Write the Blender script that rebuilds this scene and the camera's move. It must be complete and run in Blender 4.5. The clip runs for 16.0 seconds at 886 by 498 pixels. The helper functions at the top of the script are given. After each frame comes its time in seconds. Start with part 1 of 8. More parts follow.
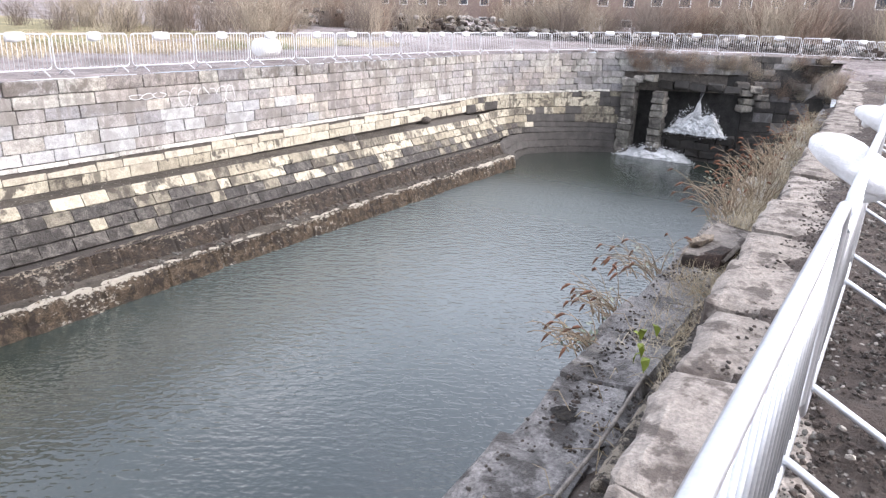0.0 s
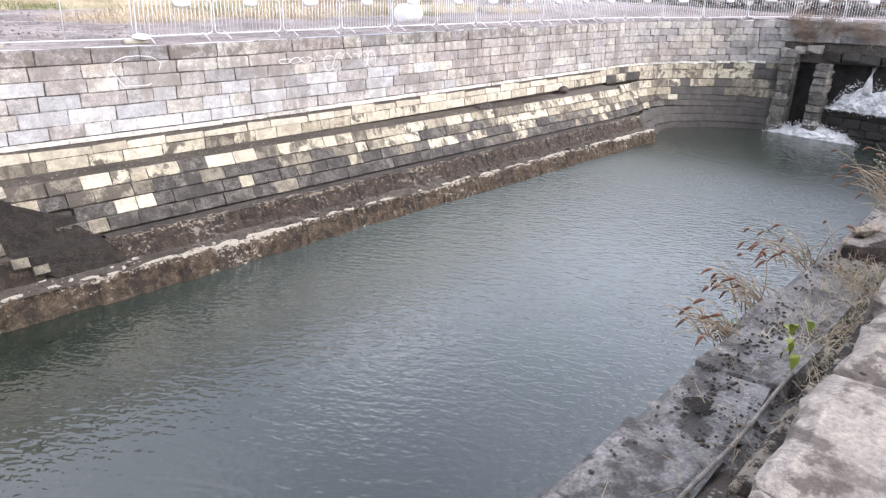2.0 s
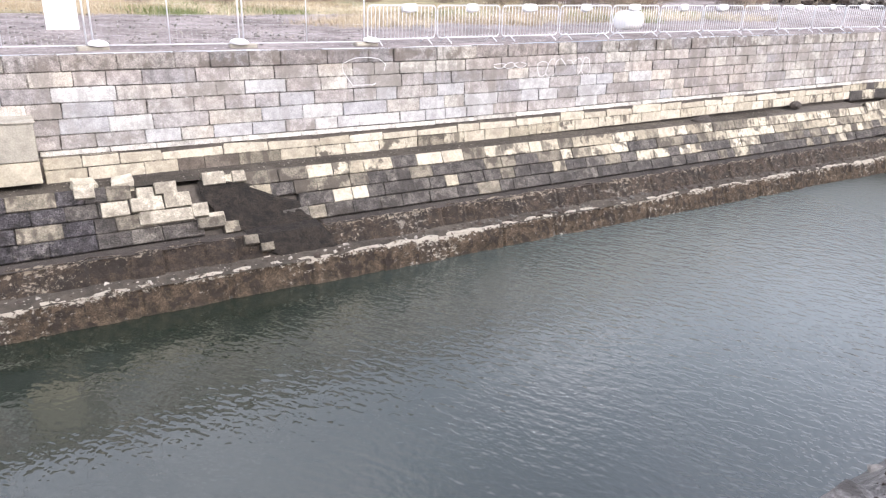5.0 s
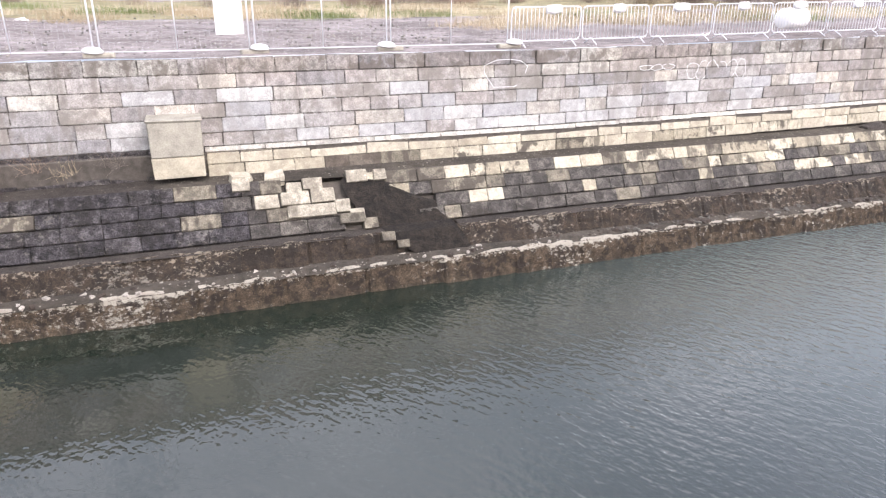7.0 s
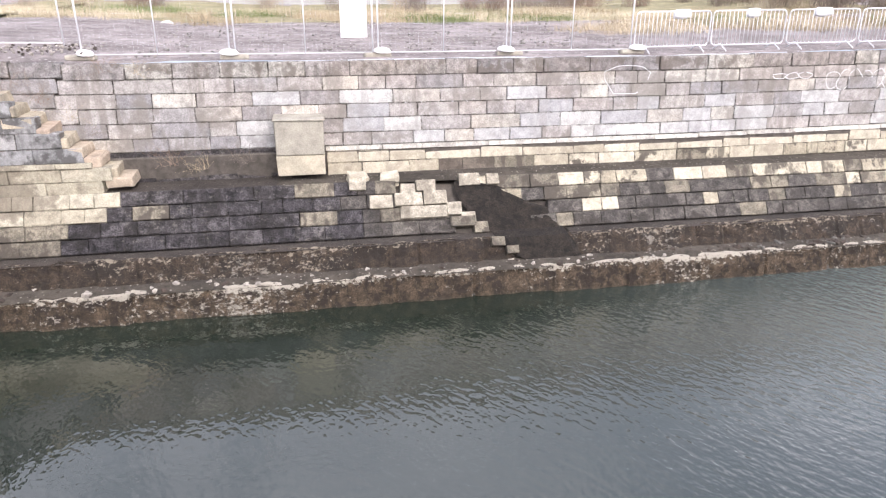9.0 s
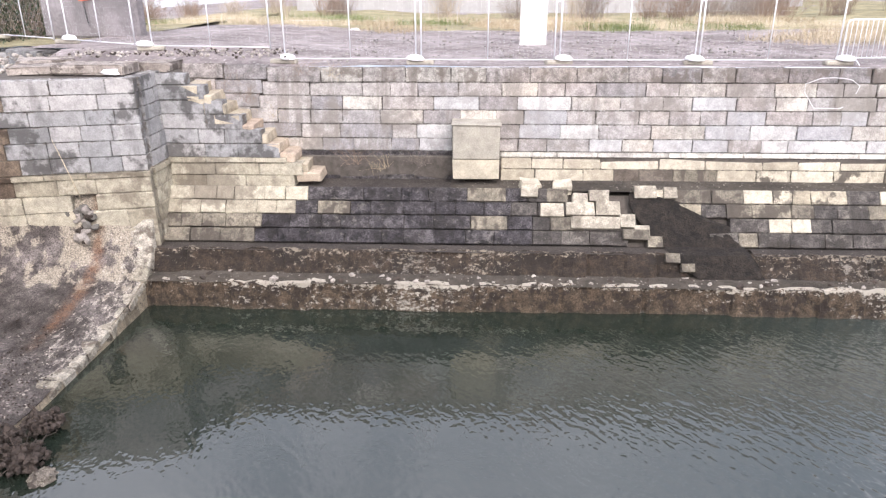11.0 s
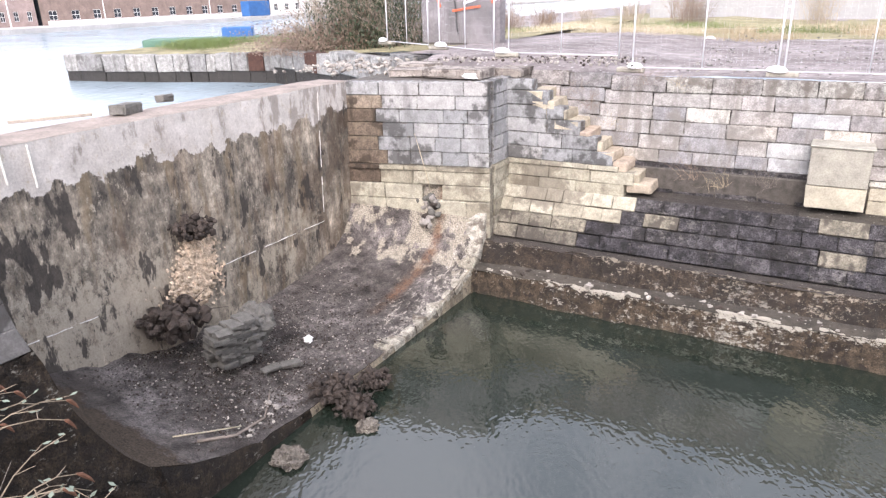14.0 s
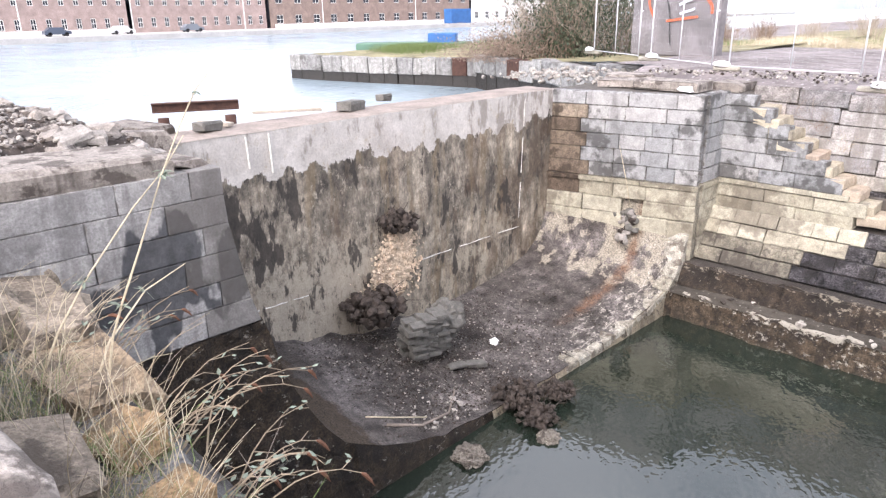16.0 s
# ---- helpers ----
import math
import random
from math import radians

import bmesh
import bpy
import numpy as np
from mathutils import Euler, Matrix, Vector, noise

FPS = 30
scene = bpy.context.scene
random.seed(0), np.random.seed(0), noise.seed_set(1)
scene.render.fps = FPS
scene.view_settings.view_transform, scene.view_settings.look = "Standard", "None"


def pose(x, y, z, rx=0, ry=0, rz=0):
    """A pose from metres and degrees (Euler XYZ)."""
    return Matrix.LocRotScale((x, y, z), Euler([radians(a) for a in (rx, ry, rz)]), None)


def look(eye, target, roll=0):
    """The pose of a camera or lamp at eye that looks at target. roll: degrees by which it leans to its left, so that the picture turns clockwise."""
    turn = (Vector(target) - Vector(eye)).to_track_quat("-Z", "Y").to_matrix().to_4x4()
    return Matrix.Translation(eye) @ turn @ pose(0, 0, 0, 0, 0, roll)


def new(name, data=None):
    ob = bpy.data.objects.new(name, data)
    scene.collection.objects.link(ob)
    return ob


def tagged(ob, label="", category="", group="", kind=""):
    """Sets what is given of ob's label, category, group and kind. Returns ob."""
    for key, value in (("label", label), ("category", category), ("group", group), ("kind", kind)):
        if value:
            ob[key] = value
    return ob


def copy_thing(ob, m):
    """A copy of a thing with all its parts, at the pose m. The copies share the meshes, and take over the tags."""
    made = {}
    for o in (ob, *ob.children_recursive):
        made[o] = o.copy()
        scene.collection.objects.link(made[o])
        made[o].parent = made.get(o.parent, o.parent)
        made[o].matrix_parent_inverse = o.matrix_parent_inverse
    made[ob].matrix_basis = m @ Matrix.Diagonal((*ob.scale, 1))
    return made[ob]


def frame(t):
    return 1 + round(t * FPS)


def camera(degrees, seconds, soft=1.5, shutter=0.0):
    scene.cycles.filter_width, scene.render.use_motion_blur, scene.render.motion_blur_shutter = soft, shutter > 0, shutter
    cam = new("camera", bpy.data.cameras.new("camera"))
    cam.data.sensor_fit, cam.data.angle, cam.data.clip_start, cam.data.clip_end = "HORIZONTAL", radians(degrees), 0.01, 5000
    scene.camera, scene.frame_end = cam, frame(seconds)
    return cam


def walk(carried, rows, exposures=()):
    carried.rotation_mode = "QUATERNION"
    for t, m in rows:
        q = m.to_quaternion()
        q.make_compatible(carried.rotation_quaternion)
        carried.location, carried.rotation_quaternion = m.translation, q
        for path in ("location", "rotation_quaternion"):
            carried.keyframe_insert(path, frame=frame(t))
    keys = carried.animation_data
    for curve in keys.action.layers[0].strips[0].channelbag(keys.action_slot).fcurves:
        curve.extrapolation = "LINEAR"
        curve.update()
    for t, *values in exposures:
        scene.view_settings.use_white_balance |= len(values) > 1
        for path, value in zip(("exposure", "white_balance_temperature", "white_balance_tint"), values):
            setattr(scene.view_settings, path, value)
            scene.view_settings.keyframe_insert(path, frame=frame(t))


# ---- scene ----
cam = camera(65.4, 16.0, 1.3)
PATH = [
    (0, (-1.685, -18.695, 1.99), (-0.043, -17.744, 1.358), 3.0),
    (0.5, (-1.678, -18.67, 1.99), (-0.093, -17.652, 1.319), 2.9),
    (1, (-1.678, -18.644, 1.984), (-0.143, -17.562, 1.295), 2.8),
    (1.5, (-1.664, -18.632, 1.962), (-0.179, -17.499, 1.249), 2.9),
    (2, (-1.656, -18.609, 1.971), (-0.252, -17.388, 1.24), 2.8),
    (2.5, (-1.641, -18.611, 1.966), (-0.3, -17.315, 1.243), 2.7),
    (3, (-1.634, -18.606, 1.956), (-0.359, -17.242, 1.238), 2.7),
    (3.5, (-1.639, -18.582, 1.947), (-0.441, -17.155, 1.221), 2.4),
    (4, (-1.644, -18.561, 1.933), (-0.53, -17.071, 1.199), 2.4),
    (6.3, (-1.632, -18.503, 1.966), (-0.859, -16.814, 1.225), 1.4),
    (6.5, (-1.63, -18.493, 1.967), (-0.903, -16.785, 1.224), 1.2),
    (7, (-1.648, -18.484, 1.975), (-1.01, -16.741, 1.229), 0.8),
    (7.5, (-1.626, -18.478, 1.979), (-1.074, -16.706, 1.235), 0.6),
    (8, (-1.633, -18.465, 2.012), (-1.147, -16.676, 1.263), 0.5),
    (8.2, (-1.642, -18.449, 2.014), (-1.182, -16.652, 1.265), 0.5),
    (10.3, (-2.032, -18.349, 1.971), (-1.942, -16.485, 1.25), -0.1),
    (10.5, (-2.069, -18.358, 1.969), (-2.033, -16.491, 1.251), -0.2),
    (11, (-2.14, -18.358, 1.952), (-2.225, -16.494, 1.233), -0.2),
    (11.5, (-2.22, -18.353, 1.97), (-2.406, -16.503, 1.233), -0.5),
    (12, (-2.265, -18.351, 2.001), (-2.575, -16.517, 1.267), -0.9),
    (12.5, (-2.261, -18.373, 2.018), (-2.655, -16.56, 1.273), -2.2),
    (13, (-2.223, -18.332, 1.998), (-2.837, -16.573, 1.271), -1.0),
    (13.5, (-2.208, -18.312, 1.992), (-3.019, -16.625, 1.289), -1.4),
    (14, (-2.232, -18.287, 1.977), (-3.176, -16.663, 1.29), -1.7),
    (14.5, (-2.321, -18.359, 2.001), (-3.368, -16.795, 1.326), -1.7),
    (15, (-2.465, -18.356, 2.029), (-3.618, -16.87, 1.351), -1.6),
    (15.5, (-2.532, -18.405, 1.978), (-3.791, -17.0, 1.313), -1.5),
    (16, (-2.637, -18.523, 1.951), (-3.98, -17.193, 1.297), -0.9),
]
walk(cam, [(t, look(eye, target, roll)) for t, eye, target, roll in PATH], [(0, 0.87, 6480, 17), (4, 0.83, 6510, 18), (7, 0.81, 6600, 19), (11, 0.82, 6590, 19), (13.5, 0.92, 6540, 19), (16, 0.98, 6540, 18)])

# ---- light ----
world = bpy.data.worlds.new("sky")
scene.world = world
world.use_nodes = True
wn = world.node_tree
sky = wn.nodes.new("ShaderNodeTexSky")
sky.sky_type, sky.sun_disc = "NISHITA", False
sky.sun_elevation, sky.sun_rotation = radians(41), radians(164)
sky.air_density, sky.dust_density, sky.ozone_density = 1.0, 5.0, 1.0
veil = wn.nodes.new("ShaderNodeHueSaturation")
veil.inputs["Saturation"].default_value = 0.4
wn.links.new(sky.outputs[0], veil.inputs["Color"])
wn.links.new(veil.outputs[0], wn.nodes["Background"].inputs[0])
wn.nodes["Background"].inputs[1].default_value = 0.11
cloud = wn.nodes.new("ShaderNodeBackground")     # thin bright cloud all over the sky
puffs = wn.nodes.new("ShaderNodeTexNoise")
puffs.inputs["Scale"].default_value, puffs.inputs["Detail"].default_value = 3.2, 5.0
tones = wn.nodes.new("ShaderNodeValToRGB")
tones.color_ramp.elements[0].position, tones.color_ramp.elements[0].color = 0.4, (0.46, 0.56, 0.69, 1)
tones.color_ramp.elements[1].position, tones.color_ramp.elements[1].color = 0.62, (1.2, 1.27, 1.37, 1)
wn.links.new(puffs.outputs["Fac"], tones.inputs["Fac"])
wn.links.new(tones.outputs["Color"], cloud.inputs[0])
cloud.inputs[1].default_value = 0.75
both = wn.nodes.new("ShaderNodeAddShader")
wn.links.new(wn.nodes["Background"].outputs[0], both.inputs[0])
wn.links.new(cloud.outputs[0], both.inputs[1])
wn.links.new(both.outputs[0], wn.nodes["World Output"].inputs[0])
sun = new("sun", bpy.data.lights.new("sun", "SUN"))
sun.data.energy, sun.data.angle, sun.data.color = 0.8, radians(25), (1.0, 0.96, 0.9)
sun.matrix_world = look((8, -28, 26), (0, 0, 0))


# ---- materials ----
def nodes_of(name):
    m = bpy.data.materials.new(name)
    m.use_nodes = True
    return m, m.node_tree, m.node_tree.nodes["Principled BSDF"]


def add(nt, kind, inputs=(), operation="", data_type="", blend_type=""):
    n = nt.nodes.new("ShaderNode" + kind)
    if operation:
        n.operation = operation
    if data_type:
        n.data_type = data_type
    if blend_type:
        n.blend_type = blend_type
    for key, value in dict(inputs).items():
        if hasattr(value, "is_output"):
            nt.links.new(value, n.inputs[key])
        else:
            n.inputs[key].default_value = value
    return n


def position(nt, scale=(1, 1, 1)):
    g = add(nt, "NewGeometry")
    mp = add(nt, "Mapping", {"Vector": g.outputs["Position"], "Scale": scale})
    return mp.outputs[0]


def noise_of(nt, vec, scale, detail=4.0, rough=0.6):
    return add(nt, "TexNoise", {"Vector": vec, "Scale": scale, "Detail": detail, "Roughness": rough}).outputs["Fac"]


def ramp(nt, fac, stops, smooth=False):
    r = add(nt, "ValToRGB", {"Fac": fac})
    e = r.color_ramp.elements
    while len(e) < len(stops):
        e.new(0.5)
    for el, (p, c) in zip(e, stops):
        el.position = p
        el.color = (*c, 1) if len(c) == 3 else c
    if smooth:
        r.color_ramp.interpolation = "EASE"
    return r.outputs["Color"]


def grey(v):
    return (v, v, v)


def mix(nt, fac, a, b, how="MIX"):
    n = add(nt, "Mix", data_type="RGBA", blend_type=how)
    for key, value in (("Factor", fac), ("A", a), ("B", b)):
        sock = [s for s in n.inputs if s.name == key and s.type == ("VALUE" if key == "Factor" else "RGBA")][0]
        if hasattr(value, "is_output"):
            nt.links.new(value, sock)
        else:
            sock.default_value = (*value, 1) if isinstance(value, tuple) and len(value) == 3 else value
    return [s for s in n.outputs if s.type == "RGBA"][0]


def maths(nt, op, a, b=0.0):
    n = add(nt, "Math", operation=op)
    for i, v in enumerate((a, b)):
        if hasattr(v, "is_output"):
            nt.links.new(v, n.inputs[i])
        else:
            n.inputs[i].default_value = v
    return n.outputs[0]


def relief(nt, bsdf, height, strength=0.4, distance=0.03):
    b = add(nt, "Bump", {"Height": height, "Strength": strength, "Distance": distance})
    nt.links.new(b.outputs[0], bsdf.inputs["Normal"])


def plain(name, colour, rough=0.8, metal=0.0, vary=0.25, scale=6.0, bump=0.15):
    """A surface of one colour with grain and soft blotches."""
    m, nt, b = nodes_of(name)
    p = position(nt)
    n1 = noise_of(nt, p, scale)
    n2 = noise_of(nt, p, scale * 9)
    c = mix(nt, 1.0, (*colour, 1), ramp(nt, n1, [(0.25, grey(1 - vary)), (0.75, grey(1 + vary))]), "MULTIPLY")
    c = mix(nt, 1.0, c, ramp(nt, n2, [(0.3, grey(1 - vary * 0.6)), (0.7, grey(1 + vary * 0.6))]), "MULTIPLY")
    nt.links.new(c, b.inputs["Base Color"])
    b.inputs["Roughness"].default_value, b.inputs["Metallic"].default_value = rough, metal
    relief(nt, b, n2, bump, 0.02)
    return m


def stone(name, stops, island=False, grit=1.0, streak=0.35, blotch=(0.12, 0.11, 0.1), blotch_amount=0.35, blotch_scale=0.9, rough=0.85, bump=0.5, zone=None, lime=0.0, crust=None, arris=None, depth=0.025, joints=0.0, tint=None, patches=None):
    """Blocks that differ one by one, with grain, streaks down the face and dirty blotches. zone: (height, softness, colour) of a wet, weedy band below that height."""
    m, nt, b = nodes_of(name)
    p = position(nt)
    r = add(nt, "NewGeometry").outputs["Random Per Island"] if island else add(nt, "ObjectInfo").outputs["Random"]
    c = ramp(nt, r, stops)
    big = noise_of(nt, p, blotch_scale, 6.0, 0.65)
    mid = noise_of(nt, p, 5.0, 5.0, 0.7)
    fine = noise_of(nt, p, 34.0, 4.0, 0.7)
    run = noise_of(nt, position(nt, (2.6, 2.6, 0.35)), 1.0, 4.0, 0.6)
    c = mix(nt, 1.0, c, ramp(nt, mid, [(0.36, grey(max(0.1, 1 - 0.34 * grit))), (0.64, grey(1 + 0.26 * grit))]), "MULTIPLY")
    c = mix(nt, 1.0, c, ramp(nt, fine, [(0.36, grey(max(0.1, 1 - 0.32 * grit))), (0.64, grey(1 + 0.22 * grit))]), "MULTIPLY")
    if tint:
        wash = ramp(nt, noise_of(nt, position(nt, (0.28, 0.28, 0.5)), 1.0, 3.0, 0.6), [(0.46, grey(0.0)), (0.64, grey(0.5))])
        c = mix(nt, wash, c, mix(nt, 1.0, c, (*tint, 1), "MULTIPLY"))
    dirt = ramp(nt, big, [(0.525, grey(0.0)), (0.585, grey(blotch_amount))])
    c = mix(nt, dirt, c, (*blotch, 1))
    runs = ramp(nt, run, [(0.54, grey(0.0)), (0.62, grey(streak))])
    c = mix(nt, runs, c, (*blotch, 1))
    if lime:
        bloom = noise_of(nt, position(nt, (1.0, 1.0, 1.7)), 5.5, 8.0, 0.78)
        patch = noise_of(nt, p, 0.5, 3.0, 0.6)
        c = mix(nt, ramp(nt, maths(nt, "ADD", bloom, maths(nt, "MULTIPLY", maths(nt, "SUBTRACT", patch, 0.5), 0.4)), [(0.59, grey(0.0)), (0.64, grey(lime))]), c, (0.46, 0.43, 0.37, 1))
    if crust:
        # a dark crust has flaked off in ragged patches that end at the joints, more of it high up
        colour, top, bottom, amount = crust
        zz = add(nt, "SeparateXYZ", {"Vector": p}).outputs["Z"]
        shift = add(nt, "VectorMath", {0: p, 1: add(nt, "CombineXYZ", {"X": maths(nt, "MULTIPLY", r, 91.0), "Y": maths(nt, "MULTIPLY", r, 37.0), "Z": maths(nt, "MULTIPLY", r, 53.0)}).outputs[0]}, operation="ADD").outputs[0]
        flake = maths(nt, "ADD", noise_of(nt, shift, 1.5, 5.0, 0.6), maths(nt, "MULTIPLY", maths(nt, "SUBTRACT", maths(nt, "FRACT", maths(nt, "MULTIPLY", r, 7.31)), 0.5), 0.2))
        height = maths(nt, "DIVIDE", maths(nt, "SUBTRACT", zz, bottom), top - bottom)
        wide = maths(nt, "SUBTRACT", noise_of(nt, p, 0.35, 2.0, 0.5), 0.5)
        f = maths(nt, "ADD", flake, maths(nt, "MULTIPLY", maths(nt, "ADD", maths(nt, "SUBTRACT", height, 1.0), wide), amount))
        pale = mix(nt, 1.0, (*colour, 1), ramp(nt, maths(nt, "ADD", maths(nt, "MULTIPLY", mid, 0.6), maths(nt, "MULTIPLY", fine, 0.4)), [(0.36, grey(0.66)), (0.62, grey(1.15))]), "MULTIPLY")
        xx = add(nt, "SeparateXYZ", {"Vector": p}).outputs["X"]
        along = maths(nt, "MULTIPLY", maths(nt, "MINIMUM", maths(nt, "MAXIMUM", maths(nt, "SUBTRACT", xx, -1.0), 0.0), 4.0), 0.03)
        along = maths(nt, "ADD", along, maths(nt, "MULTIPLY", maths(nt, "MINIMUM", maths(nt, "MAXIMUM", maths(nt, "SUBTRACT", -6.3, xx), 0.0), 1.2), 0.17))
        f = maths(nt, "ADD", f, maths(nt, "SUBTRACT", along, 0.055))
        c = mix(nt, ramp(nt, f, [(0.505, grey(0.0)), (0.53, grey(0.95))]), c, pale)
    if arris:
        # lime crusted along a worn top edge
        top, low, colour, weight = arris
        zz = add(nt, "SeparateXYZ", {"Vector": p}).outputs["Z"]
        height = maths(nt, "MINIMUM", maths(nt, "MAXIMUM", maths(nt, "DIVIDE", maths(nt, "SUBTRACT", zz, low), top - low), 0.0), 1.0)
        bloom = noise_of(nt, position(nt, (0.8, 1.0, 1.2)), 9.0, 7.0, 0.75)
        wide = maths(nt, "SUBTRACT", noise_of(nt, p, 0.45, 3.0, 0.6), 0.5)
        f = maths(nt, "ADD", maths(nt, "ADD", bloom, maths(nt, "MULTIPLY", height, weight)), maths(nt, "MULTIPLY", wide, 0.45))
        c = mix(nt, ramp(nt, f, [(0.6, grey(0.0)), (0.66, grey(0.9))]), c, (*colour, 1))
    if patches:
        # wet black runs in a band of height, cut off sharply where the stone dries
        middle, half, colour = patches
        zz = add(nt, "SeparateXYZ", {"Vector": p}).outputs["Z"]
        near = maths(nt, "SUBTRACT", 1.0, maths(nt, "DIVIDE", maths(nt, "ABSOLUTE", maths(nt, "SUBTRACT", zz, middle)), half))
        wet = maths(nt, "ADD", noise_of(nt, position(nt, (1.5, 1.5, 0.75)), 1.15, 4.0, 0.5), maths(nt, "MULTIPLY", maths(nt, "MAXIMUM", near, -1.0), 0.13))
        c = mix(nt, ramp(nt, wet, [(0.57, grey(0.0)), (0.6, grey(0.9))]), c, mix(nt, 1.0, (*colour, 1), ramp(nt, mid, [(0.36, grey(0.7)), (0.64, grey(1.35))]), "MULTIPLY"))
    if zone:
        level, soft, colour = zone
        z = add(nt, "SeparateXYZ", {"Vector": p}).outputs["Z"]
        wob = maths(nt, "MULTIPLY", maths(nt, "SUBTRACT", noise_of(nt, p, 1.6, 5.0, 0.7), 0.5), 2.2)
        f = maths(nt, "ADD", maths(nt, "SUBTRACT", level, z), wob)
        f = ramp(nt, maths(nt, "DIVIDE", f, soft), [(0.0, grey(0.0)), (1.0, grey(0.93))])
        c = mix(nt, f, c, (*colour, 1))
    height_map = maths(nt, "ADD", maths(nt, "MULTIPLY", mid, 1.6), fine)
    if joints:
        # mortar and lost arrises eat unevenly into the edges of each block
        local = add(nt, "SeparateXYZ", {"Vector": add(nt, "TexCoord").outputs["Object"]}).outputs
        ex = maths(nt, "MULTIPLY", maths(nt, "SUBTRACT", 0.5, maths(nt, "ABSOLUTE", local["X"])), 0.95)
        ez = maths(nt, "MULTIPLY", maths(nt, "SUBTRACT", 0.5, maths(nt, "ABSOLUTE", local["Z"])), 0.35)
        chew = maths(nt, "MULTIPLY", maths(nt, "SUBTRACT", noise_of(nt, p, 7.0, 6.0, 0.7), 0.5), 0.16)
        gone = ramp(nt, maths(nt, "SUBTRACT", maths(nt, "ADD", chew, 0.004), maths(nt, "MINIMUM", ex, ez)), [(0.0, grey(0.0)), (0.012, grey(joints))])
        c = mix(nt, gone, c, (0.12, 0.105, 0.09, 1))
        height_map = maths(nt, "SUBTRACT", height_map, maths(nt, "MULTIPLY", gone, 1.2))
    nt.links.new(c, b.inputs["Base Color"])
    b.inputs["Roughness"].default_value = rough
    relief(nt, b, height_map, bump, depth)
    return m


UPPER = [(0.0, (0.27, 0.262, 0.268)), (0.2, (0.335, 0.322, 0.318)), (0.45, (0.385, 0.366, 0.345)), (0.65, (0.36, 0.337, 0.33)), (0.85, (0.415, 0.397, 0.362)), (1.0, (0.5, 0.482, 0.44))]
CREAM = [(0.0, (0.4, 0.362, 0.28)), (0.3, (0.47, 0.43, 0.34)), (0.7, (0.53, 0.488, 0.39)), (1.0, (0.58, 0.54, 0.44))]
LOWER = [(0.0, (0.07, 0.062, 0.057)), (0.35, (0.1, 0.09, 0.08)), (0.75, (0.125, 0.112, 0.1)), (1.0, (0.16, 0.145, 0.125))]
FOOT = [(0.0, (0.04, 0.028, 0.019)), (1.0, (0.07, 0.05, 0.034))]
M_HEAD = stone("pale_ashlar_of_the_head", [(p, tuple(q * 0.8 for q in c)) for p, c in UPPER], grit=0.8, blotch=(0.12, 0.11, 0.1), blotch_amount=0.7, streak=0.6)
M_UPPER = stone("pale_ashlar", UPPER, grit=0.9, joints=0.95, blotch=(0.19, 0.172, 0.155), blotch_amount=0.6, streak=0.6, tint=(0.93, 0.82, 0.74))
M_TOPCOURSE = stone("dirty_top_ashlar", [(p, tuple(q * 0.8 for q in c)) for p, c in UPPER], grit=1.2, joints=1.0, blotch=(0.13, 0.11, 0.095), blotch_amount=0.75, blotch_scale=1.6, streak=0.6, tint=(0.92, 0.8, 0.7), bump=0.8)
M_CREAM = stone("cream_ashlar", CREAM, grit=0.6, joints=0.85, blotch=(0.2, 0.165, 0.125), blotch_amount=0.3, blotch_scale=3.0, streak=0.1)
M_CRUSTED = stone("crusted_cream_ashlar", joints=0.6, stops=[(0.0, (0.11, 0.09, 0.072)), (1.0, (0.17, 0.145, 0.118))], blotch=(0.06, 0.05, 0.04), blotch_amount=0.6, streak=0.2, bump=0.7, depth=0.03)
M_SLOT = stone("black_wet_stone", [(0.0, (0.02, 0.015, 0.011)), (1.0, (0.03, 0.023, 0.017))], island=True, grit=1.9, blotch=(0.008, 0.006, 0.005), blotch_amount=0.8, blotch_scale=2.2, rough=0.85, bump=1.0, depth=0.05)
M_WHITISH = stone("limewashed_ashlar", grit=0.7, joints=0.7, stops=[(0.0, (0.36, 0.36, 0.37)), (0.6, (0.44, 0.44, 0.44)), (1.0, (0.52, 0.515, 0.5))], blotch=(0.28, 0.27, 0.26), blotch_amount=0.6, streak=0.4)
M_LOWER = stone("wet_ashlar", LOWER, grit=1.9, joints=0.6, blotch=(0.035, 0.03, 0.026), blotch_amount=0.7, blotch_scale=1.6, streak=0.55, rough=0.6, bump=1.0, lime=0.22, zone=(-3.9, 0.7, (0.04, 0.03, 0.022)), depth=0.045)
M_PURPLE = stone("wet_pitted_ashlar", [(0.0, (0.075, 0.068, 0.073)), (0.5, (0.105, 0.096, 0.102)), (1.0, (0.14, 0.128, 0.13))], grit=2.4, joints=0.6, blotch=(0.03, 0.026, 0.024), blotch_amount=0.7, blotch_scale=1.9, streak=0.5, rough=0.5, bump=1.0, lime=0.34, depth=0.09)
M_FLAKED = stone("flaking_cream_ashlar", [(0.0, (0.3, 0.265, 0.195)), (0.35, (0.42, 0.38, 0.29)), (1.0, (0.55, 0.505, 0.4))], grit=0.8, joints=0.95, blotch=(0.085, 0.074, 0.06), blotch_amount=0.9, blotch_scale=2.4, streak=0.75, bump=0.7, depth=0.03)
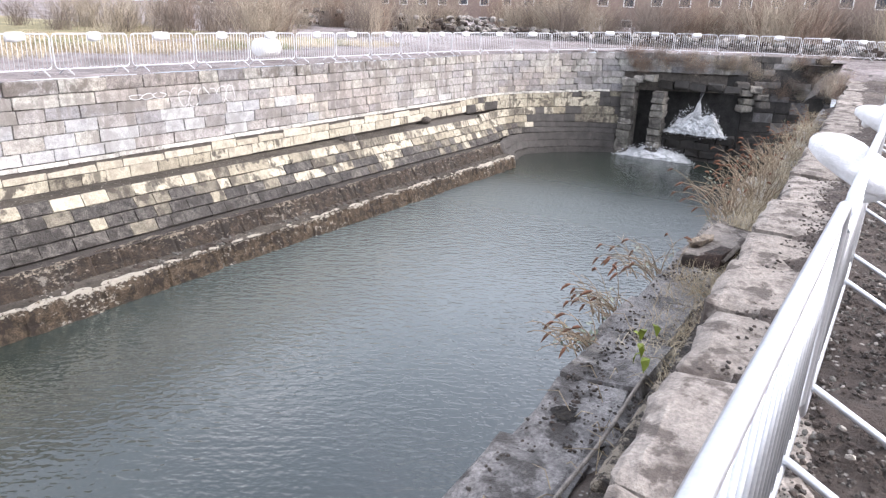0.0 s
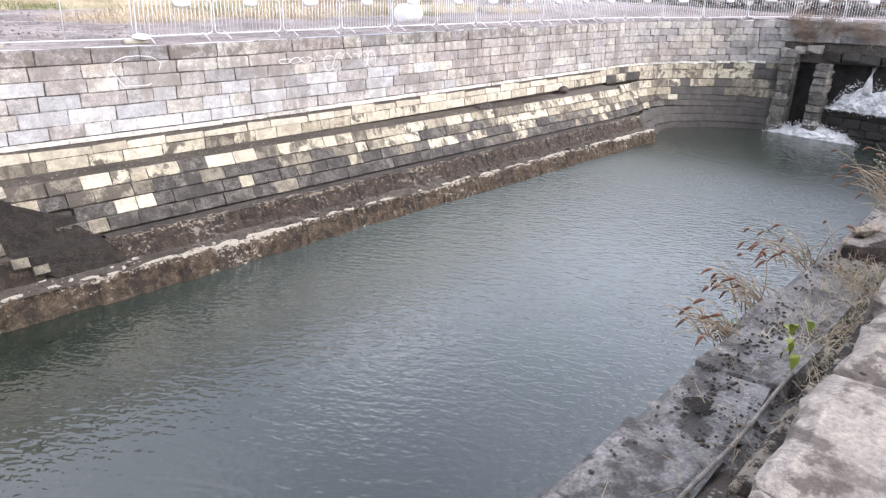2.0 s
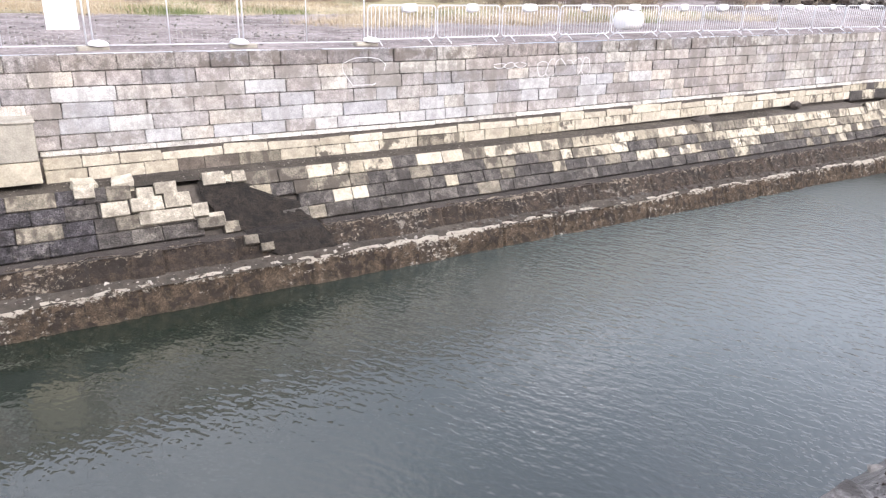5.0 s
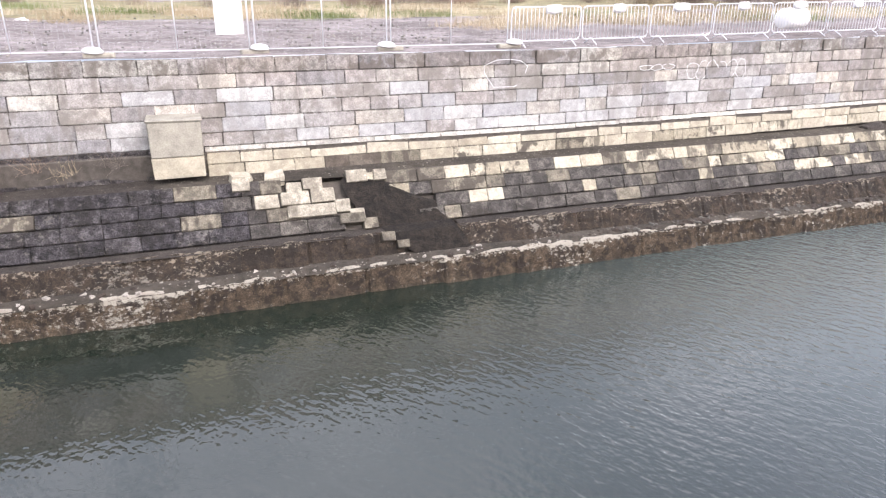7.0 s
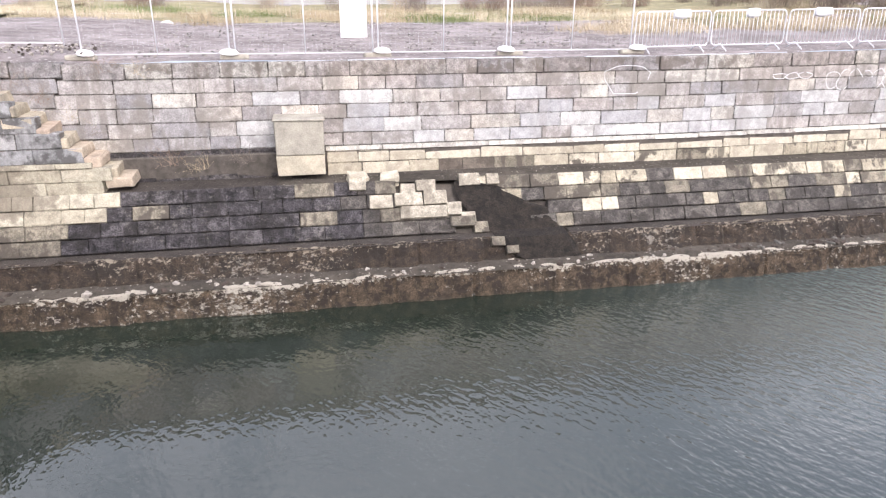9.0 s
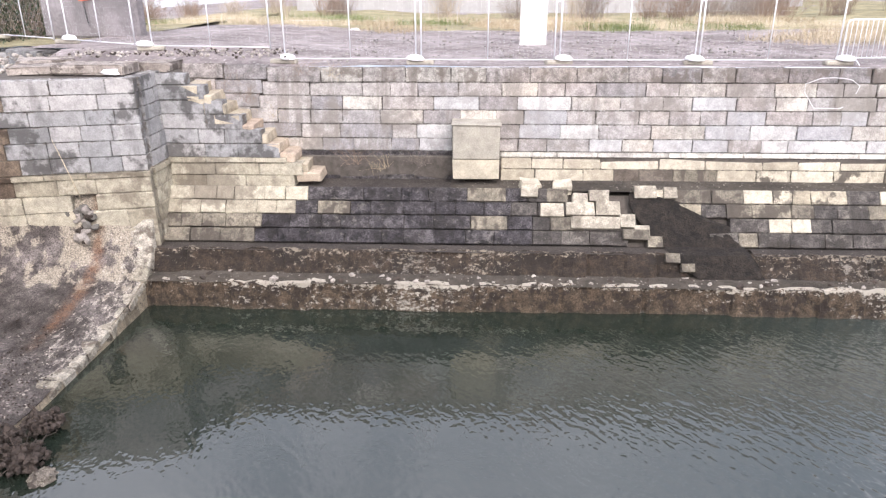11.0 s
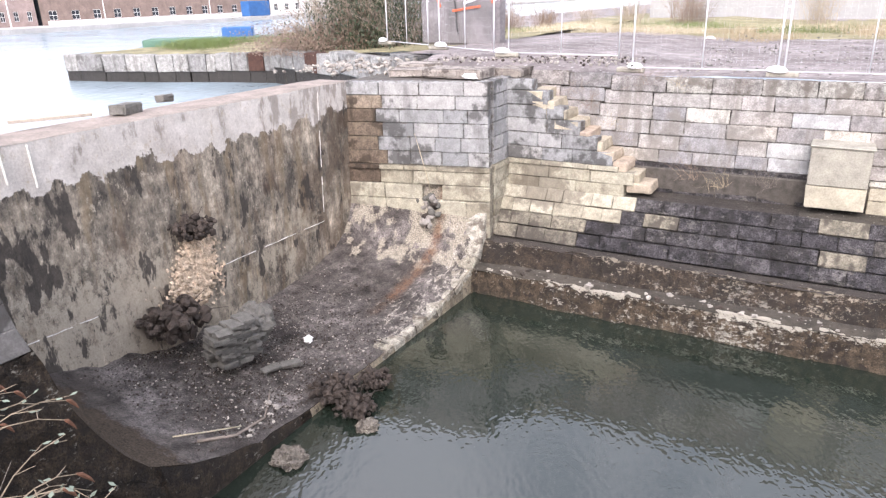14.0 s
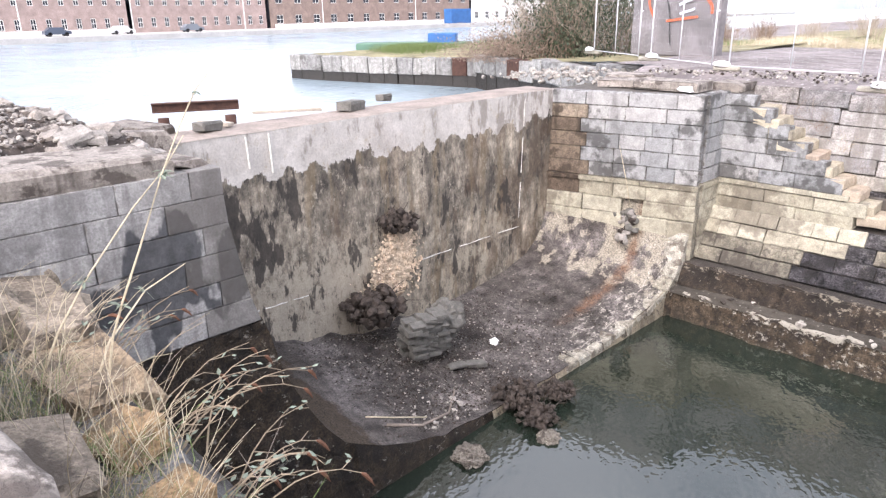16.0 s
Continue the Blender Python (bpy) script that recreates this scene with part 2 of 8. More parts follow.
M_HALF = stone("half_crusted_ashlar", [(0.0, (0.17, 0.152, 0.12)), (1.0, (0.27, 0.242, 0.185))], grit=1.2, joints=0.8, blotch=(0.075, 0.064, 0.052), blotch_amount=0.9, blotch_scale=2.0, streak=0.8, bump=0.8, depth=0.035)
M_QUOIN = stone("limy_quoin_stone", [(0.0, (0.34, 0.31, 0.245)), (0.5, (0.44, 0.405, 0.33)), (1.0, (0.55, 0.515, 0.44))], grit=1.3, blotch=(0.12, 0.095, 0.075), blotch_amount=0.8, blotch_scale=2.3, streak=0.3, bump=0.9, lime=0.9, depth=0.05)
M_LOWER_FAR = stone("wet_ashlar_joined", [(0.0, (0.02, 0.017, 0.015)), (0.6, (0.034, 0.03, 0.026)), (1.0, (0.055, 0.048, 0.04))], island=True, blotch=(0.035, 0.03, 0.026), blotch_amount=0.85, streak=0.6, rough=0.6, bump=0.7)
M_FOOT = stone("weedy_footing", FOOT, grit=1.8, island=True, blotch=(0.022, 0.017, 0.013), blotch_amount=0.8, streak=0.4, rough=0.7, bump=1.0, lime=0.5, arris=(-3.97, -4.12, (0.36, 0.31, 0.24), 0.08), depth=0.06)
M_COPING = stone("pale_coping", grit=0.8, stops=[(0.0, (0.26, 0.228, 0.2)), (0.5, (0.31, 0.273, 0.24)), (1.0, (0.36, 0.32, 0.284))], blotch=(0.085, 0.068, 0.058), blotch_amount=0.85, blotch_scale=3.3, streak=0.7, bump=0.8)
M_JETTY = stone("jetty_stone", [(0.0, (0.22, 0.215, 0.21)), (1.0, (0.36, 0.35, 0.33))], blotch=(0.07, 0.063, 0.055), blotch_amount=0.7)
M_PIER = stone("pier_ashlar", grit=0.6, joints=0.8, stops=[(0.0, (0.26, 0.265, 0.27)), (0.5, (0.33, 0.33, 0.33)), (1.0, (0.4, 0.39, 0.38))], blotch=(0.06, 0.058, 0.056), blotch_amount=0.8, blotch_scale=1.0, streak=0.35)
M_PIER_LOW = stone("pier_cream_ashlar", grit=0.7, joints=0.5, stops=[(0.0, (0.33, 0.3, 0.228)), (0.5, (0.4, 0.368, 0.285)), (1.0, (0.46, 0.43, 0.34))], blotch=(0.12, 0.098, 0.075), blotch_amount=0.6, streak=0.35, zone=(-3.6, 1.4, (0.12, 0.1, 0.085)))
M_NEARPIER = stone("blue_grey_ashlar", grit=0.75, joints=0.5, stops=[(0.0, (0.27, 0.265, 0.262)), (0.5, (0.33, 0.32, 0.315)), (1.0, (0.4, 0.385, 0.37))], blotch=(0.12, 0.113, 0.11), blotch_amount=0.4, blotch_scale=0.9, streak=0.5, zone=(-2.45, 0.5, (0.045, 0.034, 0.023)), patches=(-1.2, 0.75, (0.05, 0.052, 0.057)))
M_STEP = stone("yellow_step_stone", grit=0.6, stops=[(0.0, (0.4, 0.352, 0.268)), (0.6, (0.48, 0.425, 0.325)), (1.0, (0.44, 0.345, 0.275))], blotch_amount=0.25)
M_JOINT = plain("dark_joint", (0.095, 0.084, 0.073), 0.95, vary=0.4)
M_STRING = stone("white_string_course", [(0.0, (0.5, 0.48, 0.44)), (1.0, (0.68, 0.66, 0.6))], blotch_amount=0.3)


def concrete(name, low, high, tide, tide_colour, rust=0.0):
    """Old shuttered concrete: a pale dry band on top, dark damp runs below a ragged tide line, lime bloom and rust."""
    m, nt, b = nodes_of(name)
    p = position(nt)
    z = add(nt, "SeparateXYZ", {"Vector": p}).outputs["Z"]
    mid = noise_of(nt, p, 2.2, 6.0, 0.7)
    fine = noise_of(nt, p, 26.0, 4.0, 0.7)
    base = mix(nt, ramp(nt, mid, [(0.3, grey(0.0)), (0.7, grey(1.0))]), (*low, 1), (*high, 1))
    bulge = maths(nt, "SUBTRACT", noise_of(nt, position(nt, (1.0, 1.0, 0.7)), 2.3, 7.0, 0.6), 0.5)
    drift = maths(nt, "SUBTRACT", noise_of(nt, p, 0.35, 2.0, 0.5), 0.5)
    edge = maths(nt, "ADD", maths(nt, "MULTIPLY", bulge, 1.3), maths(nt, "MULTIPLY", drift, 0.7))
    f = ramp(nt, maths(nt, "MULTIPLY", maths(nt, "SUBTRACT", maths(nt, "ADD", edge, tide), z), 6.0), [(0.0, grey(0.0)), (0.22, grey(0.96))])
    runs = noise_of(nt, position(nt, (4.0, 4.0, 0.5)), 1.2, 6.0, 0.7)
    cloudy = noise_of(nt, position(nt, (1.3, 1.3, 0.6)), 1.0, 8.0, 0.7)
    speck = noise_of(nt, position(nt, (1.0, 1.0, 0.6)), 9.0, 5.0, 0.75)
    tone = maths(nt, "ADD", maths(nt, "ADD", maths(nt, "MULTIPLY", runs, 0.16), maths(nt, "MULTIPLY", cloudy, 0.5)), maths(nt, "MULTIPLY", speck, 0.34))
    damp = ramp(nt, tone, [(0.42, tuple(v * 0.2 for v in tide_colour)), (0.465, tuple(v * 0.65 for v in tide_colour)), (0.505, tuple(v * 1.15 for v in tide_colour)), (0.55, tuple(v * 1.8 for v in tide_colour)), (0.6, tuple(v * 3.2 for v in tide_colour))])
    broad = noise_of(nt, position(nt, (0.8, 0.8, 0.55)), 1.0, 3.0, 0.55)
    damp = mix(nt, 1.0, damp, ramp(nt, broad, [(0.38, grey(0.62)), (0.62, grey(1.5))]), "MULTIPLY")
    ochre = ramp(nt, noise_of(nt, position(nt, (3.0, 3.0, 0.4)), 1.0, 4.0, 0.6), [(0.52, grey(0.0)), (0.62, grey(0.55))])
    damp = mix(nt, ochre, damp, (0.3, 0.225, 0.13, 1))
    board = add(nt, "TexWave", {"Vector": position(nt, (0.0, 0.15, 1.0)), "Scale": 1.6, "Distortion": 3.0, "Detail": 3.0, "Detail Scale": 2.0}).outputs["Fac"]
    damp = mix(nt, 1.0, damp, ramp(nt, board, [(0.0, grey(0.72)), (0.35, grey(1.0)), (1.0, grey(1.08))]), "MULTIPLY")
    c = mix(nt, f, base, damp)
    lime = ramp(nt, noise_of(nt, position(nt, (1.3, 1.3, 0.9)), 1.6, 8.0, 0.74), [(0.52, grey(0.0)), (0.58, grey(0.85))])
    deep = ramp(nt, maths(nt, "MULTIPLY", maths(nt, "SUBTRACT", -2.0, z), 0.8), [(0.0, grey(0.1)), (1.0, grey(0.85))])
    c = mix(nt, mix(nt, 1.0, lime, deep, "MULTIPLY"), c, (0.42, 0.37, 0.29, 1))
    yy = add(nt, "SeparateXYZ", {"Vector": p}).outputs["Y"]
    low_left = maths(nt, "MULTIPLY", maths(nt, "MINIMUM", maths(nt, "MAXIMUM", maths(nt, "SUBTRACT", -8.2, yy), 0.0), 2.0), maths(nt, "MINIMUM", maths(nt, "MAXIMUM", maths(nt, "SUBTRACT", -1.9, z), 0.0), 1.3))
    salts = maths(nt, "ADD", noise_of(nt, position(nt, (1.6, 1.6, 1.0)), 3.4, 8.0, 0.8), maths(nt, "MULTIPLY", low_left, 0.06))
    c = mix(nt, ramp(nt, salts, [(0.56, grey(0.0)), (0.63, grey(0.85))]), c, mix(nt, mid, (0.3, 0.25, 0.18, 1), (0.58, 0.52, 0.44, 1)))
    brown = maths(nt, "ADD", noise_of(nt, position(nt, (1.5, 1.5, 0.6)), 2.0, 5.0, 0.65), maths(nt, "MULTIPLY", maths(nt, "MINIMUM", maths(nt, "MAXIMUM", maths(nt, "ADD", yy, 7.4), 0.0), 2.4), 0.06))
    c = mix(nt, ramp(nt, brown, [(0.58, grey(0.0)), (0.66, grey(0.5))]), c, (0.1, 0.065, 0.042, 1))
    # black growth at the end by the near pier
    end = maths(nt, "MULTIPLY", maths(nt, "MINIMUM", maths(nt, "MAXIMUM", maths(nt, "SUBTRACT", -11.2, yy), 0.0), 1.2), 0.085)
    black = maths(nt, "ADD", noise_of(nt, position(nt, (2.2, 2.2, 0.8)), 1.3, 5.0, 0.62), end)
    c = mix(nt, mix(nt, 1.0, ramp(nt, black, [(0.585, grey(0.0)), (0.62, grey(0.9))]), f, "MULTIPLY"), c, (0.032, 0.028, 0.026, 1))
    if rust:
        rr = ramp(nt, noise_of(nt, position(nt, (1.1, 1.1, 0.5)), 0.9, 4.0, 0.6), [(0.57, grey(0.0)), (0.72, grey(rust))])
        c = mix(nt, rr, c, (0.24, 0.1, 0.045, 1))
    c = mix(nt, 1.0, c, ramp(nt, fine, [(0.3, grey(0.84)), (0.7, grey(1.13))]), "MULTIPLY")
    nt.links.new(c, b.inputs["Base Color"])
    b.inputs["Roughness"].default_value = 0.75
    relief(nt, b, maths(nt, "ADD", maths(nt, "MULTIPLY", mid, 2.0), fine), 0.5, 0.03)
    return m


def wet_sill(name):
    """The curved sill: wet mud and grit, lime crusted along the outer edge and on the flank by the pier, one rusty run."""
    m, nt, b = nodes_of(name)
    p = position(nt)
    axes = add(nt, "SeparateXYZ", {"Vector": p}).outputs
    x, y = axes["X"], axes["Y"]
    mid = noise_of(nt, p, 3.5, 7.0, 0.72)
    fine = noise_of(nt, p, 30.0, 4.0, 0.75)
    big = noise_of(nt, p, 0.7, 4.0, 0.6)
    c = ramp(nt, big, [(0.36, (0.055, 0.046, 0.042)), (0.48, (0.1, 0.087, 0.08)), (0.56, (0.15, 0.132, 0.124)), (0.64, (0.2, 0.178, 0.168))])
    c = mix(nt, 1.0, c, ramp(nt, mid, [(0.36, grey(0.42)), (0.64, grey(1.6))]), "MULTIPLY")
    # pale ashlar showing through on the flank that curves up to the pier
    flank = maths(nt, "MINIMUM", maths(nt, "MULTIPLY", maths(nt, "ADD", y, 4.9), 0.14), 0.19)
    f = maths(nt, "ADD", noise_of(nt, position(nt, (1.4, 1.0, 0.8)), 1.7, 5.0, 0.62), flank)
    c = mix(nt, ramp(nt, f, [(0.6, grey(0.0)), (0.66, grey(0.85))]), c, mix(nt, mid, (0.3, 0.26, 0.2, 1), (0.5, 0.45, 0.37, 1)))
    # lime, drawn out along the edge and finely broken
    out = maths(nt, "MULTIPLY", maths(nt, "ADD", x, 11.1), 0.1)
    back = maths(nt, "MULTIPLY", maths(nt, "MAXIMUM", maths(nt, "SUBTRACT", -6.8, y), 0.0), 0.11)
    chips = noise_of(nt, position(nt, (1.6, 0.75, 1.0)), 5.5, 8.0, 0.78)
    f = maths(nt, "SUBTRACT", maths(nt, "ADD", chips, out), back)
    c = mix(nt, ramp(nt, f, [(0.6, grey(0.0)), (0.67, grey(0.85))]), c, (0.5, 0.46, 0.4, 1))
    far = maths(nt, "ADD", noise_of(nt, position(nt, (1.0, 0.5, 1.0)), 4.0, 8.0, 0.8), -0.085)
    c = mix(nt, ramp(nt, far, [(0.54, grey(0.0)), (0.6, grey(0.55))]), c, (0.42, 0.38, 0.35, 1))
    # rusty run down from the hole
    d = maths(nt, "ABSOLUTE", maths(nt, "ADD", maths(nt, "ADD", x, 10.95), maths(nt, "MULTIPLY", maths(nt, "SUBTRACT", noise_of(nt, p, 1.5, 3.0, 0.6), 0.5), 0.3)))
    wide = maths(nt, "SUBTRACT", 1.0, maths(nt, "DIVIDE", d, 0.2))
    long = maths(nt, "MINIMUM", maths(nt, "MULTIPLY", maths(nt, "ADD", y, 7.0), 0.6), 1.0)
    stain = maths(nt, "MULTIPLY", maths(nt, "MAXIMUM", wide, 0.0), maths(nt, "MAXIMUM", long, 0.0))
    stain = maths(nt, "MULTIPLY", stain, ramp(nt, noise_of(nt, p, 2.6, 6.0, 0.7), [(0.36, grey(0.15)), (0.6, grey(1.0))]))
    c = mix(nt, ramp(nt, stain, [(0.0, grey(0.0)), (0.6, grey(0.72))]), c, (0.2, 0.105, 0.06, 1))
    # black weed where the arch climbs to the near pier
    weed = maths(nt, "ADD", maths(nt, "MULTIPLY", maths(nt, "SUBTRACT", -12.75, y), 1.6), maths(nt, "MULTIPLY", maths(nt, "SUBTRACT", noise_of(nt, p, 1.8, 5.0, 0.65), 0.5), 2.4))
    c = mix(nt, ramp(nt, weed, [(0.0, grey(0.0)), (0.35, grey(0.95))]), c, mix(nt, mid, (0.035, 0.026, 0.02, 1), (0.11, 0.083, 0.058, 1)))
    c = mix(nt, 1.0, c, ramp(nt, fine, [(0.38, grey(0.45)), (0.62, grey(1.5))]), "MULTIPLY")
    nt.links.new(c, b.inputs["Base Color"])
    dull = ramp(nt, weed, [(0.0, grey(0.0)), (0.35, grey(0.5))])
    nt.links.new(maths(nt, "MINIMUM", maths(nt, "ADD", ramp(nt, big, [(0.4, grey(0.4)), (0.6, grey(0.75))]), dull), 0.95), b.inputs["Roughness"])
    b.inputs["Specular IOR Level"].default_value = 0.35
    relief(nt, b, maths(nt, "ADD", maths(nt, "MULTIPLY", mid, 2.0), fine), 0.8, 0.05)
    return m


M_GATE = concrete("gate_concrete", (0.43, 0.4, 0.37), (0.68, 0.64, 0.6), -0.72, (0.205, 0.175, 0.138), 0.1)
M_SILL = wet_sill("sill_mud_and_lime")
M_FLANK = stone("crusted_foot_stone", [(0.0, (0.3, 0.25, 0.18)), (1.0, (0.34, 0.29, 0.21))], blotch=(0.06, 0.047, 0.035), blotch_amount=0.9, blotch_scale=3.2, streak=0.5, bump=1.0, lime=0.75, depth=0.06, zone=(-5.45, 0.4, (0.05, 0.035, 0.025)))
M_FLARE = stone("black_weedy_foot", [(0.0, (0.05, 0.034, 0.021)), (1.0, (0.05, 0.034, 0.021))], island=True, grit=1.9, blotch=(0.015, 0.011, 0.008), blotch_amount=0.9, blotch_scale=1.4, streak=0.5, bump=1.0, lime=0.6, depth=0.07)
M_BOX = plain("weathered_concrete", (0.34, 0.32, 0.27), 0.85, vary=0.3, scale=3.0)
M_BOXLOW = plain("cream_concrete", (0.45, 0.41, 0.32), 0.85, vary=0.25, scale=3.0)


def soil(name, dark, light, pebble, amount=0.5, scale=9.0, rough=0.95):
    """Earth with lumps, lighter dry patches and scattered pebbles."""
    m, nt, b = nodes_of(name)
    p = position(nt)
    big = noise_of(nt, p, 0.35, 5.0, 0.6)
    mid = noise_of(nt, p, scale * 0.4, 6.0, 0.75)
    fine = noise_of(nt, p, scale * 4, 4.0, 0.7)
    v = add(nt, "TexVoronoi", {"Vector": p, "Scale": scale * 1.5, "Randomness": 1.0})
    c = mix(nt, ramp(nt, big, [(0.35, grey(0.0)), (0.65, grey(1.0))]), (*dark, 1), (*light, 1))
    c = mix(nt, 1.0, c, ramp(nt, mid, [(0.3, grey(0.5)), (0.7, grey(1.45))]), "MULTIPLY")
    near = ramp(nt, v.outputs["Distance"], [(0.18, grey(1.0)), (0.34, grey(0.0))])
    pick = ramp(nt, add(nt, "SeparateColor", {"Color": v.outputs["Color"]}).outputs[0], [(1 - amount, grey(0.0)), (1 - amount + 0.03, grey(1.0))])
    c = mix(nt, mix(nt, 1.0, near, pick, "MULTIPLY"), c, (*pebble, 1))
    nt.links.new(c, b.inputs["Base Color"])
    b.inputs["Roughness"].default_value = rough
    relief(nt, b, maths(nt, "ADD", maths(nt, "MULTIPLY", mid, 2.0), fine), 0.8, 0.06)
    return m


M_GROUND = soil("stony_ground", (0.16, 0.135, 0.13), (0.33, 0.29, 0.285), (0.5, 0.47, 0.46), 0.35, 5.0)
M_MUD = soil("dark_mud", (0.038, 0.031, 0.027), (0.08, 0.067, 0.057), (0.26, 0.23, 0.2), 0.12, 10.0, 0.7)
M_DIRT = soil("quay_dirt", (0.06, 0.046, 0.039), (0.15, 0.122, 0.106), (0.42, 0.39, 0.36), 0.3, 14.0)
M_SILT = soil("brown_silt", (0.05, 0.042, 0.033), (0.105, 0.09, 0.072), (0.34, 0.31, 0.26), 0.2, 9.0)
M_GRASS = soil("dry_grass_ground", (0.2, 0.175, 0.095), (0.33, 0.295, 0.17), (0.32, 0.33, 0.2), 0.4, 3.0)


def water(name, colour, wave, height, rough=0.02, ior=1.33, calm_end=True):
    """Murky water: long-crested ripples driven by the wind, almost still at the sheltered end."""
    m, nt, b = nodes_of(name)
    place = add(nt, "NewGeometry").outputs["Position"]
    x = add(nt, "SeparateXYZ", {"Vector": place}).outputs["X"]

    def crests(angle, long, short):
        turned = add(nt, "Mapping", {"Vector": place, "Rotation": (0, 0, radians(-angle))}).outputs[0]
        return add(nt, "Mapping", {"Vector": turned, "Scale": (short, long, 1.0)}).outputs[0]
    turn, cross = crests(WIND, 0.5, 1.3), crests(WIND - 28, 0.85, 1.1)
    q = position(nt, (0.6, 0.9, 1.0))
    w1 = noise_of(nt, turn, wave, 1.2, 0.5)
    w2 = noise_of(nt, cross, wave * 1.7, 1.0, 0.5)
    calm = ramp(nt, noise_of(nt, q, 0.16, 2.0, 0.6), [(0.3, grey(0.55)), (0.7, grey(1.0))])
    stir = maths(nt, "MINIMUM", maths(nt, "MAXIMUM", maths(nt, "ADD", maths(nt, "MULTIPLY", x, 0.085), 0.6), 0.42), 2.6) if calm_end else 1.0
    hgt = maths(nt, "MULTIPLY", mix(nt, 1.0, maths(nt, "ADD", w1, maths(nt, "MULTIPLY", w2, 0.6)), calm, "MULTIPLY"), stir)
    murk = mix(nt, ramp(nt, noise_of(nt, q, 0.25, 4.0, 0.6), [(0.3, grey(0.0)), (0.7, grey(1.0))]), tuple(v * 0.8 for v in colour) + (1,), tuple(v * 1.25 for v in colour) + (1,))
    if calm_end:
        # sky sheen and pale silt along the mid-dock, both put into the colour
        sheen_band = ramp(nt, maths(nt, "MULTIPLY", x, 0.025), [(0.03, grey(0.0)), (0.42, grey(1.0)), (0.56, grey(0.95)), (0.78, grey(0.08))], True)
        murk = mix(nt, sheen_band, murk, SILT_SHEEN)
    nt.links.new(murk, b.inputs["Base Color"])
    b.inputs["IOR"].default_value = ior
    if calm_end:
        # ripples too fine to be told apart, where the wind catches the water
        fine = maths(nt, "MINIMUM", maths(nt, "MULTIPLY", maths(nt, "SUBTRACT", x, 9.0), 0.02), maths(nt, "MULTIPLY", maths(nt, "SUBTRACT", 38.0, x), 0.03))
        nt.links.new(maths(nt, "MINIMUM", maths(nt, "MAXIMUM", fine, rough), 0.38), b.inputs["Roughness"])
    else:
        b.inputs["Roughness"].default_value = rough
    relief(nt, b, hgt, 1.0, height)
    return m


WIND, SILT_SHEEN = 35, (0.1, 0.12, 0.117, 1)
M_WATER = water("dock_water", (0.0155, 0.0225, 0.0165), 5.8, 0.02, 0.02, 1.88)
# sky glare on the harbour is put into its pale base colour
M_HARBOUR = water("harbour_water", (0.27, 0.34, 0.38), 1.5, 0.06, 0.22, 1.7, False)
M_FOAM = plain("white_foam", (0.52, 0.535, 0.545), 0.5, vary=0.45, scale=2.2, bump=1.0)
M_STEEL = plain("galvanised_steel", (0.62, 0.64, 0.67), 0.38, 0.75, vary=0.12, scale=10, bump=0.03)
M_FARSTEEL = plain("dull_galvanised_steel", (0.7, 0.71, 0.74), 0.5, 0.3, vary=0.1, scale=10, bump=0.02)
M_SACK = plain("white_woven_sack", (0.76, 0.76, 0.77), 0.8, vary=0.1, scale=5, bump=0.4)
M_BLACK = plain("black_rubber", (0.035, 0.035, 0.037), 0.7)
M_WHITE = plain("white_board", (0.85, 0.85, 0.84), 0.6, vary=0.04)
M_RUST = plain("rusty_iron", (0.075, 0.036, 0.026), 0.85, 0.1, vary=0.4, scale=7, bump=0.4)
M_ROCK = plain("pale_rubble", (0.3, 0.275, 0.25), 0.9, vary=0.4, scale=4, bump=0.6)
M_ROCKDARK = plain("muddy_rubble", (0.06, 0.046, 0.038), 0.9, vary=0.65, scale=5, bump=0.9)
M_LIME = plain("limewashed_rock", (0.42, 0.385, 0.34), 0.9, vary=0.5, scale=9, bump=0.8)
M_BRICKGREY = plain("grey_brick", (0.135, 0.128, 0.115), 0.9, vary=0.35, scale=8, bump=0.5)
M_STRAW = plain("dry_stem", (0.4, 0.325, 0.22), 0.8, vary=0.3, scale=3)
M_STRAWPALE = plain("pale_dry_grass", (0.52, 0.45, 0.325), 0.8, vary=0.3, scale=3)
M_TWIG = plain("bare_twig", (0.23, 0.19, 0.16), 0.9, vary=0.35, scale=2)
M_SEED = plain("rusty_seed_head", (0.17, 0.08, 0.048), 0.9, vary=0.4, scale=20)
M_LEAF = plain("grey_green_leaf", (0.2, 0.235, 0.18), 0.7, vary=0.3, scale=9)
M_GREEN = plain("green_grass", (0.14, 0.19, 0.06), 0.7, vary=0.4, scale=6)
M_YELLOWLEAF = plain("yellow_green_leaf", (0.2, 0.25, 0.035), 0.6, vary=0.3, scale=9)
M_WOOD = plain("old_plank", (0.42, 0.37, 0.31), 0.85, vary=0.3, scale=4)


# ---- plan ----
ZW, ZH = -5.1, -2.0              # dock water, harbour water
FAR, NEAR = -0.8, -18.1          # coping fronts
X0, X1 = -9.8, 30.0    # pier, start of the curved head
ZN = 0.3                         # level of the near quay
rng = random.Random(7)


def data(name, verts, faces, material=None, smooth=False):
    me = bpy.data.meshes.new(name)
    me.from_pydata([tuple(v) for v in verts], [], faces)
    me.update()
    if material:
        me.materials.append(material)
    if smooth:
        me.polygons.foreach_set("use_smooth", [True] * len(me.polygons))
    return me


def part(name, me, parent=None, label="", m=None):
    ob = new(name, me)
    if parent:
        ob.parent = parent
    if m is not None:
        ob.matrix_basis = m
    if label:
        ob["label"] = label
    return ob


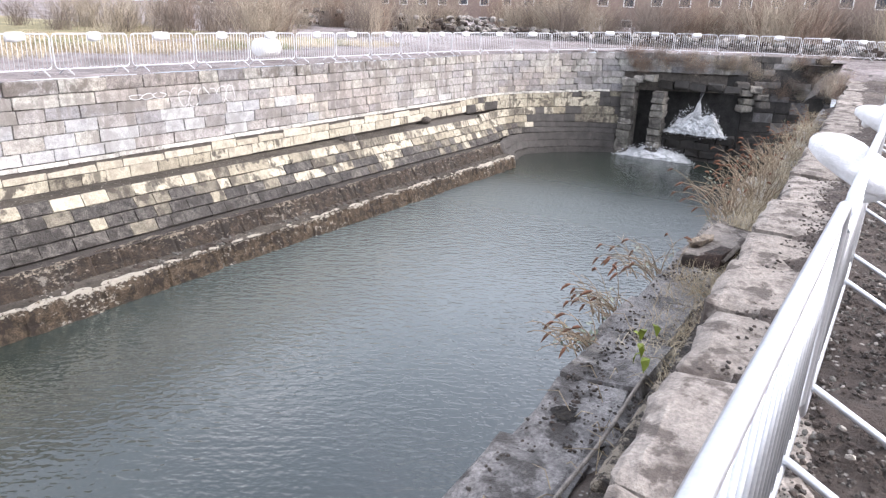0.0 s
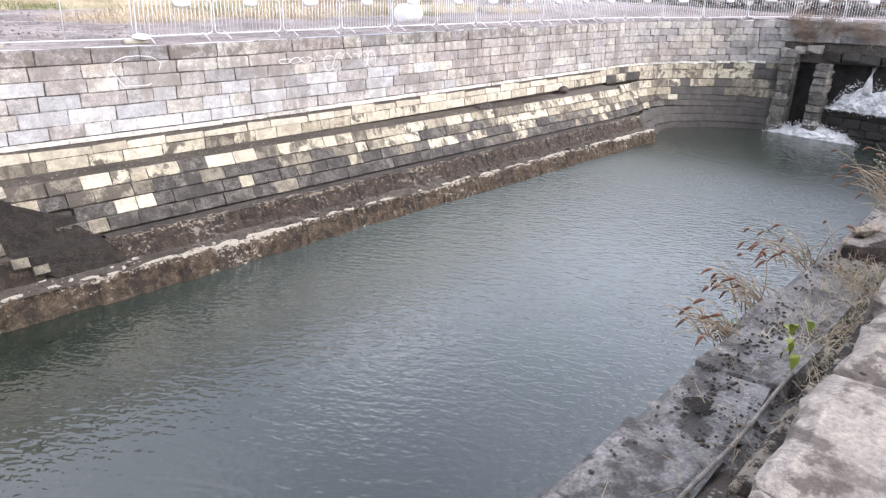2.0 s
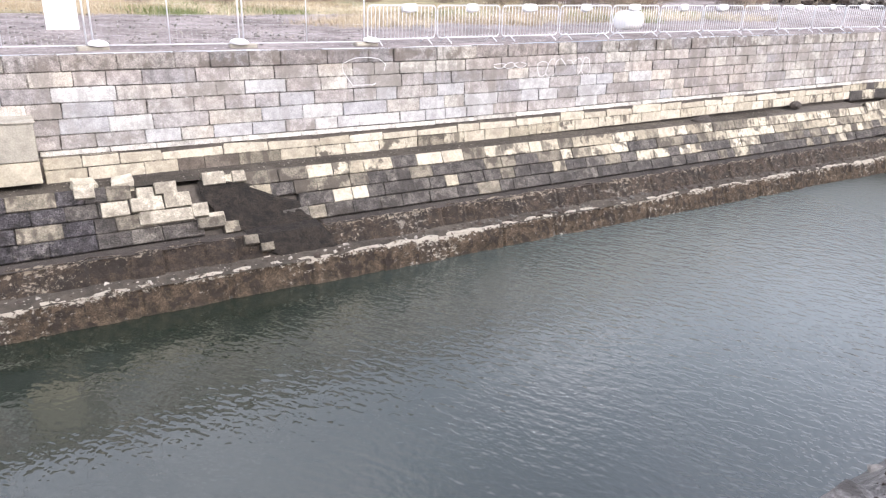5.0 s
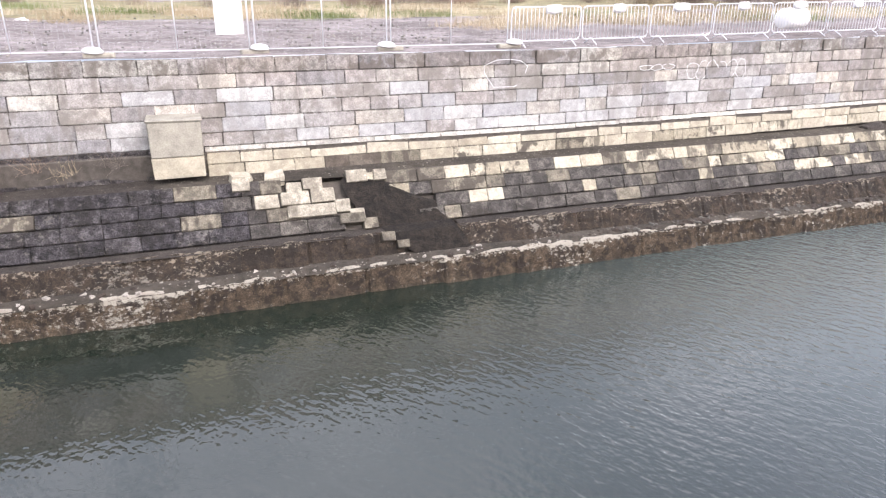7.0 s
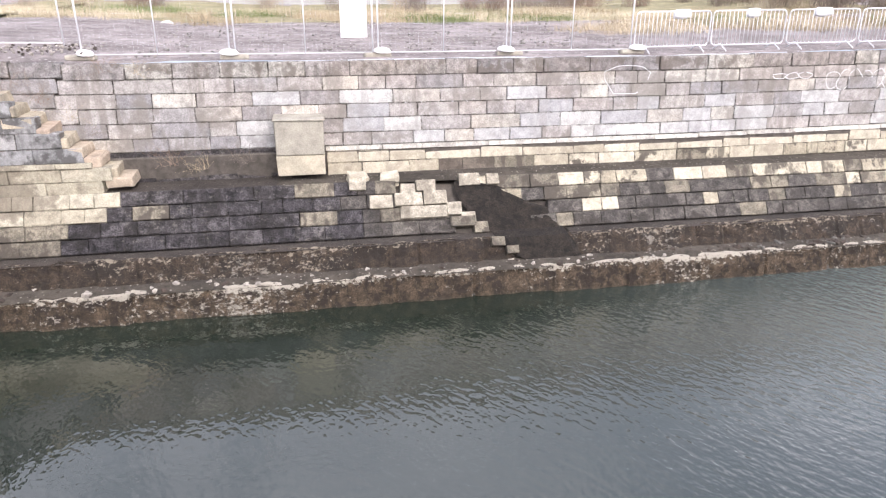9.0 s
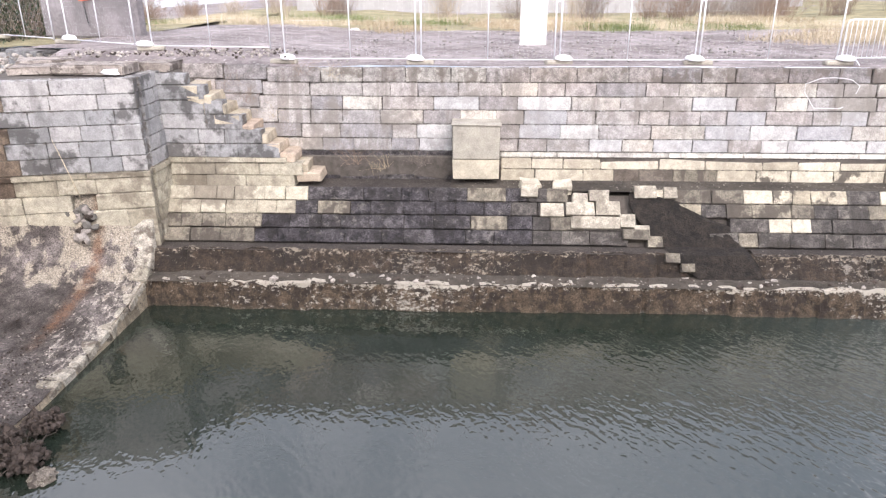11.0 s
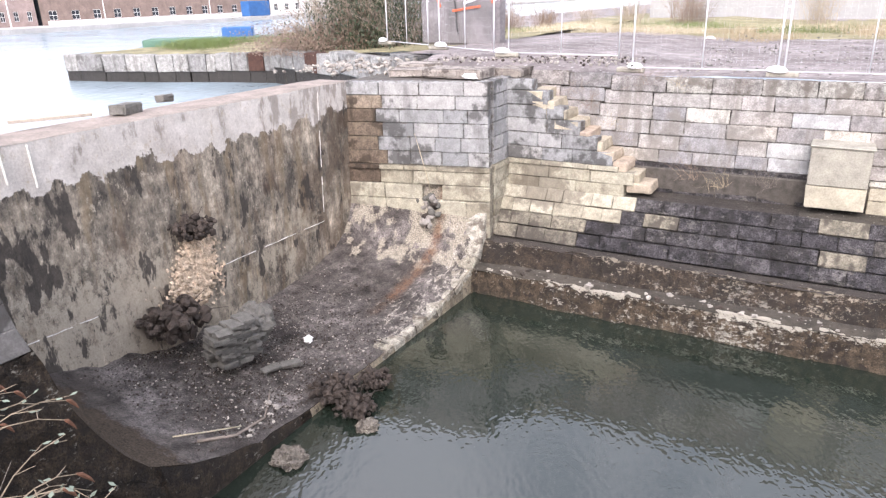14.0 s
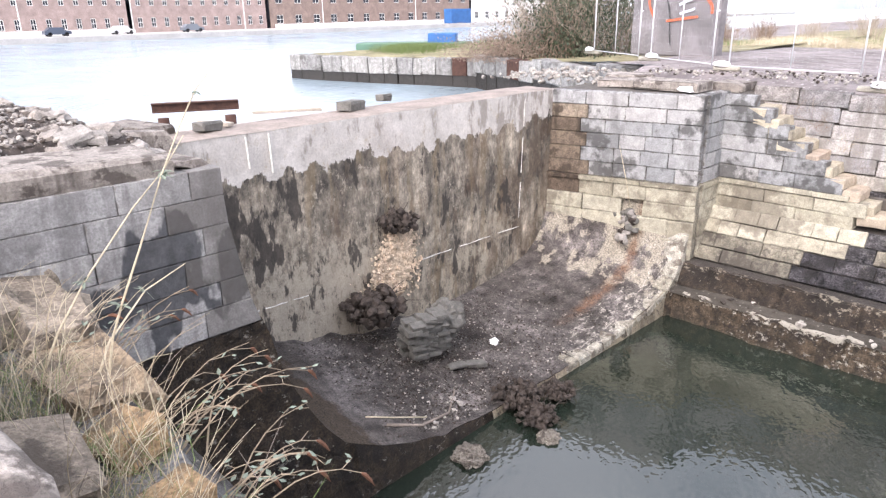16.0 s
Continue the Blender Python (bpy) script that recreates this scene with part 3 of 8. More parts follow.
def hull_box(lo, hi):
    (a, b, c), (d, e, f) = lo, hi
    v = [(a, b, c), (d, b, c), (d, e, c), (a, e, c), (a, b, f), (d, b, f), (d, e, f), (a, e, f)]
    return v, [(3, 2, 1, 0), (4, 5, 6, 7), (0, 1, 5, 4), (1, 2, 6, 5), (2, 3, 7, 6), (3, 0, 4, 7)]


def join(*pieces):
    verts, faces = [], []
    for v, f in pieces:
        k = len(verts)
        verts += list(v)
        faces += [tuple(i + k for i in q) for q in f]
    return verts, faces


def tube(points, radius, sides=6, closed_ends=True):
    """A bent round bar through the points; radius may be a list."""
    verts, faces = [], []
    n = len(points)
    for i, p in enumerate(points):
        p = Vector(p)
        a = Vector(points[max(i - 1, 0)])
        b = Vector(points[min(i + 1, n - 1)])
        t = (b - a).normalized()
        u = t.cross(Vector((0, 0, 1)) if abs(t.z) < 0.9 else Vector((1, 0, 0))).normalized()
        w = t.cross(u)
        r = radius[i] if isinstance(radius, (list, tuple)) else radius
        for k in range(sides):
            ang = 2 * math.pi * k / sides
            verts.append(p + r * (math.cos(ang) * u + math.sin(ang) * w))
    for i in range(n - 1):
        for k in range(sides):
            a, b = i * sides + k, i * sides + (k + 1) % sides
            faces.append((a, b, b + sides, a + sides))
    if closed_ends:
        faces.append(tuple(range(sides))[::-1])
        faces.append(tuple(range((n - 1) * sides, n * sides)))
    return verts, faces


def wobble(x, y, scale=1.0, seed=0.0):
    return noise.noise(Vector((x * scale + seed, y * scale - seed, seed * 1.7)))


def bevelled(size, bevel, jitter, seed):
    """A worn block of that size, as vertices and faces."""
    r = random.Random(seed)
    bm = bmesh.new()
    bmesh.ops.create_cube(bm, size=1.0)
    for v in bm.verts:
        v.co = Vector((v.co.x * size[0], v.co.y * size[1], v.co.z * size[2]))
    bmesh.ops.bevel(bm, geom=list(bm.edges), offset=bevel, segments=1, affect="EDGES", profile=0.5)
    for v in bm.verts:
        v.co += Vector((r.uniform(-1, 1), r.uniform(-1, 1), r.uniform(-1, 1))) * jitter
    bm.verts.index_update()
    out = [v.co.copy() for v in bm.verts], [tuple(v.index for v in f.verts) for f in bm.faces]
    bm.free()
    return out


BLOCKS = []
for k in range(10):
    v, f = bevelled((0.85, 0.3, 0.33), 0.018, 0.011, k)
    BLOCKS.append(([Vector((p.x / 0.85, p.y / 0.3, p.z / 0.33)) for p in v], f))


def block_meshes(name, material):
    return [data(name, v, f, material) for v, f in BLOCKS]


def lengths(start, end, low, high, r):
    """Cuts a run into block lengths."""
    x, out = start, []
    while x < end - 0.05:
        L = r.uniform(low, high)
        if end - x - L < low * 0.6:
            L = end - x
        out.append((x, min(x + L, end)))
        x += L
    return out


def grid_sheet(xs, ys, height, skip=None):
    verts = [(x, y, height(x, y)) for x in xs for y in ys]
    m = len(ys)
    faces = []
    for i in range(len(xs) - 1):
        for j in range(m - 1):
            if skip and skip((xs[i] + xs[i + 1]) / 2, (ys[j] + ys[j + 1]) / 2):
                continue
            faces.append((i * m + j, (i + 1) * m + j, (i + 1) * m + j + 1, i * m + j + 1))
    return verts, faces


HEAD_LINE = [(28.0, -0.8), (30.0, -0.8), (32.4, -0.95), (34.6, -1.6), (36.6, -3.0), (38.2, -4.7), (39.4, -6.7), (40.2, -9.0), (41.0, -11.2), (42.3, -13.2), (43.4, -15.3), (44.6, -17.2), (45.5, -18.4)]


def head_path(per=6):
    """The edge of the dock's curved head, smoothed: points and inward normals from the far side to the near side."""
    pts = [Vector((x, y, 0)) for x, y in HEAD_LINE]
    xy = []
    for i in range(1, len(pts) - 2):
        a, b, c, d = pts[i - 1:i + 3]
        for k in range(per):
            u = k / per
            xy.append(0.5 * (2 * b + (c - a) * u + (2 * a - 5 * b + 4 * c - d) * u * u + (3 * b - a - 3 * c + d) * u ** 3))
    xy.append(pts[-2])
    out = []
    for i, p in enumerate(xy):
        t = xy[min(i + 1, len(xy) - 1)] - xy[max(i - 1, 0)]
        t.normalize()
        out.append((p.x, p.y, t.y, -t.x))
    return out


def lift(x, y):
    """The quay climbs a little towards the head of the dock and on the near side."""
    near = max(0.0, min(1.0, (-9.0 - y) / 6.0)) * ZN
    head = float(np.interp(x, [8, 21, 30, 34, 37, 40, 43], [0, 0.15, 0.24, 0.32, 0.45, 0.75, 0.9]))
    corner = 0.3 * max(0.0, min(1.0, (-6.5 - x) / 4.0)) * max(0.0, min(1.0, (y + 0.6) / 1.2))
    return max(near, head, corner)


# ---- far wall ----
UP_Z = [0.0, -0.37, -0.71, -1.05, -1.4, -1.76, -2.08]
wall_far = tagged(new("wall_far"), kind="structure")
upper_blocks = block_meshes("stone_block", M_UPPER)
r1 = random.Random(11)
STRAIGHT_END = X1 + 0.3


def lay(meshes, parent, x0, x1, z0, z1, y0, y1, r, gap=0.006, depth=0.3, low=0.62, high=1.15, keep=None, proud=0.012, name="stone_block", lift_on=True, pick=None):
    """One course of blocks along x that faces -y, between two heights; y0 and y1 are its face at the top and the bottom."""
    tilt = math.atan2(y0 - y1, z0 - z1)
    h = math.hypot(z0 - z1, y0 - y1)
    for a, b in lengths(x0, x1, low, high, r):
        xm, zm = (a + b) / 2, (z0 + z1) / 2
        if keep and not keep(xm, zm):
            continue
        up = lift(xm, 0) if lift_on else 0.0
        m = pose(xm, (y0 + y1) / 2 + depth / 2 - r.uniform(0, proud), zm + up, math.degrees(-tilt) + r.uniform(-0.5, 0.5), 0, r.uniform(-0.35, 0.35))
        part(name, r.choice(pick(xm, r) if pick else meshes), parent, "", m @ Matrix.Diagonal((b - a - gap * r.uniform(0.7, 1.8), depth, h - gap * r.uniform(0.8, 1.6), 1)))


# backing of the joints, following every step of the section down to the dock floor
# (inward offset, height)
SECTION = [(-0.12, -0.04), (0.06, -2.1), (0.28, -2.2), (0.22, -2.95), (1.05, -2.95), (1.86, -4.05), (2.25, -4.08), (2.6, -4.6), (2.95, -4.62), (3.2, -5.2), (3.4, -6.4)]
xs = list(np.linspace(X0, X1 + 0.2, 24))
verts, faces = [], []
for x in xs:
    verts += [(x, FAR - d, z + (lift(x, 0) if z > -3 else 0)) for d, z in SECTION]
ns = len(SECTION)
faces = [(i * ns + j, i * ns + j + 1, (i + 1) * ns + j + 1, (i + 1) * ns + j) for i in range(len(xs) - 1) for j in range(ns - 1)]
part("mortar_backing", data("mortar_backing", verts, faces, M_JOINT), wall_far)
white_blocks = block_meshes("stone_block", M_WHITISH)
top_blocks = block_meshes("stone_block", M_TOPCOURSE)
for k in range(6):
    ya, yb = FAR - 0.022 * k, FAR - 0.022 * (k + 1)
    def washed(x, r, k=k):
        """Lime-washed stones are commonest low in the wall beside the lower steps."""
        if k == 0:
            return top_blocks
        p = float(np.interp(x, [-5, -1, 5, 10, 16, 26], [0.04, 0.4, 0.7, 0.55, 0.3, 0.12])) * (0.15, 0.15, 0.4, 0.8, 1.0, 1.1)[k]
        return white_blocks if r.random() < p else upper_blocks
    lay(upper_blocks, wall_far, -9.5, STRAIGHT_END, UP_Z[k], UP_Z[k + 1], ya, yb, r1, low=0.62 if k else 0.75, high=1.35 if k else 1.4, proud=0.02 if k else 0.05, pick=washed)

# string course and the cream courses under it
wall_string = tagged(new("wall_string_course"), kind="structure")
string_blocks = block_meshes("string_stone", M_STRING)
lay(string_blocks, wall_string, -1.45, STRAIGHT_END, -2.08, -2.2, FAR - 0.27, FAR - 0.29, r1, low=1.0, high=1.9, name="string_stone", gap=0.008)
cream_blocks = block_meshes("cream_block", M_CREAM)
lay(cream_blocks, wall_string, -1.45, STRAIGHT_END, -2.2, -2.5, FAR - 0.26, FAR - 0.3, r1, low=0.7, high=1.5, name="cream_block")
flaked_blocks, half_blocks = block_meshes("cream_block", M_FLAKED), block_meshes("cream_block", M_HALF)


def pale_or_dark(share, dark, clean=0.5):
    """Picks a block: cream where the crust has come off, more often towards the dock's head."""
    def choose(x, r):
        p = float(np.interp(x, [-1.5, 3, 9, 16, 30], share))
        u = r.random()
        return cream_blocks if u < clean * p else flaked_blocks if u < p else half_blocks if u < p + 0.5 * (1 - p) * p + 0.12 else dark
    return choose


crusted_blocks = block_meshes("cream_block", M_CRUSTED)
lay(crusted_blocks, wall_string, -1.45, STRAIGHT_END, -2.5, -2.83, FAR - 0.31, FAR - 0.36, r1, low=0.6, high=1.3, name="cream_block", pick=pale_or_dark((0.35, 0.6, 0.75, 0.92, 0.9), crusted_blocks))

# the lower battered courses, open where a flight of steps is cut into them
wall_lower = tagged(new("wall_lower"), kind="structure")
lower_blocks, purple_blocks, corner_blocks = block_meshes("weathered_block", M_LOWER), block_meshes("weathered_block", M_PURPLE), block_meshes("weathered_block", M_PIER_LOW)


def slot_edge(z):
    """The curved far side of the black wet hollow beside the lower steps."""
    return float(np.interp(-z, [2.84, 2.9, 3.0, 3.2, 3.37, 3.52, 3.8, 4.08, 4.65], [1.95, 2.35, 2.87, 3.2, 3.56, 4.05, 4.25, 4.4, 4.75]))


def stair_slot(x, z):
    """True where the steps and the hollow take the place of the courses."""
    left = 1.5 + (-2.95 - z) * 1.5
    return z < -2.85 and left - 0.9 < x < slot_edge(z) - 0.45


C_Z = [-2.8, -3.1, -3.39, -3.68, -3.98]
C_D = [1.16, 1.37, 1.58, 1.79, 2.0]
for k in range(4):
    rr = random.Random(30 + k)
    choose = pale_or_dark(((0.3, 0.58, 0.66, 0.85, 0.85), (0.05, 0.09, 0.28, 0.55, 0.5), (0.02, 0.03, 0.14, 0.34, 0.3), (0.0, 0.0, 0.03, 0.08, 0.06))[k], lower_blocks, 0.3 if k == 0 else 0.1)

    def by_place(x, r, k=k, choose=choose):
        if x < -6.3 - 0.35 * k:
            return corner_blocks if k < 2 else half_blocks
        if x < -0.9:
            return half_blocks if r.random() < (0.2 if x > -2.6 else 0.06) else purple_blocks
        return choose(x, r)
    lay(lower_blocks, wall_lower, X0, STRAIGHT_END, C_Z[k], C_Z[k + 1], FAR - C_D[k] - 0.01, FAR - C_D[k + 1] + 0.02, rr, low=0.42, high=0.95, keep=lambda x, z: not stair_slot(x, z), proud=0.02, depth=0.22, gap=0.006, pick=by_place, name="weathered_block", lift_on=False)


def rough_run(path, zs, ds, low, high, seed, depth=0.35, jag=0.05, skip=0.0, taper=None):
    """Courses of joined rough stones along a path of (x, y, inward x, inward y)."""
    r = random.Random(seed)
    verts, faces = [], []
    pts = [(Vector((p[0], p[1], 0)), Vector((p[2], p[3], 0))) for p in path]
    run = [0.0]
    for i in range(1, len(pts)):
        run.append(run[-1] + (pts[i][0] - pts[i - 1][0]).length)

    def at(s):
        i = max(0, min(len(run) - 2, int(np.searchsorted(run, s)) - 1))
        u = (s - run[i]) / max(1e-6, run[i + 1] - run[i])
        return pts[i][0].lerp(pts[i + 1][0], u), pts[i][1].lerp(pts[i + 1][1], u).normalized()
    for k in range(len(zs) - 1):
        for a, b in lengths(0.0, run[-1], low, high, r):
            if r.random() < skip:
                continue
            p, nrm = at((a + b) / 2)
            tp = taper((a + b) / 2 / run[-1]) if taper else 1.0
            along = Vector((-nrm.y, nrm.x, 0))
            v, f = r.choice(BLOCKS)
            L, H = b - a - r.uniform(0.01, 0.03), zs[k] - zs[k + 1] - r.uniform(0.008, 0.03)
            slope = tp * (ds[k + 1] - ds[k]) / max(0.01, zs[k] - zs[k + 1])
            mid = p + nrm * ((ds[k] + ds[k + 1]) / 2 * tp - depth / 2 + r.uniform(0, jag))
            zm = (zs[k] + zs[k + 1]) / 2 + (lift(p.x, p.y) if zs[k] > -3 else 0)
            base = len(verts)
            for c in v:
                q = mid + along * (c.x * L) + nrm * (-c.y * depth - c.z * H * slope)
                q = q + Vector((r.uniform(-1, 1), r.uniform(-1, 1), r.uniform(-1, 1))) * jag * 0.25
                verts.append((q.x, q.y, zm + c.z * H))
            faces += [tuple(i + base for i in g) for g in f]
    return verts, faces


def rough_sheet(x0, x1, section, step, jag, seed, chunk=1.2):
    """A continuous run of worn rubble masonry: a section swept along x, broken up by noise and by upright joints."""
    xs_ = list(np.arange(x0, x1 + step / 2, step))
    v, f = [], []
    for x in xs_:
        cell = noise.cell(Vector((x / chunk + seed, 0, 0)))
        for j, (d, z) in enumerate(section):
            p = Vector((x * 1.1, z * 2.2, seed))
            n_ = noise.noise(p) * 0.6 + noise.noise(p * 3.1) * 0.4 + noise.noise(p * 8.0) * 0.22
            joint = 0.5 if abs((x / chunk + seed) % 1.0) < 0.06 else 0.0
            v.append((x, FAR - d - jag * (n_ + 0.5 * cell - joint), z + jag * 0.45 * noise.noise(p * 2.3 + Vector((5, 0, 0)))))
    m_ = len(section)
    f = [(i * m_ + j, i * m_ + j + 1, (i + 1) * m_ + j + 1, (i + 1) * m_ + j) for i in range(len(xs_) - 1) for j in range(m_ - 1)]
    return v, f


FOOTING = [(2.2, -3.98), (2.36, -3.95), (2.42, -4.04), (2.47, -4.14), (2.52, -4.24), (2.58, -4.34), (2.64, -4.44), (2.7, -4.54), (2.8, -4.6)]
for xa, xb in ((X0, 2.9), (4.3, X1 + 0.4)):
    v, f = rough_sheet(xa, xb, FOOTING, 0.07, 0.09, 5.3, 0.8)
    part("footing", data("footing", v, f, M_FOOT), wall_far)
M_EDGE = stone("limy_kerb_stone", [(0.0, (0.11, 0.08, 0.052)), (1.0, (0.11, 0.08, 0.052))], island=True, blotch=(0.035, 0.025, 0.018), blotch_amount=0.95, blotch_scale=3.4, streak=0.6, bump=1.0, lime=0.9, arris=(-4.48, -4.66, (0.6, 0.555, 0.47), 0.2), grit=1.9, depth=0.08, zone=(-5.4, 0.25, (0.06, 0.036, 0.02)))
KERB = [(2.9, -4.52), (2.99, -4.48), (3.07, -4.5), (3.11, -4.58), (3.14, -4.68), (3.17, -4.78), (3.2, -4.88), (3.23, -4.98), (3.26, -5.08), (3.3, -5.2), (3.4, -5.8)]
v, f = rough_sheet(X0, 30.6, KERB, 0.05, 0.1, 9.1, 1.9)
bench = tagged(new("ledge_kerb", data("ledge_kerb", v, f, M_EDGE)), "low stone kerb of the dock floor ledge, streaked with lime", "kerb", kind="structure")


def silt(name, x0, x1, y0, y1, z, thick, seed, slope=0.0, material=M_SILT, nx=160, ny=9):
    def h(x, y):
        u = (y - y0) / (y1 - y0)
        return z + thick * (0.5 + 0.6 * wobble(x, y, 1.3, seed) + 0.35 * wobble(x, y, 5.0, seed)) * math.sin(math.pi * min(1, 0.15 + u * 0.9)) + slope * u
    v, f = grid_sheet(list(np.linspace(x0, x1, nx)), list(np.linspace(y0, y1, ny)), h)
    return tagged(new(name, data(name, v, f, material, True)), kind="stuff")


tagged(silt("silt_on_ledge", -2.7, X1, FAR - 1.2, FAR - 0.25, -2.82, 0.07, 2.0, 0.06, M_SILT, 240), "brown silt lying along the upper ledge", "silt")
for xa, xb in ((X0, 2.5), (4.4, X1)):
    tagged(silt("silt_on_ledge", xa, xb, FAR - 2.4, FAR - 1.95, -3.99, 0.05, 3.0, 0.03, M_MUD, 200), "dark wet silt on the middle ledge", "silt")
tagged(silt("silt_on_ledge", X0, 30.5, FAR - 3.1, FAR - 2.6, -4.54, 0.07, 4.0, 0.1, M_SILT, 240), "brown silt and grit on the lowest ledge", "silt")
tagged(silt("soil_bank", -6.9, -1.4, FAR - 1.2, FAR - 0.2, -2.84, 0.06, 5.0, 0.05, M_MUD, 60, 12), "dark wet soil on the ledge under the concrete block", "soil")
for za, zb in ((-2.08, -2.42), (-2.42, -2.84)):
    lay(purple_blocks, wall_lower, -6.7, -1.45, za, zb, FAR - 0.2, FAR - 0.24, r1, low=0.7, high=1.3, name="weathered_block", gap=0.004, lift_on=False)

# ---- curved head ----
head = head_path()
CULVERT = (-12.7, -6.8)         # stretch of the head that the culvert opens


def head_taper(x):
    return float(np.interp(x, [30, 31.3, 33, 35, 37, 38.6, 40], [1.0, 0.93, 0.66, 0.4, 0.25, 0.13, 0.08]))


wall_head = tagged(new("wall_head"), kind="structure")
head_blocks = block_meshes("stone_block", M_HEAD)
dark_blocks = block_meshes("stone_block", plain("dark_wet_head_stone", (0.055, 0.05, 0.046), 0.6, vary=0.6, scale=2.5, bump=0.8))
string_set = block_meshes("string_stone", M_STRING)
HEAD_Z = UP_Z + [-2.2, -2.5, -2.83] + C_Z[1:] + [-4.4, -4.8, -5.4]
HEAD_TOP = [0.0, 0.02, 0.04, 0.07, 0.09, 0.11, 0.27, 0.28, 0.33, 1.16, 1.37, 1.58, 1.79, 2.36, 2.6, 2.9]
HEAD_FOOT = [0.02, 0.04, 0.07, 0.09, 0.11, 0.13, 0.29, 0.3, 0.38, 1.37, 1.58, 1.79, 2.0, 2.6, 2.9, 3.1]


def head_lift(x, y, z):
    return lift(x, y) * max(0.0, min(1.0, (z + 3.4) / 0.9))


head_mix = [pale_or_dark((q, q, q, q, q), lower_blocks, 0.3) for q in (0.75, 0.5, 0.3, 0.05)]
run = [0.0]
for i in range(1, len(head)):
    run.append(run[-1] + math.hypot(head[i][0] - head[i - 1][0], head[i][1] - head[i - 1][1]))
rh = random.Random(61)
for k in range(len(HEAD_Z) - 1):
    z0, z1 = HEAD_Z[k], HEAD_Z[k + 1]
    for a, b in lengths(0.3, run[-1], 0.5, 1.15, rh):
        mid = (a + b) / 2
        x, y, nx, ny = (float(np.interp(mid, run, [h[j] for h in head])) for j in range(4))
        over = CULVERT[0] < y < CULVERT[1]
        if over and k > 2:
            continue
        tp = head_taper(x)
        d = (HEAD_TOP[k] + HEAD_FOOT[k]) / 2 * tp + rh.uniform(0, 0.03 if not over else 0.12)
        dark = x > 38.0 + rh.uniform(-1.2, 1.2)
        if x < 35.5 and 8 < k < 13:
            kind = head_mix[k - 9](x, rh)
        elif k >= 11:
            kind = dark_blocks
        elif y < CULVERT[0]:
            kind = dark_blocks if rh.random() < 0.75 else head_blocks
        elif k < 6:
            kind = head_blocks if dark else upper_blocks
        elif k == 6:
            kind = string_set if x < 39 else head_blocks
        elif dark:
            kind = dark_blocks if rh.random() < 0.6 else half_blocks
        else:
            kind = flaked_blocks if rh.random() < (0.95, 0.7, 0.5, 0.35, 0.2)[min(k - 7, 4)] else dark_blocks
        rise, out = z0 + head_lift(x, y, z0) - z1 - head_lift(x, y, z1), (HEAD_FOOT[k] - HEAD_TOP[k]) * tp
        m = pose(x + nx * (d - 0.15), y + ny * (d - 0.15), (z0 + head_lift(x, y, z0) + z1 + head_lift(x, y, z1)) / 2, 0, 0, math.degrees(math.atan2(ny, nx)) + 90)
        part("stone_block", rh.choice(kind), wall_head, "", m @ Matrix.Rotation(-math.atan2(out, rise), 4, "X") @ Matrix.Diagonal((b - a - 0.01, 0.3, math.hypot(rise, out) - 0.006, 1)))
verts, faces = [], []
for x, y, nx, ny in head:
    tp = head_taper(x)
    verts += [(x + nx * (d * tp - 0.16), y + ny * (d * tp - 0.16), z + head_lift(x, y, z)) for d, z in SECTION]
for i in range(len(head) - 1):
    for j in range(ns - 1):
        if not (CULVERT[0] < head[i][1] < CULVERT[1] - 0.3 and j > 0):
            faces.append((i * ns + j, i * ns + j + 1, (i + 1) * ns + j + 1, (i + 1) * ns + j))
part("mortar_backing", data("mortar_backing", verts, faces, M_JOINT), wall_head)
verts = []
for x, y, nx, ny in head:
    verts += [(x - nx * q, y - ny * q, lift(x, y) + 0.015 + 0.03 * wobble(x, y, 1.5, 4 + q)) for q in (0.0, 0.3, 0.9, 1.8)]
faces = [(i * 4 + j, (i + 1) * 4 + j, (i + 1) * 4 + j + 1, i * 4 + j + 1) for i in range(len(head) - 1) for j in range(3)]
tagged(new("ground_edge", data("ground_edge", verts, faces, M_GROUND, True)), kind="structure")

# ---- near side: sloping apron, ledge, coping ----


def ledge_edge(x):
    return float(np.interp(x, [-12.2, -6, -2, 1.6, 8], [-16.5, -17.08, -17.2, -17.3, -17.33]))


def apron_z(x, y):
    e = ledge_edge(x)
    if y < e:
        return -0.72 + 0.1 * wobble(x, y, 1.5, 8) + 0.12 * wobble(x, y, 0.4, 8)
    u = (y - e) / (-14.45 - e)
    return -0.95 - 4.25 * min(u, 1.0) ** 0.9 + 0.06 * wobble(x, y, 1.1, 9) - (1.3 if u > 1 else 0)


M_APRON = stone("wet_apron_stone", [(0.0, (0.165, 0.155, 0.15)), (1.0, (0.25, 0.237, 0.23))], grit=1.5, blotch=(0.032, 0.026, 0.022), blotch_amount=0.9, blotch_scale=2.6, streak=0.1, rough=0.38, bump=0.9, lime=0.25)
ys = list(np.linspace(NEAR - 0.02, -14.2, 34))
v, f = grid_sheet(list(np.linspace(X0 - 0.6, X1 + 1, 150)), ys, apron_z)
apron = tagged(new("apron", data("apron", v, f, M_APRON, True)), kind="structure")
v, f = grid_sheet(list(np.linspace(X0 - 0.6, 30, 170)), list(np.linspace(NEAR - 0.02, -16.95, 10)), lambda x, y: -0.66 - 0.12 * max(0.0, min(1.0, -3.0 - x)) - 0.1 * max(0.0, min(1.0, (y + 17.75) * 4)) + 0.16 * wobble(x, y, 1.2, 31) + 0.05 * wobble(x, y, 6, 31) - (0.0 if y < ledge_edge(x) - 0.1 else 0.5))
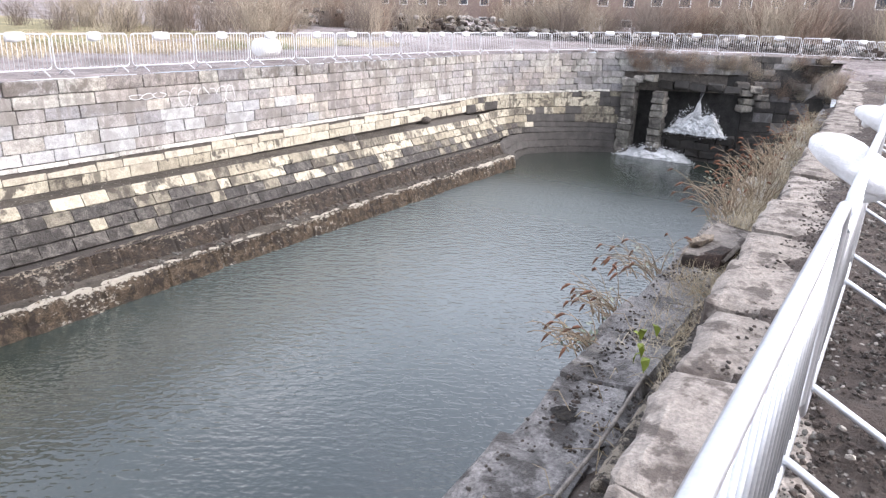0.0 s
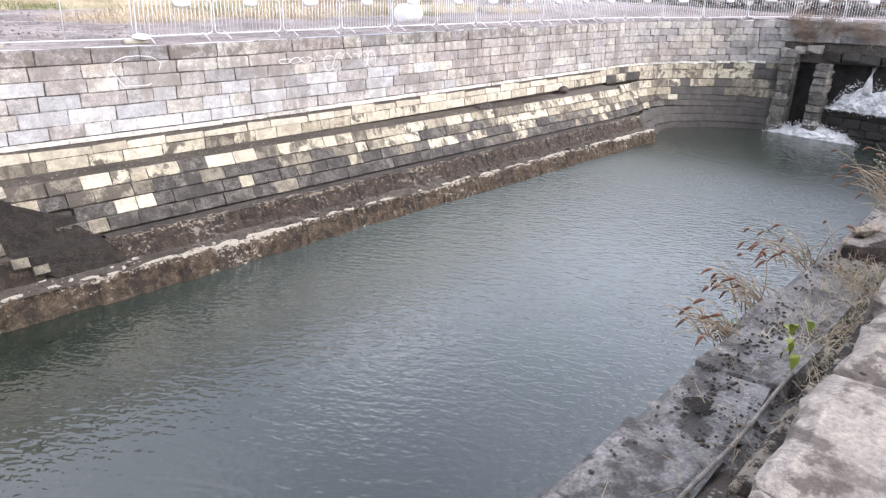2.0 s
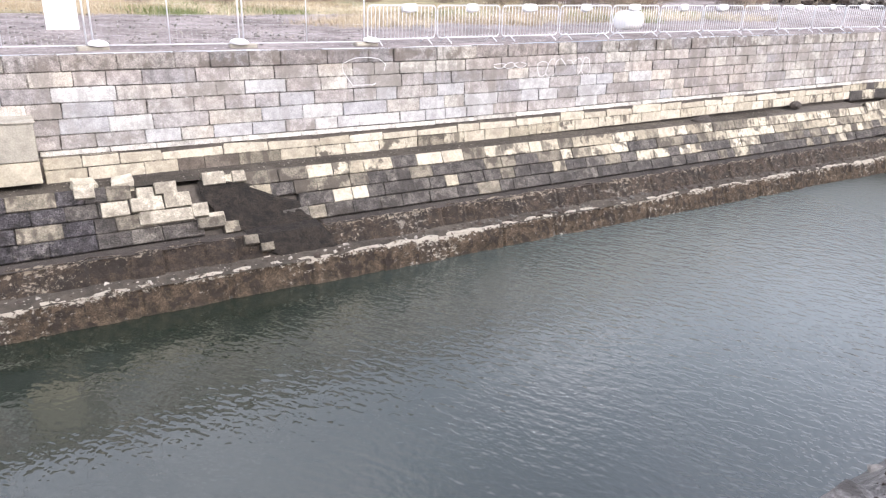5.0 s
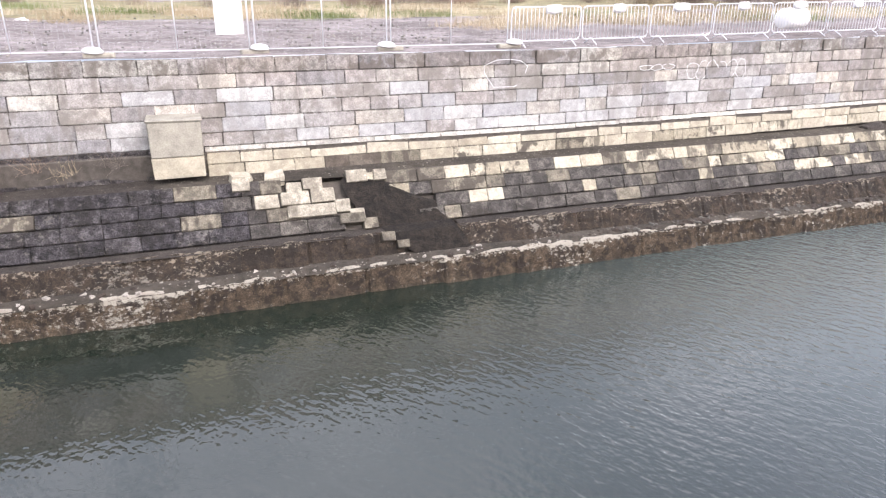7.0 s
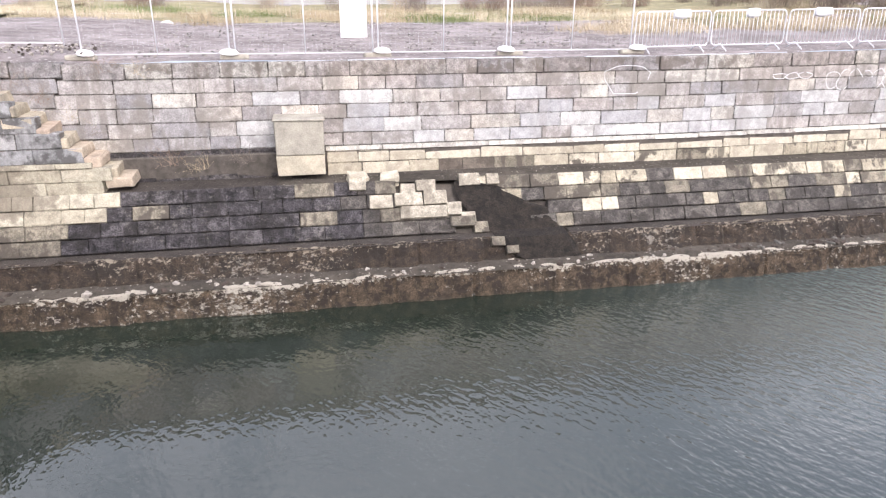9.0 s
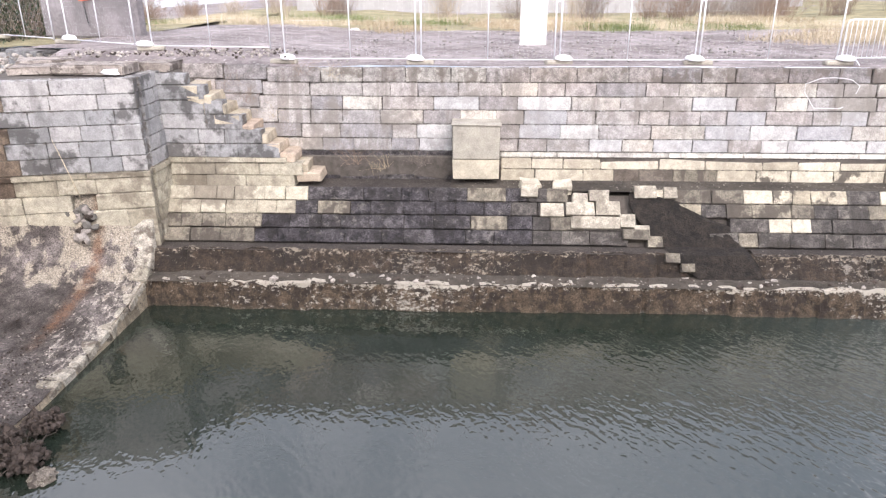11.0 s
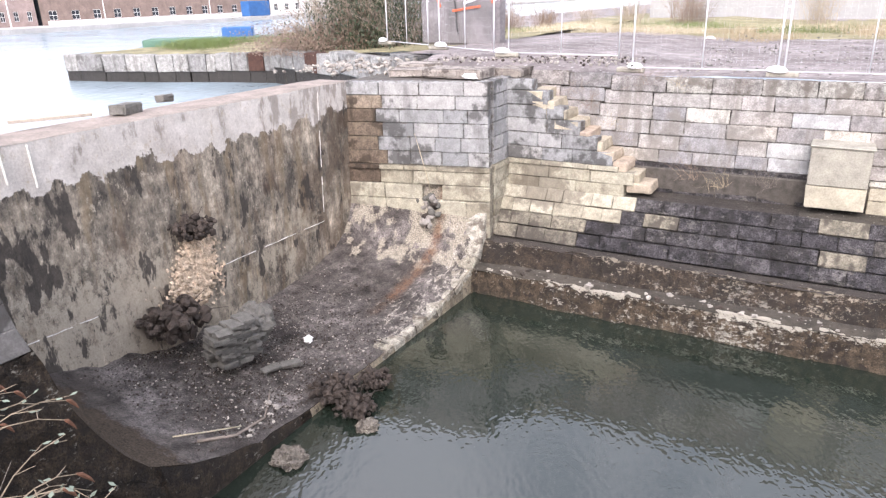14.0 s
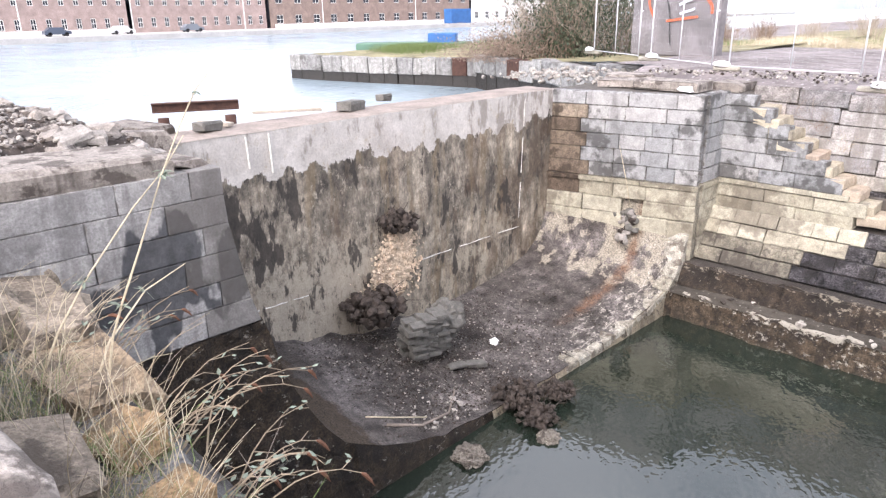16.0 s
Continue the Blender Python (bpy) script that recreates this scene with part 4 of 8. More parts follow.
tagged(new("ledge_soil", data("ledge_soil", v, f, M_DIRT, True)), "loose brown soil along the near ledge", "soil", kind="stuff")

near_coping = tagged(new("coping_near"), kind="structure")
slabs = []
for k in range(6):
    bm = bmesh.new()
    bmesh.ops.create_cube(bm, size=1.0)
    bmesh.ops.bevel(bm, geom=list(bm.edges), offset=0.035, segments=1, affect="EDGES", profile=0.5)
    bmesh.ops.subdivide_edges(bm, edges=list(bm.edges), cuts=9, use_grid_fill=True)
    for q in bm.verts:
        p = Vector((q.co.x * 1.4 + 7 * k, q.co.y * 0.75, q.co.z * 0.36))
        rim = min(0.5 - abs(q.co.x), 0.5 - abs(q.co.y))
        worn = 0.16 * max(0.0, 1 - rim / 0.14) * (0.5 + noise.noise(p * 3.0))
        q.co.z -= max(0.0, worn) * (1 if q.co.z > 0 else 0) + 0.03 * noise.noise(p * 5.0) + 0.02 * noise.noise(p * 13.0) + 0.05 * max(0.0, noise.noise(p * 2.2)) * (1 if q.co.z > 0 else 0)
        q.co.y += 0.05 * noise.noise(p * 2.7 + Vector((0, 9, 0))) + 0.025 * noise.noise(p * 8 + Vector((0, 9, 0)))
        q.co.x += 0.02 * noise.noise(p * 4.0 + Vector((4, 0, 3)))
    me = bpy.data.meshes.new("coping_slab")
    bm.to_mesh(me)
    bm.free()
    me.materials.append(M_COPING)
    slabs.append(me)
r2 = random.Random(4)
for a, b in lengths(-13.2, 36.0, 0.95, 1.7, r2):
    w = r2.uniform(0.68, 0.85)
    m = pose((a + b) / 2, NEAR - w / 2 + r2.uniform(-0.05, 0.05), ZN - 0.17 + r2.uniform(-0.025, 0.02), r2.uniform(-1.5, 1.5), r2.uniform(-0.8, 0.8), r2.uniform(-1.6, 1.6))
    part("coping_slab", r2.choice(slabs), near_coping, "", m @ Matrix.Diagonal((b - a - 0.03, w, 0.36, 1)))
v, f = rough_run([(x, NEAR + 0.05, 0, 1) for x in np.linspace(X1, X0 - 3, 20)], [-0.14, -0.5, -0.95], [-0.02, 0.0, 0.02], 0.7, 1.3, 77, jag=0.05)
part("facing_stones", data("facing_stones", v, f, M_FOOT), near_coping)["kind"] = "stuff"

v, f = grid_sheet(list(np.arange(-13.4, 34, 1.0)), [NEAR - 0.7, NEAR - 0.04], lambda x, y: ZN - 0.09)
part("bedding", data("bedding", v, f, M_DIRT), near_coping)

# ---- ground ----


def ground_height(x, y):
    z = lift(x, y)
    z += 0.035 * wobble(x, y, 0.8, 1) + 0.02 * wobble(x, y, 3.0, 1)
    if y > 6:
        z -= 0.015 * min(y - 6, 40) * max(0.0, min(1.0, (30 - x) / 10))
    if x < -14.6:
        z = float(np.interp(x, [-42, -28, -22, -14.6], [-0.85, -0.75, -0.35, z]))
    if x > 46:
        z += min(1.6, (x - 46) * 0.03)
    return z


def dock_or_harbour(x, y):
    if x < -14.8:
        return y < 30 if x > -42 else True
    if x < X0:
        return y < FAR - 0.1 or (x < -13.4 and y < 1.0)
    if x < X1:
        return y < FAR + 0.25
    inside, pts = False, [(h[0] - 0.6 * h[2], h[1] - 0.6 * h[3]) for h in head] + [(X1, NEAR - 0.3)]
    for (xa, ya), (xb, yb) in zip(pts, pts[1:] + pts[:1]):
        if (ya > y) != (yb > y) and x < xa + (y - ya) / (yb - ya) * (xb - xa):
            inside = not inside
    return inside


xs = [-700, -300, -120, -60, -42, -38, -34, -30, -27, -24, -21, -18, -16.2, -14.8, -13.4] + list(np.arange(-12.6, 47, 0.7)) + [48, 50, 53, 57, 62, 70, 85, 120, 200, 400, 900]
ys = [-17.6 + 0.7 * i for i in range(24)] + list(np.arange(-0.55, 16, 0.6)) + [17, 19, 21, 24, 28, 33, 40, 50, 70, 110, 200, 400, 900]
v, f = grid_sheet(xs, ys, ground_height, lambda x, y: dock_or_harbour(x, y) or (y < FAR + 0.2 and x < X1))
ground = tagged(new("ground", data("ground", v, f, M_GROUND, True)), kind="structure")
v, f = grid_sheet(list(np.arange(-13.4, -9, 0.4)) + list(np.arange(-9, 14, 0.09)) + list(np.arange(14, 60, 0.4)) + [70, 100, 300], [-900, -300, -100, -50, -30, -27, -25, -23.5, -22.5, -21.8] + list(np.arange(-21.2, NEAR - 0.25, 0.09)), lambda x, y: ZN + 0.04 + 0.035 * wobble(x, y, 1.3, 3) + 0.035 * wobble(x, y, 4.2, 3) + 0.018 * wobble(x, y, 13, 3) - 0.14 * max(0.0, y - NEAR + 0.72) - 0.012)
tagged(new("ground_near", data("ground_near", v, f, M_DIRT, True)), kind="structure")
v, f = grid_sheet(list(np.arange(X1, 48, 0.5)) + [50, 60, 300], list(np.arange(-22, 0.1, 0.5)), lambda x, y: lift(x, y) - 0.05, lambda x, y: dock_or_harbour(x, y) or x < X1)
tagged(new("ground_head", data("ground_head", v, f, M_GROUND, True)), kind="structure")

# ---- water ----
v, f = grid_sheet([X0 - 0.3, 10, 30, 46], [-20.0, -9, -1.4], lambda x, y: ZW)
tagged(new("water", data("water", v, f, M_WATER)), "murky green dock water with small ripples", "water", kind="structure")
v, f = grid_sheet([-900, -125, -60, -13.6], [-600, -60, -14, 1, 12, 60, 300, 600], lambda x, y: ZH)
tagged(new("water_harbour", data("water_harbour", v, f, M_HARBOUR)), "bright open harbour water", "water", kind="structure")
v, f = hull_box((-20, -30, -9), (60, 4, -6.3))
tagged(new("dock_floor", data("dock_floor", v, f, M_MUD)), kind="structure")

# ---- entrance: gate, piers and curved sill ----
gate = tagged(new("gate_wall"), "concrete gate wall closing the dock, pale above and damp-stained below", "gate")
gx = list(np.linspace(-3.6, -14.8, 40))
gz = [0.0, -0.25, -0.6, -1.0, -1.5, -2.0, -2.6, -3.2, -3.8, -4.6, -6.0]
verts = [(-13.4 + 0.02 * wobble(y, z, 1.5, 3) - 0.05 * max(0, -9 - y) * 0.1, y, z + (0.03 * wobble(y, 0, 1.2, 4) if z == 0 else 0)) for y in gx for z in gz]
n = len(gz)
faces = [(i * n + j + 1, i * n + j, (i + 1) * n + j, (i + 1) * n + j + 1) for i in range(len(gx) - 1) for j in range(n - 1)]
part("front_face", data("front_face", verts, faces, M_GATE, True), gate)
v, f = grid_sheet(list(np.linspace(-15.2, -13.41, 8)), gx[::-1], lambda x, y: 0.0 + 0.03 * wobble(y, 0, 1.2, 4) + (0.03 * wobble(x, y, 2.5, 6) if x < -13.5 else 0) - max(0, -14.6 - x) * 0.5)
M_GATETOP = plain("dusty_concrete_top", (0.27, 0.225, 0.195), 0.9, vary=0.35, scale=1.6, bump=0.4)
part("top", data("top", v, f, M_GATETOP, True), gate)
v, f = hull_box((-15.3, -14.8, -6), (-13.7, -3.3, -0.12))
part("core", data("core", v, f, M_GATETOP), gate)
M_CHALK = plain("white_paint_line", (0.72, 0.7, 0.66), 0.8, vary=0.3, scale=14)
for ya, za, yb, zb in ((-4.96, -0.13, -5.13, -3.37), (-5.13, -3.37, -8.98, -3.36), (-11.6, -3.3, -13.3, -3.25)):
    for k in range(14):
        if k % 5 == 3:
            continue
        pts = [(-13.388, ya + (yb - ya) * u, za + (zb - za) * u + 0.012 * wobble(u * 9, 0, 1, 2)) for u in np.linspace(k / 14, (k + 0.93) / 14, 4)]
        part("painted_line", data("painted_line", *tube(pts, 0.012 if k % 2 else 0.008, 4), M_CHALK), gate)
for k, (y, z0, z1) in enumerate(((-12.15, -0.05, -0.75), (-12.6, -0.05, -0.6))):
    part("painted_line", data("painted_line", *tube([(-13.38, y, z0), (-13.38, y + 0.02, z1)], 0.02, 4), M_CHALK), gate)

YS = [-2.6, -2.95, -3.2, -3.5, -3.9, -4.7, -5.6, -6.8, -8.2, -10.0, -11.5, -12.2, -12.8, -13.43, -13.72, -13.98, -14.15, -14.27, -14.33, -14.42, -14.5]
Z_DOCK = [-2.2, -3.05, -3.8, -4.2, -4.5, -4.72, -4.85, -4.93, -5.0, -5.0, -4.9, -4.68, -4.42, -4.08, -3.72, -3.25, -2.84, -2.47, -2.05, -1.8, -1.6]
NX = -10.2    # dock face of the near pier


def lip_x(z):
    """Where the flared face of the near pier stands at a height; it meets the edge of the sill lower down."""
    return min(X0, NX + 0.03 + 0.15 * max(0.0, -2.04 - z))


def sill_z(x, y):
    """The inverted arch of the entrance: it curves up to both piers and rises a little towards the gate."""
    u = max(0.0, min(1.0, (x + 13.4) / 3.6))
    back = 1 - u
    along = y + 0.85 * back * max(0.0, min(1.0, (y + 11.0) / 6.0))
    z = float(np.interp(-along, [-q for q in YS], Z_DOCK)) + back * (0.3 + 0.25 * max(0.0, min(1.0, (-9.0 - y) / 3.0)))
    rubble = 0.2 * max(0.0, math.sin(math.pi * min(1, max(0, (-7.5 - y) / 5.5)))) * (0.6 + wobble(x, y, 1.3, 12) + 0.6 * wobble(x, y, 4, 12))
    return z + 0.02 * wobble(x, y, 3, 5) + rubble * (0.35 + 0.65 * back)


xs = list(np.linspace(-13.4, X0, 26))
ys = list(np.linspace(-14.42, -2.75, 130))
v, f = grid_sheet(xs, ys, sill_z)
v = [(-13.4 + (x + 13.4) * (lip_x(sill_z(X0, y)) + 13.4) / (X0 + 13.4) if y < -12.4 else x, y, z) for x, y, z in v]
sill = tagged(new("sill", data("sill", v, f, M_SILL, True)), kind="structure")
edge_z = [sill_z(X0, y) for y in ys]
for material, ya, yb in ((M_FLARE, -13.2, -10.4), (M_FLANK, -10.4, 0.0)):
    rows = [(y, z) for y, z in zip(ys, edge_z) if ya - 0.2 <= y < yb + 0.2]
    v = []
    for y, z in rows:
        for u in np.linspace(0, 1, 12):
            v.append((X0 + 0.02 + 0.12 * u ** 0.5 + 0.06 * wobble(y, z - u, 2.0, 8) * u + 0.03 * wobble(y, u * 3, 7.0, 8) * u, y, z + 0.005 - (z + 6.2) * u))
    f = [(i * 12 + j, i * 12 + j + 1, (i + 1) * 12 + j + 1, (i + 1) * 12 + j) for i in range(len(rows) - 1) for j in range(11)]
    part("sill_face", data("sill_face", v, f, material), sill)
# dressed stones along the dock edge of the arch
rq = random.Random(52)
quoins = [data("quoin_stone", *bevelled((1.0, 0.44, 0.3), 0.03, 0.025, 960 + k), M_QUOIN) for k in range(5)]
y = -2.98
while y > -7.9:
    dz = sill_z(X0, y - 0.05) - sill_z(X0, y)
    step = max(0.12, 0.46 / math.hypot(1.0, dz / 0.05))
    ym = y - step / 2
    tilt = math.degrees(math.atan2(sill_z(X0, y) - sill_z(X0, y - step), step))
    w = rq.uniform(0.6, 1.15)
    part("quoin_stone", rq.choice(quoins), sill, "", pose(X0 + 0.06 - w / 2, ym, (sill_z(X0, y) + sill_z(X0, y - step)) / 2 - 0.135, tilt + rq.uniform(-1, 1), rq.uniform(-1, 1), rq.uniform(-1, 1)) @ Matrix.Diagonal((w, 1, 1, 1)))
    y -= step


# ---- far pier ----
pier = tagged(new("pier_far"), kind="structure")
pier_blocks = block_meshes("pier_block", M_PIER)
pier_low = block_meshes("pier_block", M_PIER_LOW)
cv, cf = hull_box((-13.7, -2.85, -6.2), (-9.95, 0.6, -0.03))
cv[0], cv[4] = (-13.7, -3.75, -6.2), (-13.7, -3.75, -0.03)
part("core", data("core", cv, cf, M_JOINT), pier)
SLANT = 13.3
PZ = [0.0, -0.34, -0.68, -1.02, -1.38, -1.74, -2.1, -2.22, -2.6, -3.0, -3.45, -3.95]
r3 = random.Random(17)
pier_stained = block_meshes("pier_block", stone("brown_stained_ashlar", grit=1.1, joints=0.5, stops=[(0.0, (0.11, 0.08, 0.057)), (0.6, (0.2, 0.155, 0.115)), (1.0, (0.34, 0.285, 0.22))], blotch=(0.05, 0.036, 0.026), blotch_amount=0.85, blotch_scale=1.6, streak=0.8))


def pier_course(k, meshes, yf, xr, depth=0.34):
    z0, z1 = PZ[k], PZ[k + 1]
    h, zm = z0 - z1, (z0 + z1) / 2
    spans = lengths(-13.45, -11.46, 0.6, 1.0, r3) + lengths(-10.95, xr, 0.5, 1.0, r3) if k == 8 else lengths(-13.45, xr, 0.6, 1.15, r3)
    for a, b in spans:
        m = pose((a + b) / 2, yf + depth / 2 + ((a + b) / 2 - xr) * math.tan(radians(SLANT)) - r3.uniform(0, 0.015), zm, r3.uniform(-0.5, 0.5), 0, SLANT + r3.uniform(-0.3, 0.3))
        part("pier_block", r3.choice(pier_stained if k and (a + b) / 2 < -12.75 and r3.random() < 0.8 else meshes), pier, "", m @ Matrix.Diagonal(((b - a) / math.cos(radians(SLANT)) - 0.007, depth, h - 0.007, 1)))
    for a, b in lengths(yf + 0.36, -0.62, 0.55, 0.95, r3):
        m = pose(xr - depth / 2 + r3.uniform(0, 0.01), (a + b) / 2, zm, 0, 0, 90 + r3.uniform(-0.3, 0.3))
        part("pier_block", r3.choice(meshes), pier, "", m @ Matrix.Diagonal((b - a - 0.007, depth, h - 0.007, 1)))


for k in range(11):
    out = 0.05 if k == 6 else 0.0
    pier_course(k, pier_blocks if k < 6 else pier_low, -2.95 - 0.012 * k - out, X0 + out + 0.012 * k)
# flank of the pier foot, running down to the water
v, f = [], []
for y, z in zip(YS[1:7], Z_DOCK[1:7]):
    v += [(X0 + 0.02, y, z + 0.04), (X0 + 0.1, y, -6.2)]
v += [(X0 + 0.02, FAR - 2.0, -2.9), (X0 + 0.1, FAR - 2.0, -6.2)]
f = [(0, 2, 3, 1), (2, 4, 5, 3), (4, 6, 7, 5), (6, 8, 9, 7), (8, 10, 11, 9)]
part("foot_face", data("foot_face", v, f, M_FLANK), pier)
# capstones and a broken slab on the pier
caps = []
for k in range(4):
    v, f = bevelled((1.3, 0.8, 0.2), 0.03, 0.03, 300 + k)
    caps.append(data("capstone", v, f, M_COPING))
for x, y, z, a, s in ((-12.3, -2.0, 0.1, 4, 1.1), (-11.0, -2.15, 0.13, -3, 1.35), (-9.95, -1.0, 0.06, 88, 0.7), (-13.0, -0.8, 0.1, 30, 1.0)):
    tagged(part("capstone", caps[int(abs(x) * 7) % 4], None, "", pose(x, y, z, 1.5, -1, a) @ Matrix.Diagonal((s, 1.0, 1.0, 1))), "loose worn capstone lying on the dock pier", "stone", "loose capstones")
tagged(part("white_stone", data("white_stone", *bevelled((0.35, 0.25, 0.14), 0.05, 0.03, 5), M_WHITE), None, "", pose(-10.35, -2.75, 0.1, 0, 4, 20)), "small white stone on the pier edge", "stone")

# ---- side wall and steps in the corner ----
corner_steps = tagged(new("stone_steps"), "flight of yellow stone steps down the corner of the dock wall", "steps")
M_PALESTEP = stone("pale_step_stone", [(0.0, (0.33, 0.3, 0.24)), (1.0, (0.46, 0.425, 0.345))], blotch=(0.1, 0.085, 0.065), blotch_amount=0.4, blotch_scale=2.2)
step_v, step_f = bevelled((0.62, 0.95, 0.235), 0.025, 0.016, 41)
step_mesh = data("step", step_v, step_f, M_STEP)
step_blocks = [step_mesh] + [data("step", *bevelled((0.62, 0.95, 0.235), 0.03, 0.022, 42 + k), M_STEP) for k in range(3)]
N_STEP = 10
for k in range(N_STEP):
    x, z = -9.05 + 0.315 * k, -0.32 - 0.237 * k
    part("step", step_blocks[k % 4], corner_steps, "", pose(x - 0.05, -1.28 + 0.01 * (k % 3), z - 0.118, r3.uniform(-1, 1), r3.uniform(-1, 1), r3.uniform(-1, 1)))
side = tagged(new("stair_wall"), kind="structure")
side_grey, side_cream = block_meshes("side_block", M_PIER), block_meshes("side_block", M_PIER_LOW)
SZ = [-0.05, -0.32, -0.68, -1.02, -1.38, -1.74, -2.08, -2.2, -2.52, -2.83, -3.2]
for k in range(10):
    z0, z1 = SZ[k], SZ[k + 1]
    xe = min(-6.25, -9.25 + 0.315 * max(0.0, (-0.2 - z1)) / 0.237 * 0.93)
    if k >= 8:
        xe = -6.6
    lay(side_grey if k < 6 else side_cream, side, X0 - 0.02, max(xe, X0 + 0.35), z0, z1, -1.72 - (0.05 if k == 6 else 0) - 0.01 * k, -1.73 - (0.05 if k == 6 else 0) - 0.01 * k, r3, low=0.6, high=1.3, name="side_block", lift_on=False, depth=0.36)
v, f = hull_box((X0, -1.5, -3.6), (-6.8, -0.8, -2.5))
part("core", data("core", v, f, M_JOINT), side)
v, f = grid_sheet(list(np.linspace(-9.6, -6.7, 12)), [-1.55, -0.75], lambda x, y: -0.42 - 0.75 * (x + 9.05))
part("core_slope", data("core_slope", v, f, M_JOINT), side)

# ---- concrete block built into the wall ----
boxed = tagged(new("concrete_block"), "square concrete block bracketed on the dock wall, cream at its foot", "block")
v, f = bevelled((1.17, 0.9, 0.82), 0.02, 0.01, 51)
part("upper_block", data("upper_block", v, f, M_BOX), boxed, "", pose(-2.08, -1.22, -1.7))
v, f = bevelled((1.15, 0.86, 0.5), 0.02, 0.012, 52)
part("lower_block", data("lower_block", v, f, M_BOXLOW), boxed, "cream lower half", pose(-2.08, -1.22, -2.37))
v, f = bevelled((1.22, 0.98, 0.06), 0.02, 0.015, 53)
part("cap", data("cap", v, f, M_BOX), boxed, "", pose(-2.08, -1.2, -1.27))

# ---- steps cut into the lower courses ----
STEP_STONES = [(-0.52, 0.07, -3.13, -3.42), (0.27, 0.65, -2.92, -3.15), (0.66, 1.17, -2.85, -3.1), (0.1, 0.8, -3.11, -3.39), (0.81, 1.42, -3.08, -3.38), (0.23, 1.41, -3.4, -3.66), (1.38, 1.77, -3.35, -3.63),
               (1.44, 2.09, -3.66, -3.88), (1.71, 2.1, -3.57, -3.8), (2.01, 2.39, -3.79, -4.03), (2.32, 2.68, -4.01, -4.21), (2.68, 3.01, -4.22, -4.39), (1.75, 2.31, -2.75, -3.02), (2.46, 2.8, -2.78, -3.02), (-0.99, -0.55, -2.72, -3.02)]
slot_steps = tagged(new("stone_steps"), "crumbling pale stone steps cut into the lower dock wall", "steps")
step_stones = [data("step", *bevelled((1.0, 0.4, 1.0), 0.03, 0.018, 70 + k), M_PALESTEP) for k in range(4)]
dirty_stones = [data("step", *bevelled((1.0, 0.4, 1.0), 0.03, 0.02, 75 + k), M_HALF) for k in range(4)]
for k, (xa, xb, za, zb) in enumerate(STEP_STONES):
    z, h = (za + zb) / 2, abs(za - zb) * 1.23
    d = 1.18 + (-2.8 - z) * 0.712 if z > -4.0 else 2.4 + (-3.98 - z) * 0.62
    part("step", (dirty_stones if z < -3.7 else step_stones)[k % 4], slot_steps, "", pose((xa + xb) / 2, FAR - d + 0.13, z, -35.4, r3.uniform(-0.8, 0.8), r3.uniform(-1, 1)) @ Matrix.Diagonal((xb - xa - 0.02, 1, h - 0.015, 1)))
v, f = [], []
for u in np.linspace(0, 1, 40):
    z = -2.84 - 1.75 * u
    for q in np.linspace(0, 1, 46):
        left = float(np.interp(-z, [2.84, 3.1, 3.4, 3.65, 3.9, 4.2, 4.4, 4.6], [1.65, 1.65, 1.85, 2.05, 2.4, 2.75, 3.05, 3.3]))
        x = left + (slot_edge(z) + 0.07 * wobble(z, 0, 4, 3) - left) * q
        rim = min(1.0, (1 - q) * 12) * 0.05
        d = 1.15 + (-2.8 - z) * 0.712 if z > -3.95 else 2.38 + (-3.98 - z) * 0.62
        v.append((x, FAR - d - rim - 0.025 * abs(wobble(x, z, 2.2, 2)) - 0.015 * wobble(x, z, 7, 2) - 0.012 * wobble(x, z, 16, 2), z))
f = [(i * 46 + j, (i + 1) * 46 + j, (i + 1) * 46 + j + 1, i * 46 + j + 1) for i in range(39) for j in range(45)]
part("wet_back", data("wet_back", v, f, M_SLOT), slot_steps, "black wet stone behind the steps")
# stones tumbled on the ledge beside them
lump = [data("fallen_block", *bevelled((0.5, 0.34, 0.3), 0.04, 0.035, 90 + k), M_CREAM) for k in range(4)]
for k, (x, z, a) in enumerate(((-0.75, -2.72, 4), (0.05, -2.76, -6))):
    tagged(part("fallen_block", lump[k % 4], None, "", pose(x, FAR - 1.0, z - 0.02, 12, a, a)), "loose cream stone block on the silty ledge", "stone", "loose blocks on the ledge")

# ---- dark lumps whose colour stands for the shade of hollow places in the wall ----
for x, z, d, s in ((20.0, -2.95, 0.75, 0.55), (26.0, -2.75, 0.6, 0.35), (6.3, -2.9, 0.95, 0.3)):
    v, f = [], []
    bm = bmesh.new()
    bmesh.ops.create_icosphere(bm, subdivisions=2, radius=s)
    for q in bm.verts:
        q.co *= 1 + 0.25 * noise.noise(q.co * 3)
        q.co.z *= 0.5
        q.co.y *= 0.5
    me = bpy.data.meshes.new("soil_lump")
    bm.to_mesh(me)
    bm.free()
    me.materials.append(M_MUD)
    tagged(part("soil_lump", me, None, "", pose(x, FAR - d, z + lift(x, 0))), "dark lump standing in for a dark hollow in the wall", "soil", "soil lumps")

# ---- culvert at the head ----
culvert = tagged(new("culvert"), "rough stone culvert pillars with water pouring out", "culvert")
CX = 39.6


